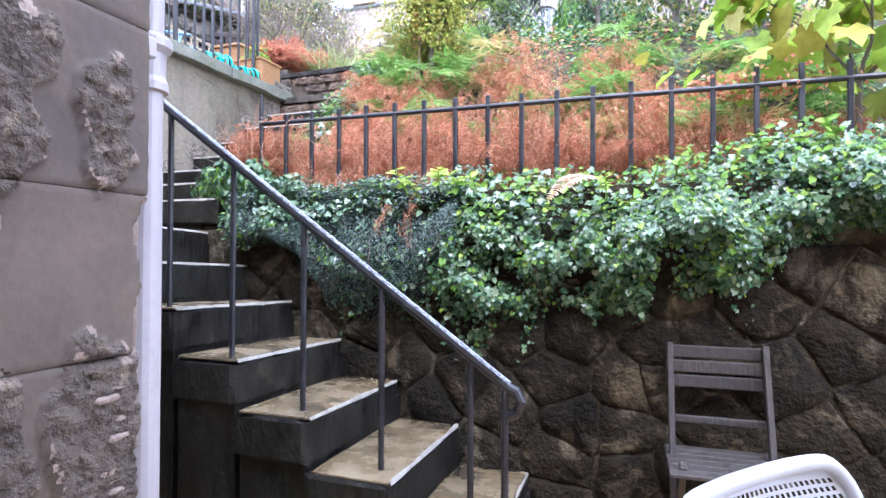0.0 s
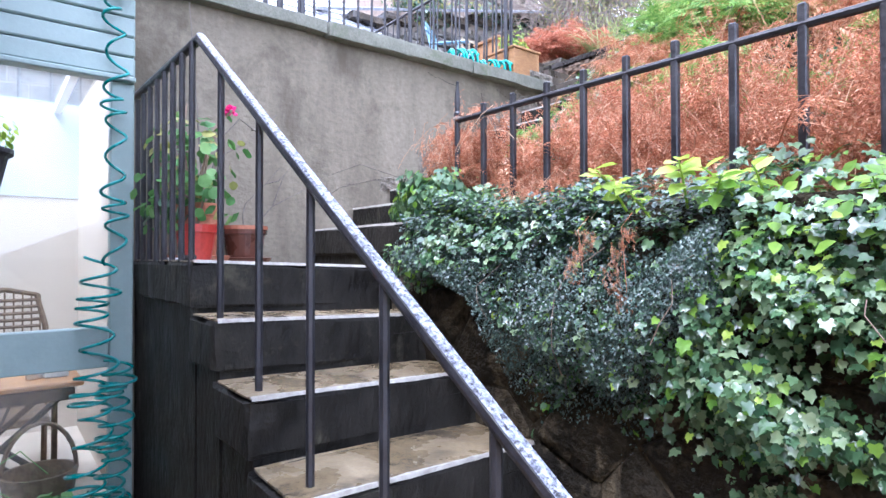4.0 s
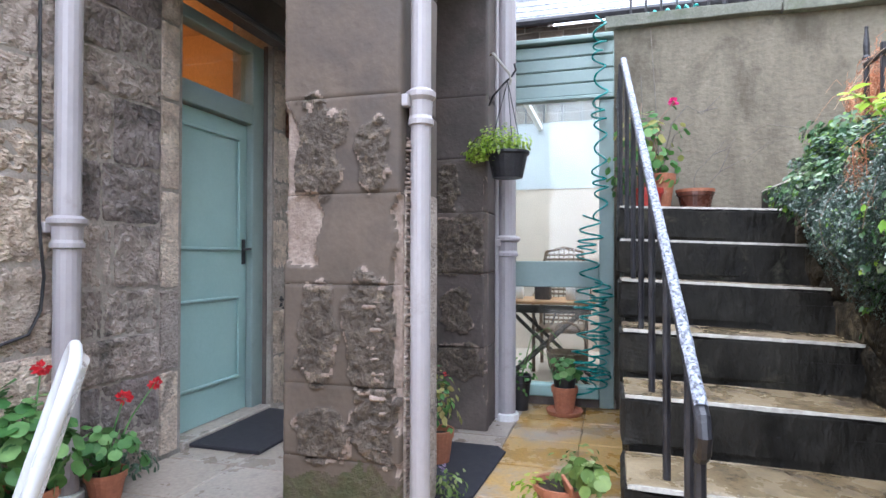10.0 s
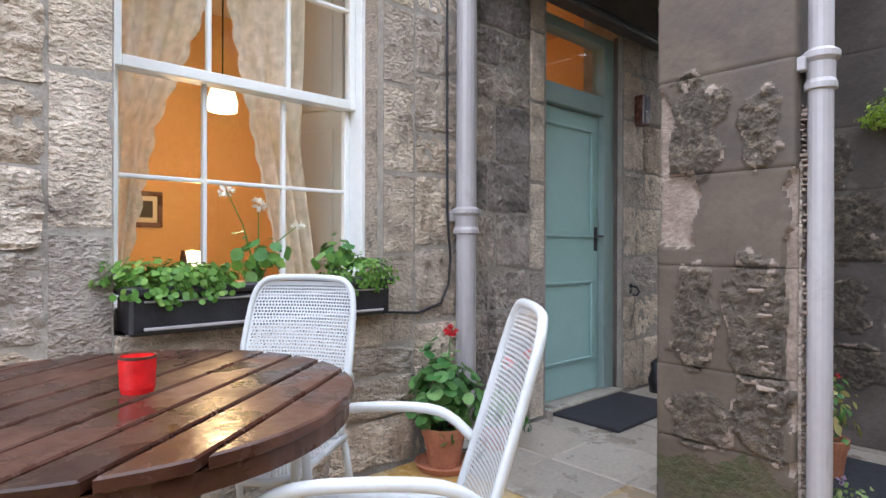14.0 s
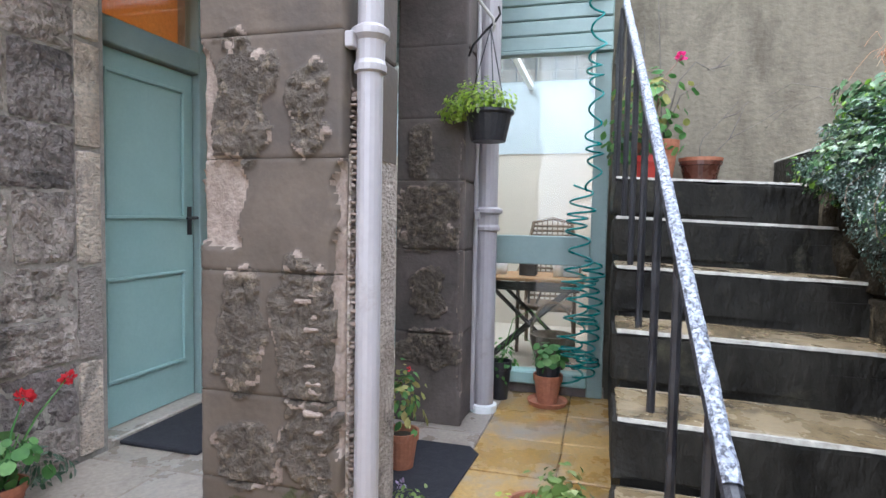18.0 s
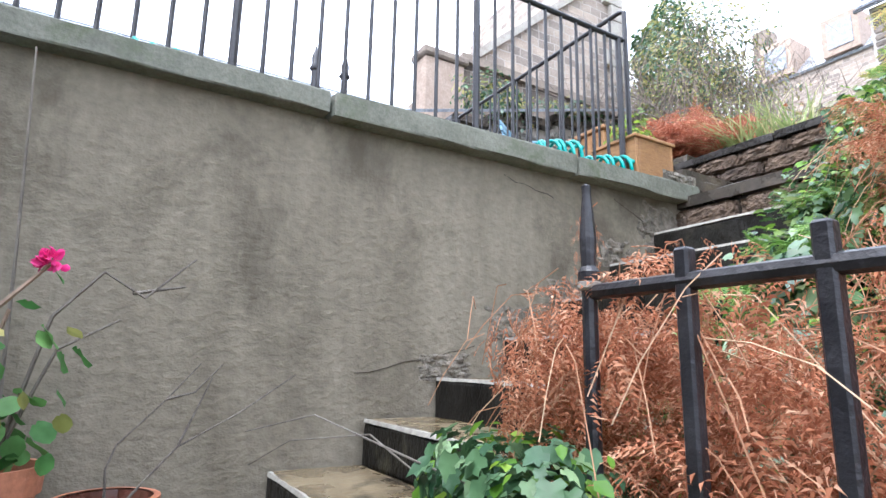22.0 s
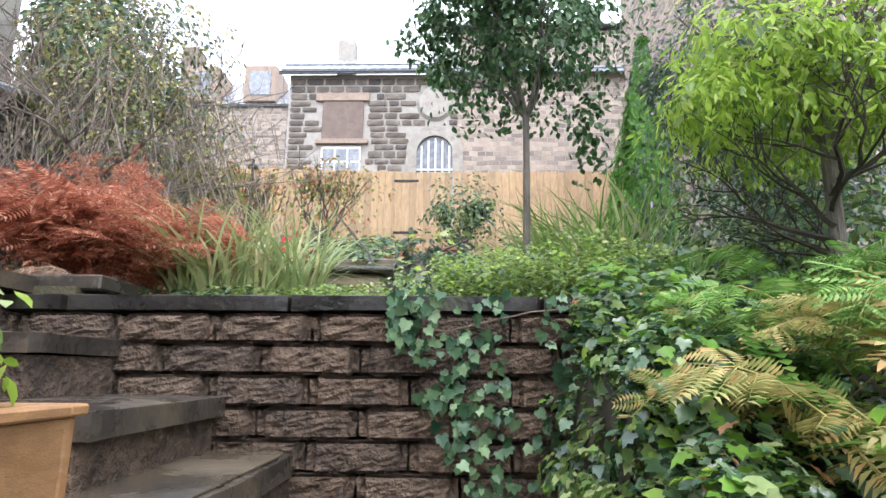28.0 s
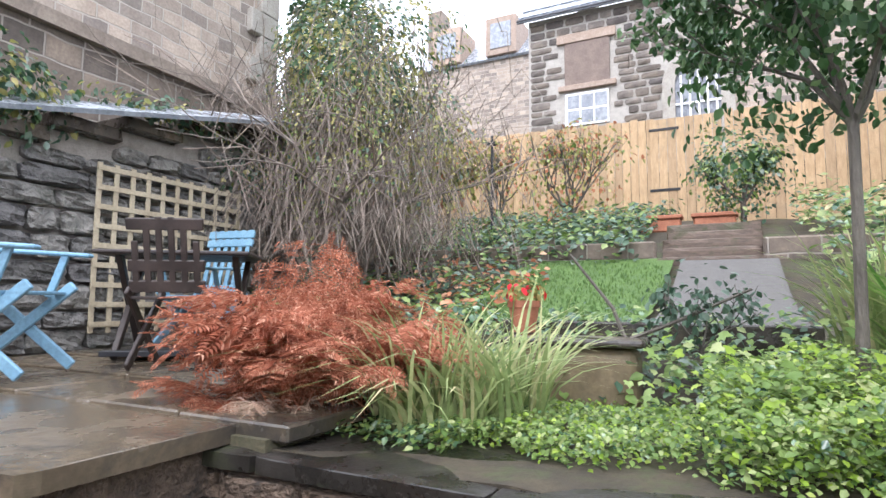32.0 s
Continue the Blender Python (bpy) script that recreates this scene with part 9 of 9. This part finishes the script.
# house front
jl = 0.2
courses(house, FACE, M_STONE, WX1 + jl, 2.4, 0.0, 3.3, YF - 0.045, 0.24, 0.4, 0.35, 0.75, 1, rs, deep=0.008, gap=0.017)
courses(house, FACE, M_STONE, -1.12, WX0 - jl, 0.0, 3.3, YF - 0.045, 0.2, 0.42, 0.26, 0.4, 1, rs, deep=0.008, gap=0.017)
courses(house, FACE, M_STONE, WX0 - jl, WX1 + jl, 0.0, WZ0 - 0.17, YF - 0.045, 0.18, 0.3, 0.25, 0.6, 1, rs, deep=0.008, gap=0.017)
courses(house, FACE, M_STONE, WX0 - jl, WX1 + jl, WZ1, 3.3, YF - 0.045, 0.4, 0.5, 0.7, 1.2, 1, rs)
DARKF = stone_set(8, 0.009, 13, 0.10)
courses(house, DARKF, M_SOOT, DX1 + 0.17, -1.12, 0.0, 2.72, YR - 0.045, 0.2, 0.36, 0.28, 0.5, 1, rs, deep=0.010, gap=0.015)
courses(house, FACE, M_STONE, -3.45, DX0 - 0.02, 0.0, 2.95, YR - 0.045, 0.25, 0.4, 0.3, 0.66, 1, rs, deep=0.010, gap=0.015)
QU = [stone_mesh("jamb_stone", 0.42, 0.10, 0.26, 0.004, 2, 50 + k, 1, 0.006) for k in range(3)]
courses(house, QU, M_STONE, DX1 + 0.03, DX1 + 0.17, 0.0, 1.52, YR - 0.035, 0.4, 0.6, 0.14, 0.14, 1, rs, "jamb_stone")
courses(house, QU, M_PIER, DX1 + 0.03, DX1 + 0.17, 1.52, 2.72, YR - 0.035, 0.4, 0.6, 0.14, 0.14, 1, rs, "jamb_stone")
QW = [stone_mesh("jamb_stone", 0.42, 0.10, 0.26, 0.004, 2, 60 + k, 1, 0.006) for k in range(3)]
for x0, x1 in ((WX1, WX1 + jl), (WX0 - jl, WX0)):
    courses(house, QW, M_STONE, x0, x1, WZ0 - 0.17, WZ1, YF - 0.045, 0.4, 0.7, jl, jl, 1, rs, "jamb_stone")
for x in (WX0 - 0.012, WX1 - 0.012):
    part("reveal", box(x, x + 0.024, -0.76, YF - 0.05, WZ0, WZ1), M_STONE, house, "dressed window reveal")
for x in (DX0 - 0.01, DX1 + 0.02):
    part("reveal", box(x, x + 0.02, YD + 0.03, YR - 0.04, 0.02, 2.72), M_PIERDARK, house, "dressed door reveal")

# flaking skins on the piers
def flake(parent, x, y0, y1, z0, z1, seed, mat=M_SCALE, h=0.032):
    bm = bmesh.new()
    n, m = 30, 44
    grid = []
    for j in range(m + 1):
        row = []
        for i in range(n + 1):
            u, v = i / n, j / m
            edge = min(u, 1 - u) * 1.6 + 0.25 * noise.noise(Vector((u * 3, v * 4, seed)))
            edge = min(edge, min(v, 1 - v) * 2.2 + 0.2 * noise.noise(Vector((u * 4, v * 3, seed + 5))))
            lift = h * max(-0.3, min(1.0, edge * 4 - 0.2)) * (0.55 + 0.9 * noise.noise(Vector((u * 7, v * 6, seed + 9))) + 0.5 * noise.noise(Vector((u * 17, v * 15, seed + 3))))
            row.append(bm.verts.new((x + lift - 0.004, y0 + (y1 - y0) * u, z0 + (z1 - z0) * v)))
        grid.append(row)
    for a, b in zip(grid, grid[1:]):
        for i in range(n):
            bm.faces.new((a[i], a[i + 1], b[i + 1], b[i]))
    part("flaking_skin", bm, mat, parent, "raised flaking stone skin", True)


M_LIGHTSCALE = material("pale_broken_stone", (0.22, 0.165, 0.135), (0.36, 0.285, 0.24), 9, 0.9, 0.8, 60, c3=(0.42, 0.35, 0.29), c3_at=0.64, c3_scale=9, dist=0.008)
M_SLATEY = material("brown_scaling_stone", (0.080, 0.063, 0.050), (0.170, 0.136, 0.109), 22, 0.8, 1.0, 60, c3=(0.30, 0.235, 0.175), c3_at=0.61, c3_scale=14, dist=0.014, grain=0.6)
M_MOSS = material("green_damp_stone", (0.052, 0.056, 0.022), (0.112, 0.100, 0.054), 9, 0.9, 0.9, 60, c3=(0.085, 0.068, 0.048), c3_at=0.52, c3_scale=9, dist=0.008)


def ridged(y, z, f, seed):
    return 1 - 2 * abs(noise.noise(Vector((y * f, z * f * 0.8, seed))))


def stone_face(parent, x, y0, y1, z0, z1, feats, mat, seed):
    """The weathered face of one block: smooth ashlar with scaling patches, hollows and a worn joint."""
    dy = 0.0085
    ny, nz = max(8, int((y1 - y0) / dy)), max(8, int((z1 - z0) / dy))
    bm = bmesh.new()
    grid, kinds = [], {}
    for j in range(nz + 1):
        row = []
        for i in range(ny + 1):
            y, z = y0 + (y1 - y0) * i / ny, z0 + (z1 - z0) * j / nz
            h = 0.003 * noise.noise(Vector((y * 5, z * 5, seed))) + 0.0012 * noise.noise(Vector((y * 34, z * 34, seed)))
            kind = 0
            for what, cy, cz, ry, rz, p, sd in feats:
                d = 1 - (abs((y - cy) / ry) ** p + abs((z - cz) / rz) ** p) ** (1 / p)
                d += 0.55 * noise.noise(Vector((y * 9, z * 8, sd))) + 0.20 * noise.noise(Vector((y * 34, z * 30, sd + 4)))
                if d <= 0:
                    continue
                if what == "hollow":
                    h = -0.030 * min(1, d * 9) + 0.006 * noise.noise(Vector((y * 16, z * 16, sd))) + 0.003 * noise.noise(Vector((y * 50, z * 50, sd)))
                    kind = 1
                elif what == "moss":
                    h += 0.005 * min(1, d * 3) * (0.6 + noise.noise(Vector((y * 40, z * 40, sd))))
                    kind = 3 if d > 0.12 else kind
                else:
                    rim = max(0.0, 1 - abs(d - 0.07) * 9)
                    h = 0.004 + min(1, d * 5) * (0.010 * ridged(y, z, 26, sd) + 0.010 * ridged(y, z, 52, sd + 2) + 0.006 * noise.noise(Vector((y * 9, z * 9, sd)))) + 0.009 * rim
                    kind = 1 if rim > 0.45 and noise.noise(Vector((y * 14, z * 14, sd + 8))) > 0.22 else 2
            edge = min(j, nz - j)
            if edge == 0:
                h = min(h, 0) - 0.004
            if i in (0, ny):
                h = min(h, 0) - 0.006 + 0.004 * noise.noise(Vector((0, z * 30, seed)))
            kinds[i, j] = kind
            row.append(bm.verts.new((x + h, y, z)))
        grid.append([bm.verts.new((x - 0.05, y0 + 0.001, row[0].co.z))] + row + [bm.verts.new((x - 0.05, y1 - 0.001, row[-1].co.z))])
    for j in range(nz):
        for i in range(ny + 2):
            f = bm.faces.new((grid[j][i], grid[j][i + 1], grid[j + 1][i + 1], grid[j + 1][i]))
            f.material_index = kinds[min(max(i - 1, 0), ny), j]
    ob = part("stone_face", bm, mat, parent, smooth=True)
    for m in (M_LIGHTSCALE, M_SLATEY, M_MOSS):
        ob.data.materials.append(m)
    return ob


PF = [("scale", 0.685, 1.585, 0.125, 0.175, 3, 1.0), ("scale", 0.93, 1.585, 0.072, 0.165, 2.4, 2.0), ("hollow", 0.545, 1.44, 0.045, 0.33, 3, 3.0), ("hollow", 0.60, 1.245, 0.10, 0.155, 3.5, 4.0),
      ("scale", 0.68, 0.83, 0.085, 0.22, 4, 5.0), ("scale", 0.935, 0.81, 0.12, 0.25, 3, 6.0), ("hollow", 1.045, 0.85, 0.03, 0.5, 3, 7.0),
      ("moss", 0.80, 0.10, 0.30, 0.20, 3, 8.0), ("scale", 0.93, 0.47, 0.11, 0.13, 2.5, 9.0), ("scale", 0.70, 0.42, 0.12, 0.10, 3, 10.0)]
ZC = (0, 0.32, 0.62, 1.03, 1.40, 1.795, 2.35, 2.95)
for k, (a, b) in enumerate(zip(ZC, ZC[1:])):
    stone_face(pier_1, -1.128, 0.53, 1.05, a + 0.001, b - 0.001, [f for f in PF if f[2] + f[4] + 0.08 > a and f[2] - f[4] - 0.08 < b], M_PIER, 30 + k)
PF2 = [("scale", 0.86, 1.23, 0.20, 0.19, 4, 11.0), ("scale", 0.80, 1.60, 0.07, 0.16, 3, 12.0), ("scale", 0.86, 0.44, 0.19, 0.10, 3, 13.0), ("scale", 0.86, 0.79, 0.10, 0.16, 3, 15.0), ("hollow", 1.06, 0.9, 0.02, 0.8, 3, 14.0)]
ZC = (0, 0.54, 1.03, 1.43, 1.79, 2.2, 2.95)
for k, (a, b) in enumerate(zip(ZC, ZC[1:])):
    stone_face(pier_2, -2.685, 0.66, 1.068, a + 0.001, b - 0.001, [f for f in PF2 if f[2] + f[4] + 0.08 > a and f[2] - f[4] - 0.08 < b], M_PIERDARK, 50 + k)

# stacked ledges where the pier's lower stones have worn away
rl = np.random.default_rng(77)
for nm, z0, z1, step in (("worn_ledge", 0.30, 0.98, 0.021), ("worn_arris", 0.10, 1.62, 0.017)):
    bm = bmesh.new()
    z = z0
    while z < z1:
        u = (z - z0) / (z1 - z0)
        h = step * rl.uniform(0.45, 0.75)
        if nm == "worn_ledge":
            mid, wide = 0.99 - 0.05 * u + 0.022 * rl.uniform(-1, 1), 0.010 + 0.024 * rl.uniform(0, 1) ** 1.5
            bx(bm, -1.14, -1.116 + 0.014 * rl.uniform(-0.3, 1), mid - wide, mid + wide, z, z + h * 1.15, 0.006, jitter=0.006)
        else:
            x = -1.175 - 0.02 * rl.uniform(0, 1)
            bx(bm, x - 0.06 - 0.10 * rl.uniform(0, 1), x, 1.05, 1.066 + 0.014 * rl.uniform(-0.6, 1), z, z + h, 0.003, jitter=0.003)
        z += step * rl.uniform(0.8, 1.25)
    part(nm, bm, M_LIGHTSCALE, pier_1, "pale ridged weathering", kind="stuff")

# retaining wall: uneven rubble, each stone the cell round its own middle
def rubble(parent, mat, x0, x1, z0, z1, y, px, pz, seed):
    rng = np.random.default_rng(seed)
    mids = []
    for j in range(int((z1 - z0) / pz) + 1):
        for i in range(int((x1 - x0) / px) + 1):
            mids.append((x0 + (i + 0.5 * (j % 2) + rng.uniform(-0.36, 0.36)) * px, z0 + (j + 0.4 + rng.uniform(-0.2, 0.2)) * pz))
    for k, (mx, mz) in enumerate(mids):
        poly = [(x0, z0), (x1, z0), (x1, z1), (x0, z1)]
        for ox, oz in mids:
            dx, dz = (ox - mx), (oz - mz)
            if (dx or dz) and abs(dx) < 2.2 * px and abs(dz) < 2.2 * pz:
                h = (ox * ox + oz * oz - mx * mx - mz * mz) / 2
                cut, side = [], [dx * a + dz * b - h for a, b in poly]
                for q in range(len(poly)):
                    a, b, fa, fb = poly[q], poly[(q + 1) % len(poly)], side[q], side[(q + 1) % len(poly)]
                    if fa <= 0:
                        cut.append(a)
                    if fa * fb < 0:
                        u = fa / (fa - fb)
                        cut.append((a[0] + (b[0] - a[0]) * u, a[1] + (b[1] - a[1]) * u))
                poly = cut
                if len(poly) < 3:
                    break
        if len(poly) < 3:
            continue
        ring = []
        for q in range(len(poly)):
            a, b = poly[q], poly[(q + 1) % len(poly)]
            m = max(1, int(math.hypot(b[0] - a[0], b[1] - a[1]) / 0.035))
            ring += [(a[0] + (b[0] - a[0]) * u / m, a[1] + (b[1] - a[1]) * u / m) for u in range(m)]
        proud = rng.uniform(-0.006, 0.014)
        verts, faces, n = [], [], len(ring)
        for f, out in ((1.0, 0.04), (0.95, 0.004), (0.86, -0.006), (0.45, -0.008)):
            for a, b in ring:
                w = 0.026 * noise.noise(Vector((a * 9, b * 9, seed))) + 0.012 * noise.noise(Vector((a * 31, b * 31, seed)))
                r = f + w * 2.5
                X, Z = (a - mx) * r, (b - mz) * r
                verts.append((X, out - proud * (f < 0.95) + 0.020 * noise.noise(Vector(((mx + X) * 11, (mz + Z) * 11, 3.0 + k))) * (f < 0.95), Z))
        verts.append((0, -0.022 - proud + 0.01 * rng.uniform(-1, 1), 0))
        for q in range(3):
            for i in range(n):
                faces.append((q * n + i, q * n + (i + 1) % n, (q + 1) * n + (i + 1) % n, (q + 1) * n + i))
        faces += [(3 * n + i, 3 * n + (i + 1) % n, 4 * n) for i in range(n)]
        me = bpy.data.meshes.new("stone")
        me.from_pydata(verts, [], faces)
        for p in me.polygons:
            p.use_smooth = True
        piece("stone", me, mat, parent, Matrix.Translation((mx, y, mz)))


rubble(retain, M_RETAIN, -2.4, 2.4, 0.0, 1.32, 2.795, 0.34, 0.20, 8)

# split-faced blocks
BL = [stone_mesh("block", 0.42, 0.16, 0.26, 0.009, 9, 90 + k * 2, 1, 0.028) for k in range(6)]
for r in range(6):
    z1 = 3.595 - r * 0.1105
    x = -4.95 + (0.0 if r % 2 else -0.18)
    while x < -1.9:
        me = BL[int(rs.integers(0, 6))]
        piece("block", me, M_BLOCK, blockwall, Matrix.Translation((x + 0.18, 6.42, z1 - 0.055)) @ Matrix.Diagonal((0.350 / 0.42, -1, 0.108 / 0.26, 1)))
        x += 0.36
for x, w in ((-3.55, 0.4), (-3.12, 0.42), (-2.74, 0.3)):
    piece("block", BL[2], M_BLOCK, upper, Matrix.Translation((x, 5.2, 2.80)) @ Matrix.Diagonal((w / 0.42, -1, 0.13 / 0.26, 1)))

# courtyard flags
yard = thing("floor", "damp ochre and grey concrete flags of the courtyard", "paving", kind="structure")
part("paving_bed", box(-3.5, 4.2, -0.55, 2.9, -0.07, -0.012), M_JOINT, yard)
FLG = []
for k in range(3):
    FLG.append(mesh_of(box(-0.222, 0.222, -0.222, 0.222, -0.04, 0.0, 0.006, jitter=0.001), "flag"))
FLG2 = [m.copy() for m in FLG]
for i in range(17):
    for j in range(8):
        x, y = -3.3 + i * 0.455, -0.32 + j * 0.447 - 0.03
        grey = y < 0.2 and x > -3.3 and x < -1.0 or (x < -1.3 and y < 1.15 and y > 0.2)
        if (x, y) and y + 0.22 < 2.86:
            piece("flag", (FLG2 if grey else FLG)[(i + j) % 3], M_FLAGG if grey else M_FLAGY, yard, pose(x, y, 0.0 + 0.002 * ((i * 7 + j * 3) % 3 - 1), 0, 0, 0))

# terrace flags
TFL = mesh_of(box(-0.275, 0.275, -0.275, 0.275, -0.06, 0.0, 0.008, jitter=0.003), "flag")
for i in range(6):
    for j in range(6):
        x, y = -7.62 + i * 0.56, 6.70 + j * 0.56
        if x + 0.27 < -4.4:
            piece("flag", TFL, M_SLABW, terrace, pose(x, y, 3.745 + 0.03 * smooth(6.4, 8, y) + 0.004 * ((i * 5 + j * 3) % 3 - 1), 0, 0, 0))

# boundary wall stones and the mews house front
WST = [stone_mesh("stone", 0.42, 0.16, 0.26, 0.03, 3, 130 + k, 1, 0.02) for k in range(6)]
rw = np.random.default_rng(12)
z = 3.6
while z < 6.3:
    h = rw.uniform(0.12, 0.24)
    y = 5.7
    while y < 12.4:
        w = rw.uniform(0.22, 0.55)
        if z + h < 5.12 + 0.239 * (y - 5.9):
            piece("stone", WST[int(rw.integers(0, 6))], M_RUBBLE, bw, Matrix.Translation((-8.02 + 0.02 * rw.uniform(-1, 1), y + w / 2, z + h / 2)) @ Matrix.Rotation(radians(-90), 4, "Z") @ Matrix.Diagonal(((w - 0.02) / 0.42, 1, (h - 0.02) / 0.26, 1)))
        y += w
    z += h
HST = [stone_mesh("stone", 0.42, 0.07, 0.26, 0.010, 1, 150 + k, 1, 0.02) for k in range(5)]
M_MEWS = material("dark_coursed_stone", (0.105, 0.092, 0.083), (0.225, 0.198, 0.175), 3, 0.9, 0.5, 20, vary=0.4, hue=0.15)
rh = np.random.default_rng(15)
z = 9.0
while z < 13.6:
    h = rh.uniform(0.2, 0.3)
    x = -9.15
    while x < -3.3:
        w = rh.uniform(0.32, 0.8)
        inside = (-8.2 < x + w / 2 < -6.3 and 9.8 < z + h / 2 < 13.0) or (-4.95 < x + w / 2 < -3.0 and z + h / 2 < 11.7) or ((x + w / 2 + 3.98) ** 2 + (z + h / 2 - 12.6) ** 2 < 0.75)
        if not inside:
            piece("stone", HST[int(rh.integers(0, 5))], M_MEWS, mews, Matrix.Translation((x + w / 2, YH - 0.02, z + h / 2)) @ Matrix.Diagonal(((w - 0.05) / 0.42, -1, (h - 0.05) / 0.26, 1)))
        x += w
    z += h


# broken render along the upper steps, and cracks
M_PATCH = material("broken_render", (0.12, 0.105, 0.082), (0.30, 0.265, 0.215), 14, 0.9, 0.9, 40, c3=(0.08, 0.07, 0.056), c3_at=0.56, c3_scale=7, dist=0.014)
for k, (y, z) in enumerate(UP[2:]):
    flake(wall_w, -3.709, y - 0.10, y + 0.20, z - 0.02, z + 0.11 + 0.05 * (k % 2), 200 + k, M_PATCH, 0.012)
flake(wall_w, -3.709, 4.78, 5.22, 2.50, 2.90, 211, M_PATCH, 0.016)
for k, (y0, z0, y1, z1) in enumerate([(4.45, 2.80, 4.52, 2.52), (4.62, 2.86, 5.0, 2.70), (3.9, 2.86, 4.2, 2.80), (3.2, 1.95, 3.75, 2.06)]):
    pts = [(-3.7085, y0 + (y1 - y0) * i / 8 + 0.02 * noise.noise(Vector((i * 1.3, k, 0))), z0 + (z1 - z0) * i / 8 + 0.02 * noise.noise(Vector((i * 1.7, k, 5)))) for i in range(9)]
    part("crack", tube(bmesh.new(), pts, [0.0012 + 0.0022 * abs(noise.noise(Vector((i * 0.9, k, 9)))) for i in range(9)], 5), M_SOIL, wall_w, "dark hairline crack")

# more of the lush shoots that stand beside the lower stair's head
shoot(-1.12, 2.74, 1.56, 0.13, (-0.06, -0.06, 0), 12, 0.056, L_LIME, 343)
shoot(-1.02, 2.76, 1.58, 0.16, (0.03, -0.10, 0), 13, 0.06, L_LIME, 344)
shoot(-0.94, 2.74, 1.56, 0.12, (0.05, -0.06, 0), 12, 0.055, L_IVYFRESH, 345)
